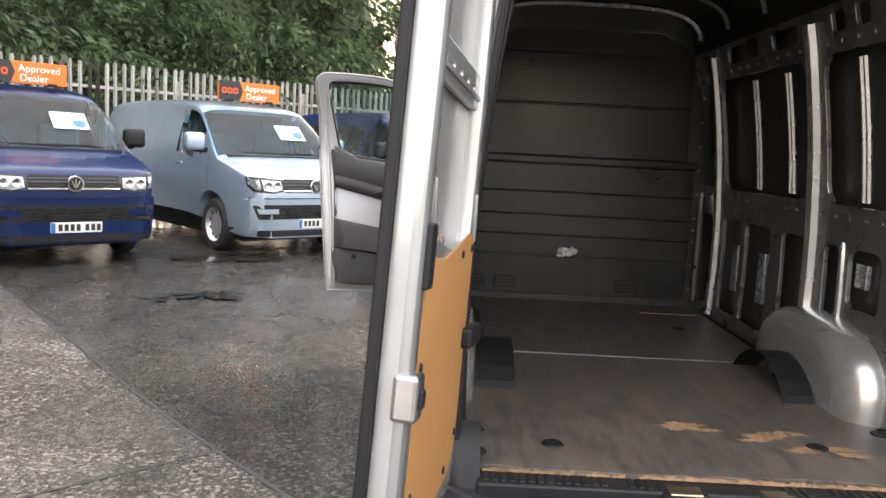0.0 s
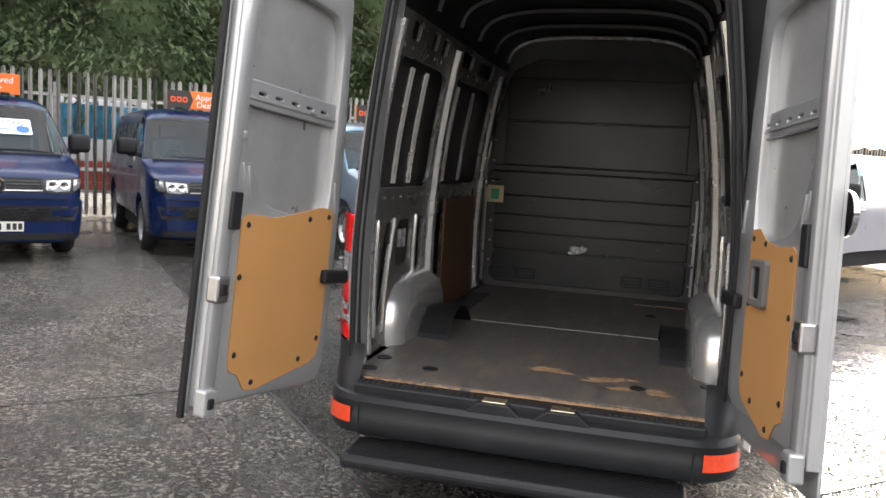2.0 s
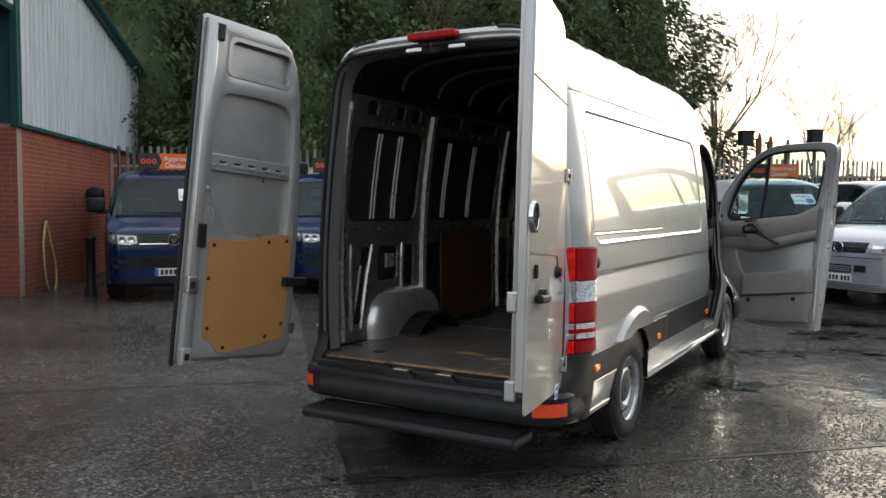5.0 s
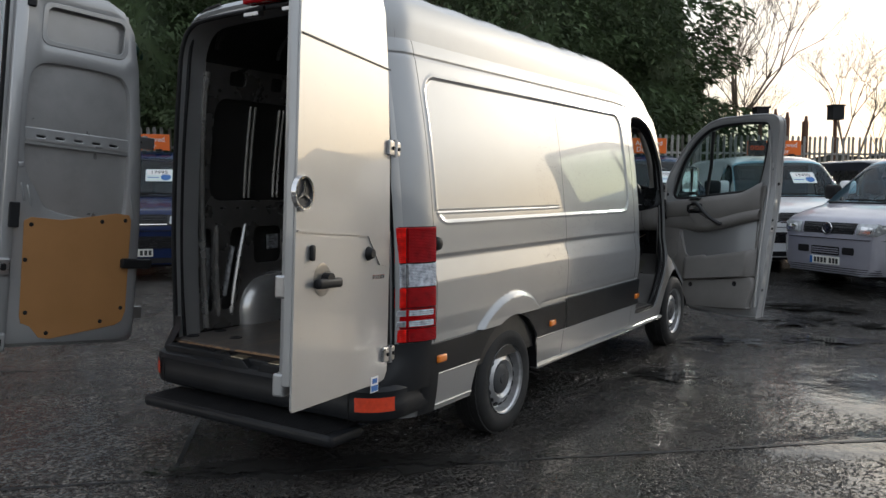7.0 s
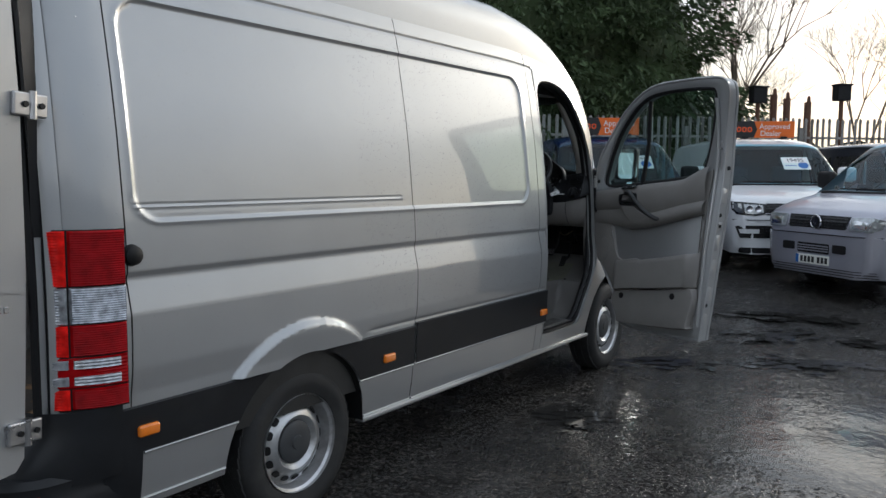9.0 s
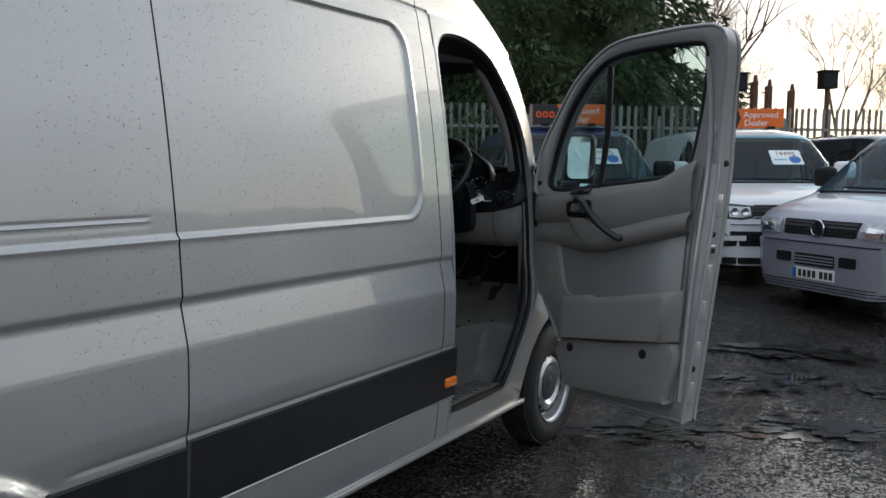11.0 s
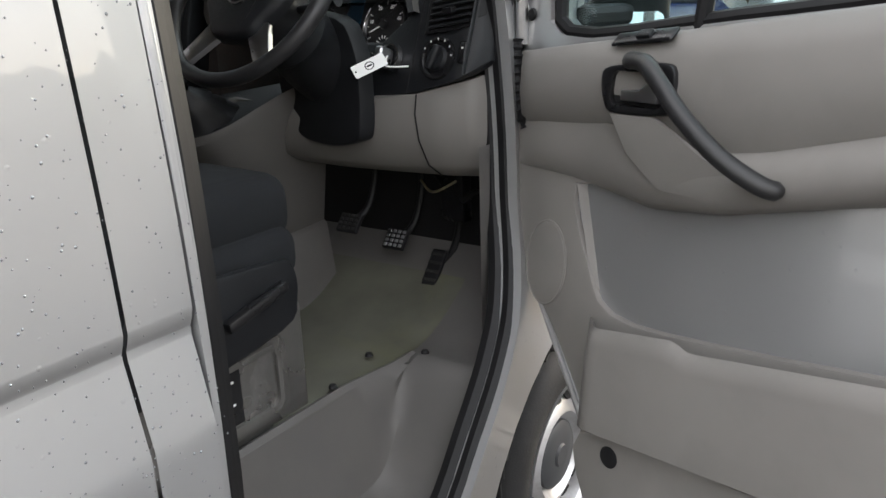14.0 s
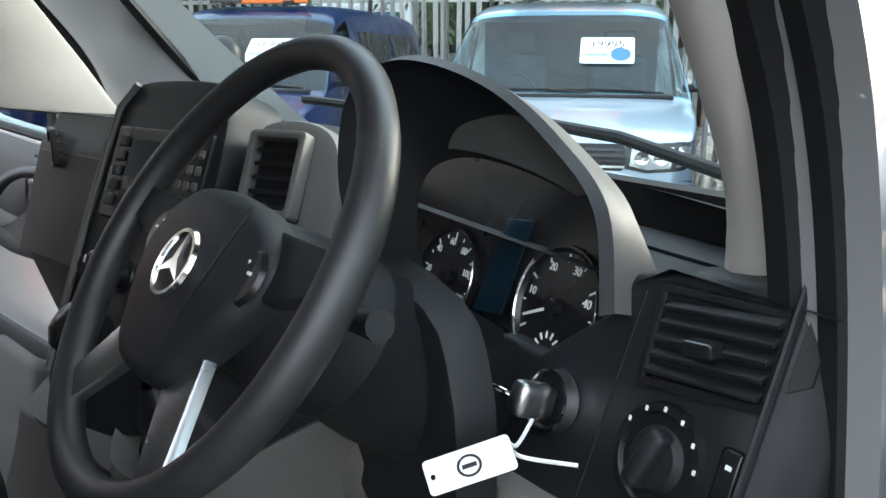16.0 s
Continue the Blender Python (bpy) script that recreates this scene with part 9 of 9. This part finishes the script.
part("switch_key", moved(box(-0.018, 0.018, -0.010, 0.010, 0.0, 0.012, 0.004), pose(0.24, -0.038, 1.474, 38, -6, 0)), DASH, card)
# shut face fittings
lk = part("door_latch", moved(box(-0.02, 0.012, 0.02, 0.075, -0.03, 0.03, 0.008), pose(1.045, 0, 1.20)), SATIN, fdoor, "steel latch on the shut face")
part("latch_mouth", moved(box(-0.022, 0.016, 0.035, 0.06, -0.012, 0.012), pose(1.045, 0, 1.20)), RUBBER, lk)
for u, z, y in ((1.062, 1.28, 0.03), (1.02, 0.62, 0.04), (1.09, 1.62, 0.04), (1.01, 0.47, 0.04)):
    part("rubber_plug", moved(lathe([(0, 0.012), (0.012, 0.011), (0.017, 0)], 12), Matrix.Translation((u - 0.004, y, z)) @ pose(0, 0, 0, 0, 90, 0)), RUBBER, fdoor)
for z in (0.50, 0.70, 0.90, 1.08, 1.42):
    part("shut_face_pressing", moved(box(-0.010, 0.010, 0.02, 0.07, -0.055, 0.055, 0.008), pose(1.01 + 0.055 * (z - 0.5), 0, z)), SILVER, fdoor, smooth=True)
part("card_edge", tube([(0.985 + 0.045 * (z - 1.0) * (z > 1.0), 0.006, z) for z in steps(0.46, 2.12, 0.06)], 0.014, 8), SILVER, fdoor, smooth=True)
part("frame_slot", dplate(rrect(1.035, 1.05, 1.62, 1.82, 0.007), 0.012, 0.003), SATIN, fdoor)
part("front_plug", moved(lathe([(0, 0.006), (0.012, 0.005), (0.015, 0)], 14), Matrix.Translation((-0.146, 0.012, 1.513)) @ pose(0, 0, 0, 90, 0, 0)), RUBBER, fdoor)
# mirror outside the front corner
MIR = pose(-0.10, 0.30, 1.6, -4, 0, 47) @ pose(0.09, -0.30, -1.6)              # the mirror is set for the closed door
mr = part("door_mirror", moved(box(-0.19, 0.01, 0.26, 0.36, 1.40, 1.815, 0.05, 4), MIR), BLACK, fdoor, "tall black door mirror", smooth=True, angle=50)
part("mirror_glass", moved(plate(rrect(-0.168, -0.012, 1.535, 1.79, 0.035), (), 0.004), MIR @ Matrix.Translation((0, 0.258, 0)) @ DOORP), MIRROR, mr)
part("mirror_glass", moved(plate(rrect(-0.168, -0.012, 1.425, 1.505, 0.022), (), 0.004), MIR @ Matrix.Translation((0, 0.258, 0)) @ DOORP), MIRROR, mr)
part("mirror_arm", box(-0.16, -0.06, 0.10, 0.30, 1.47, 1.53, 0.02), BLACK, mr)
part("lower_rub_strip", box(0.27, 0.98, 0.123, 0.14, 0.56, 0.78, 0.006), BLACK, fdoor)


def door_bow(z):
    """The door bellies outwards up to its waist and leans back in above it."""
    return 0.03 + 0.12 * (z - 0.4) - 0.335 * max(0, z - 1.5) ** 2


for ob in fdoor.children_recursive:
    for v in ob.data.vertices:
        v.co.y += door_bow(v.co.z)

# hinge side: check strap, rubber boot, hinges on the pillar
part("wire_boot", tube([Vector((0.862, 4.655, 1.475)).lerp(Vector((0.915, 4.65, 1.29)), k / 30) + Vector((-0.010, -0.006, 0)) * math.sin(math.pi * k / 30) for k in range(31)], [0.0225 + 0.0055 * (k % 3 == 0) for k in range(31)], 14), RUBBER, van, "ribbed rubber wiring boot")
for z in (0.95, 1.52):
    hg = part("front_door_hinge", box(0.825, 0.895, 4.69, 4.76, z - 0.035, z + 0.035, 0.01), SILVER, van)
    part("hinge_pin", moved(rod(0.014, 0.11, 12), pose(0.875, 4.68, z - 0.055)), SATIN, hg)
part("check_strap", box(0.805, 0.915, 4.685, 4.71, 1.16, 1.195, 0.004), BRASS, van, "zinc-plated door check strap")
part("check_block", box(0.825, 0.875, 4.68, 4.73, 1.12, 1.24, 0.01), RUBBER, van)


# ---------------------------------------------------------------- the passenger's door stands open too, the mirror image of the driver's
pdoor = new("passenger_door")
pdoor.parent = van
pdoor["label"] = "open nearside front door with grey inner card darkened as shade"
FLIP = Matrix.Translation((-0.04, -0.06, 0)) @ Matrix.Scale(-1, 4, (1, 0, 0))


def flipped(src, parent):
    me = src.data.copy()
    me.transform(FLIP @ fd_m)
    me.flip_normals()
    ob = new(src.name.split(".")[0], me)
    if me.materials and me.materials[0] == GREYD:              # this door's shade is put into its lining's colour
        me.materials[0] = DOORSHADE
    if src.get("label"):
        ob["label"] = src["label"]
    ob.parent = parent
    ob.visible_shadow = src.visible_shadow
    for kid in src.children:
        flipped(kid, ob)


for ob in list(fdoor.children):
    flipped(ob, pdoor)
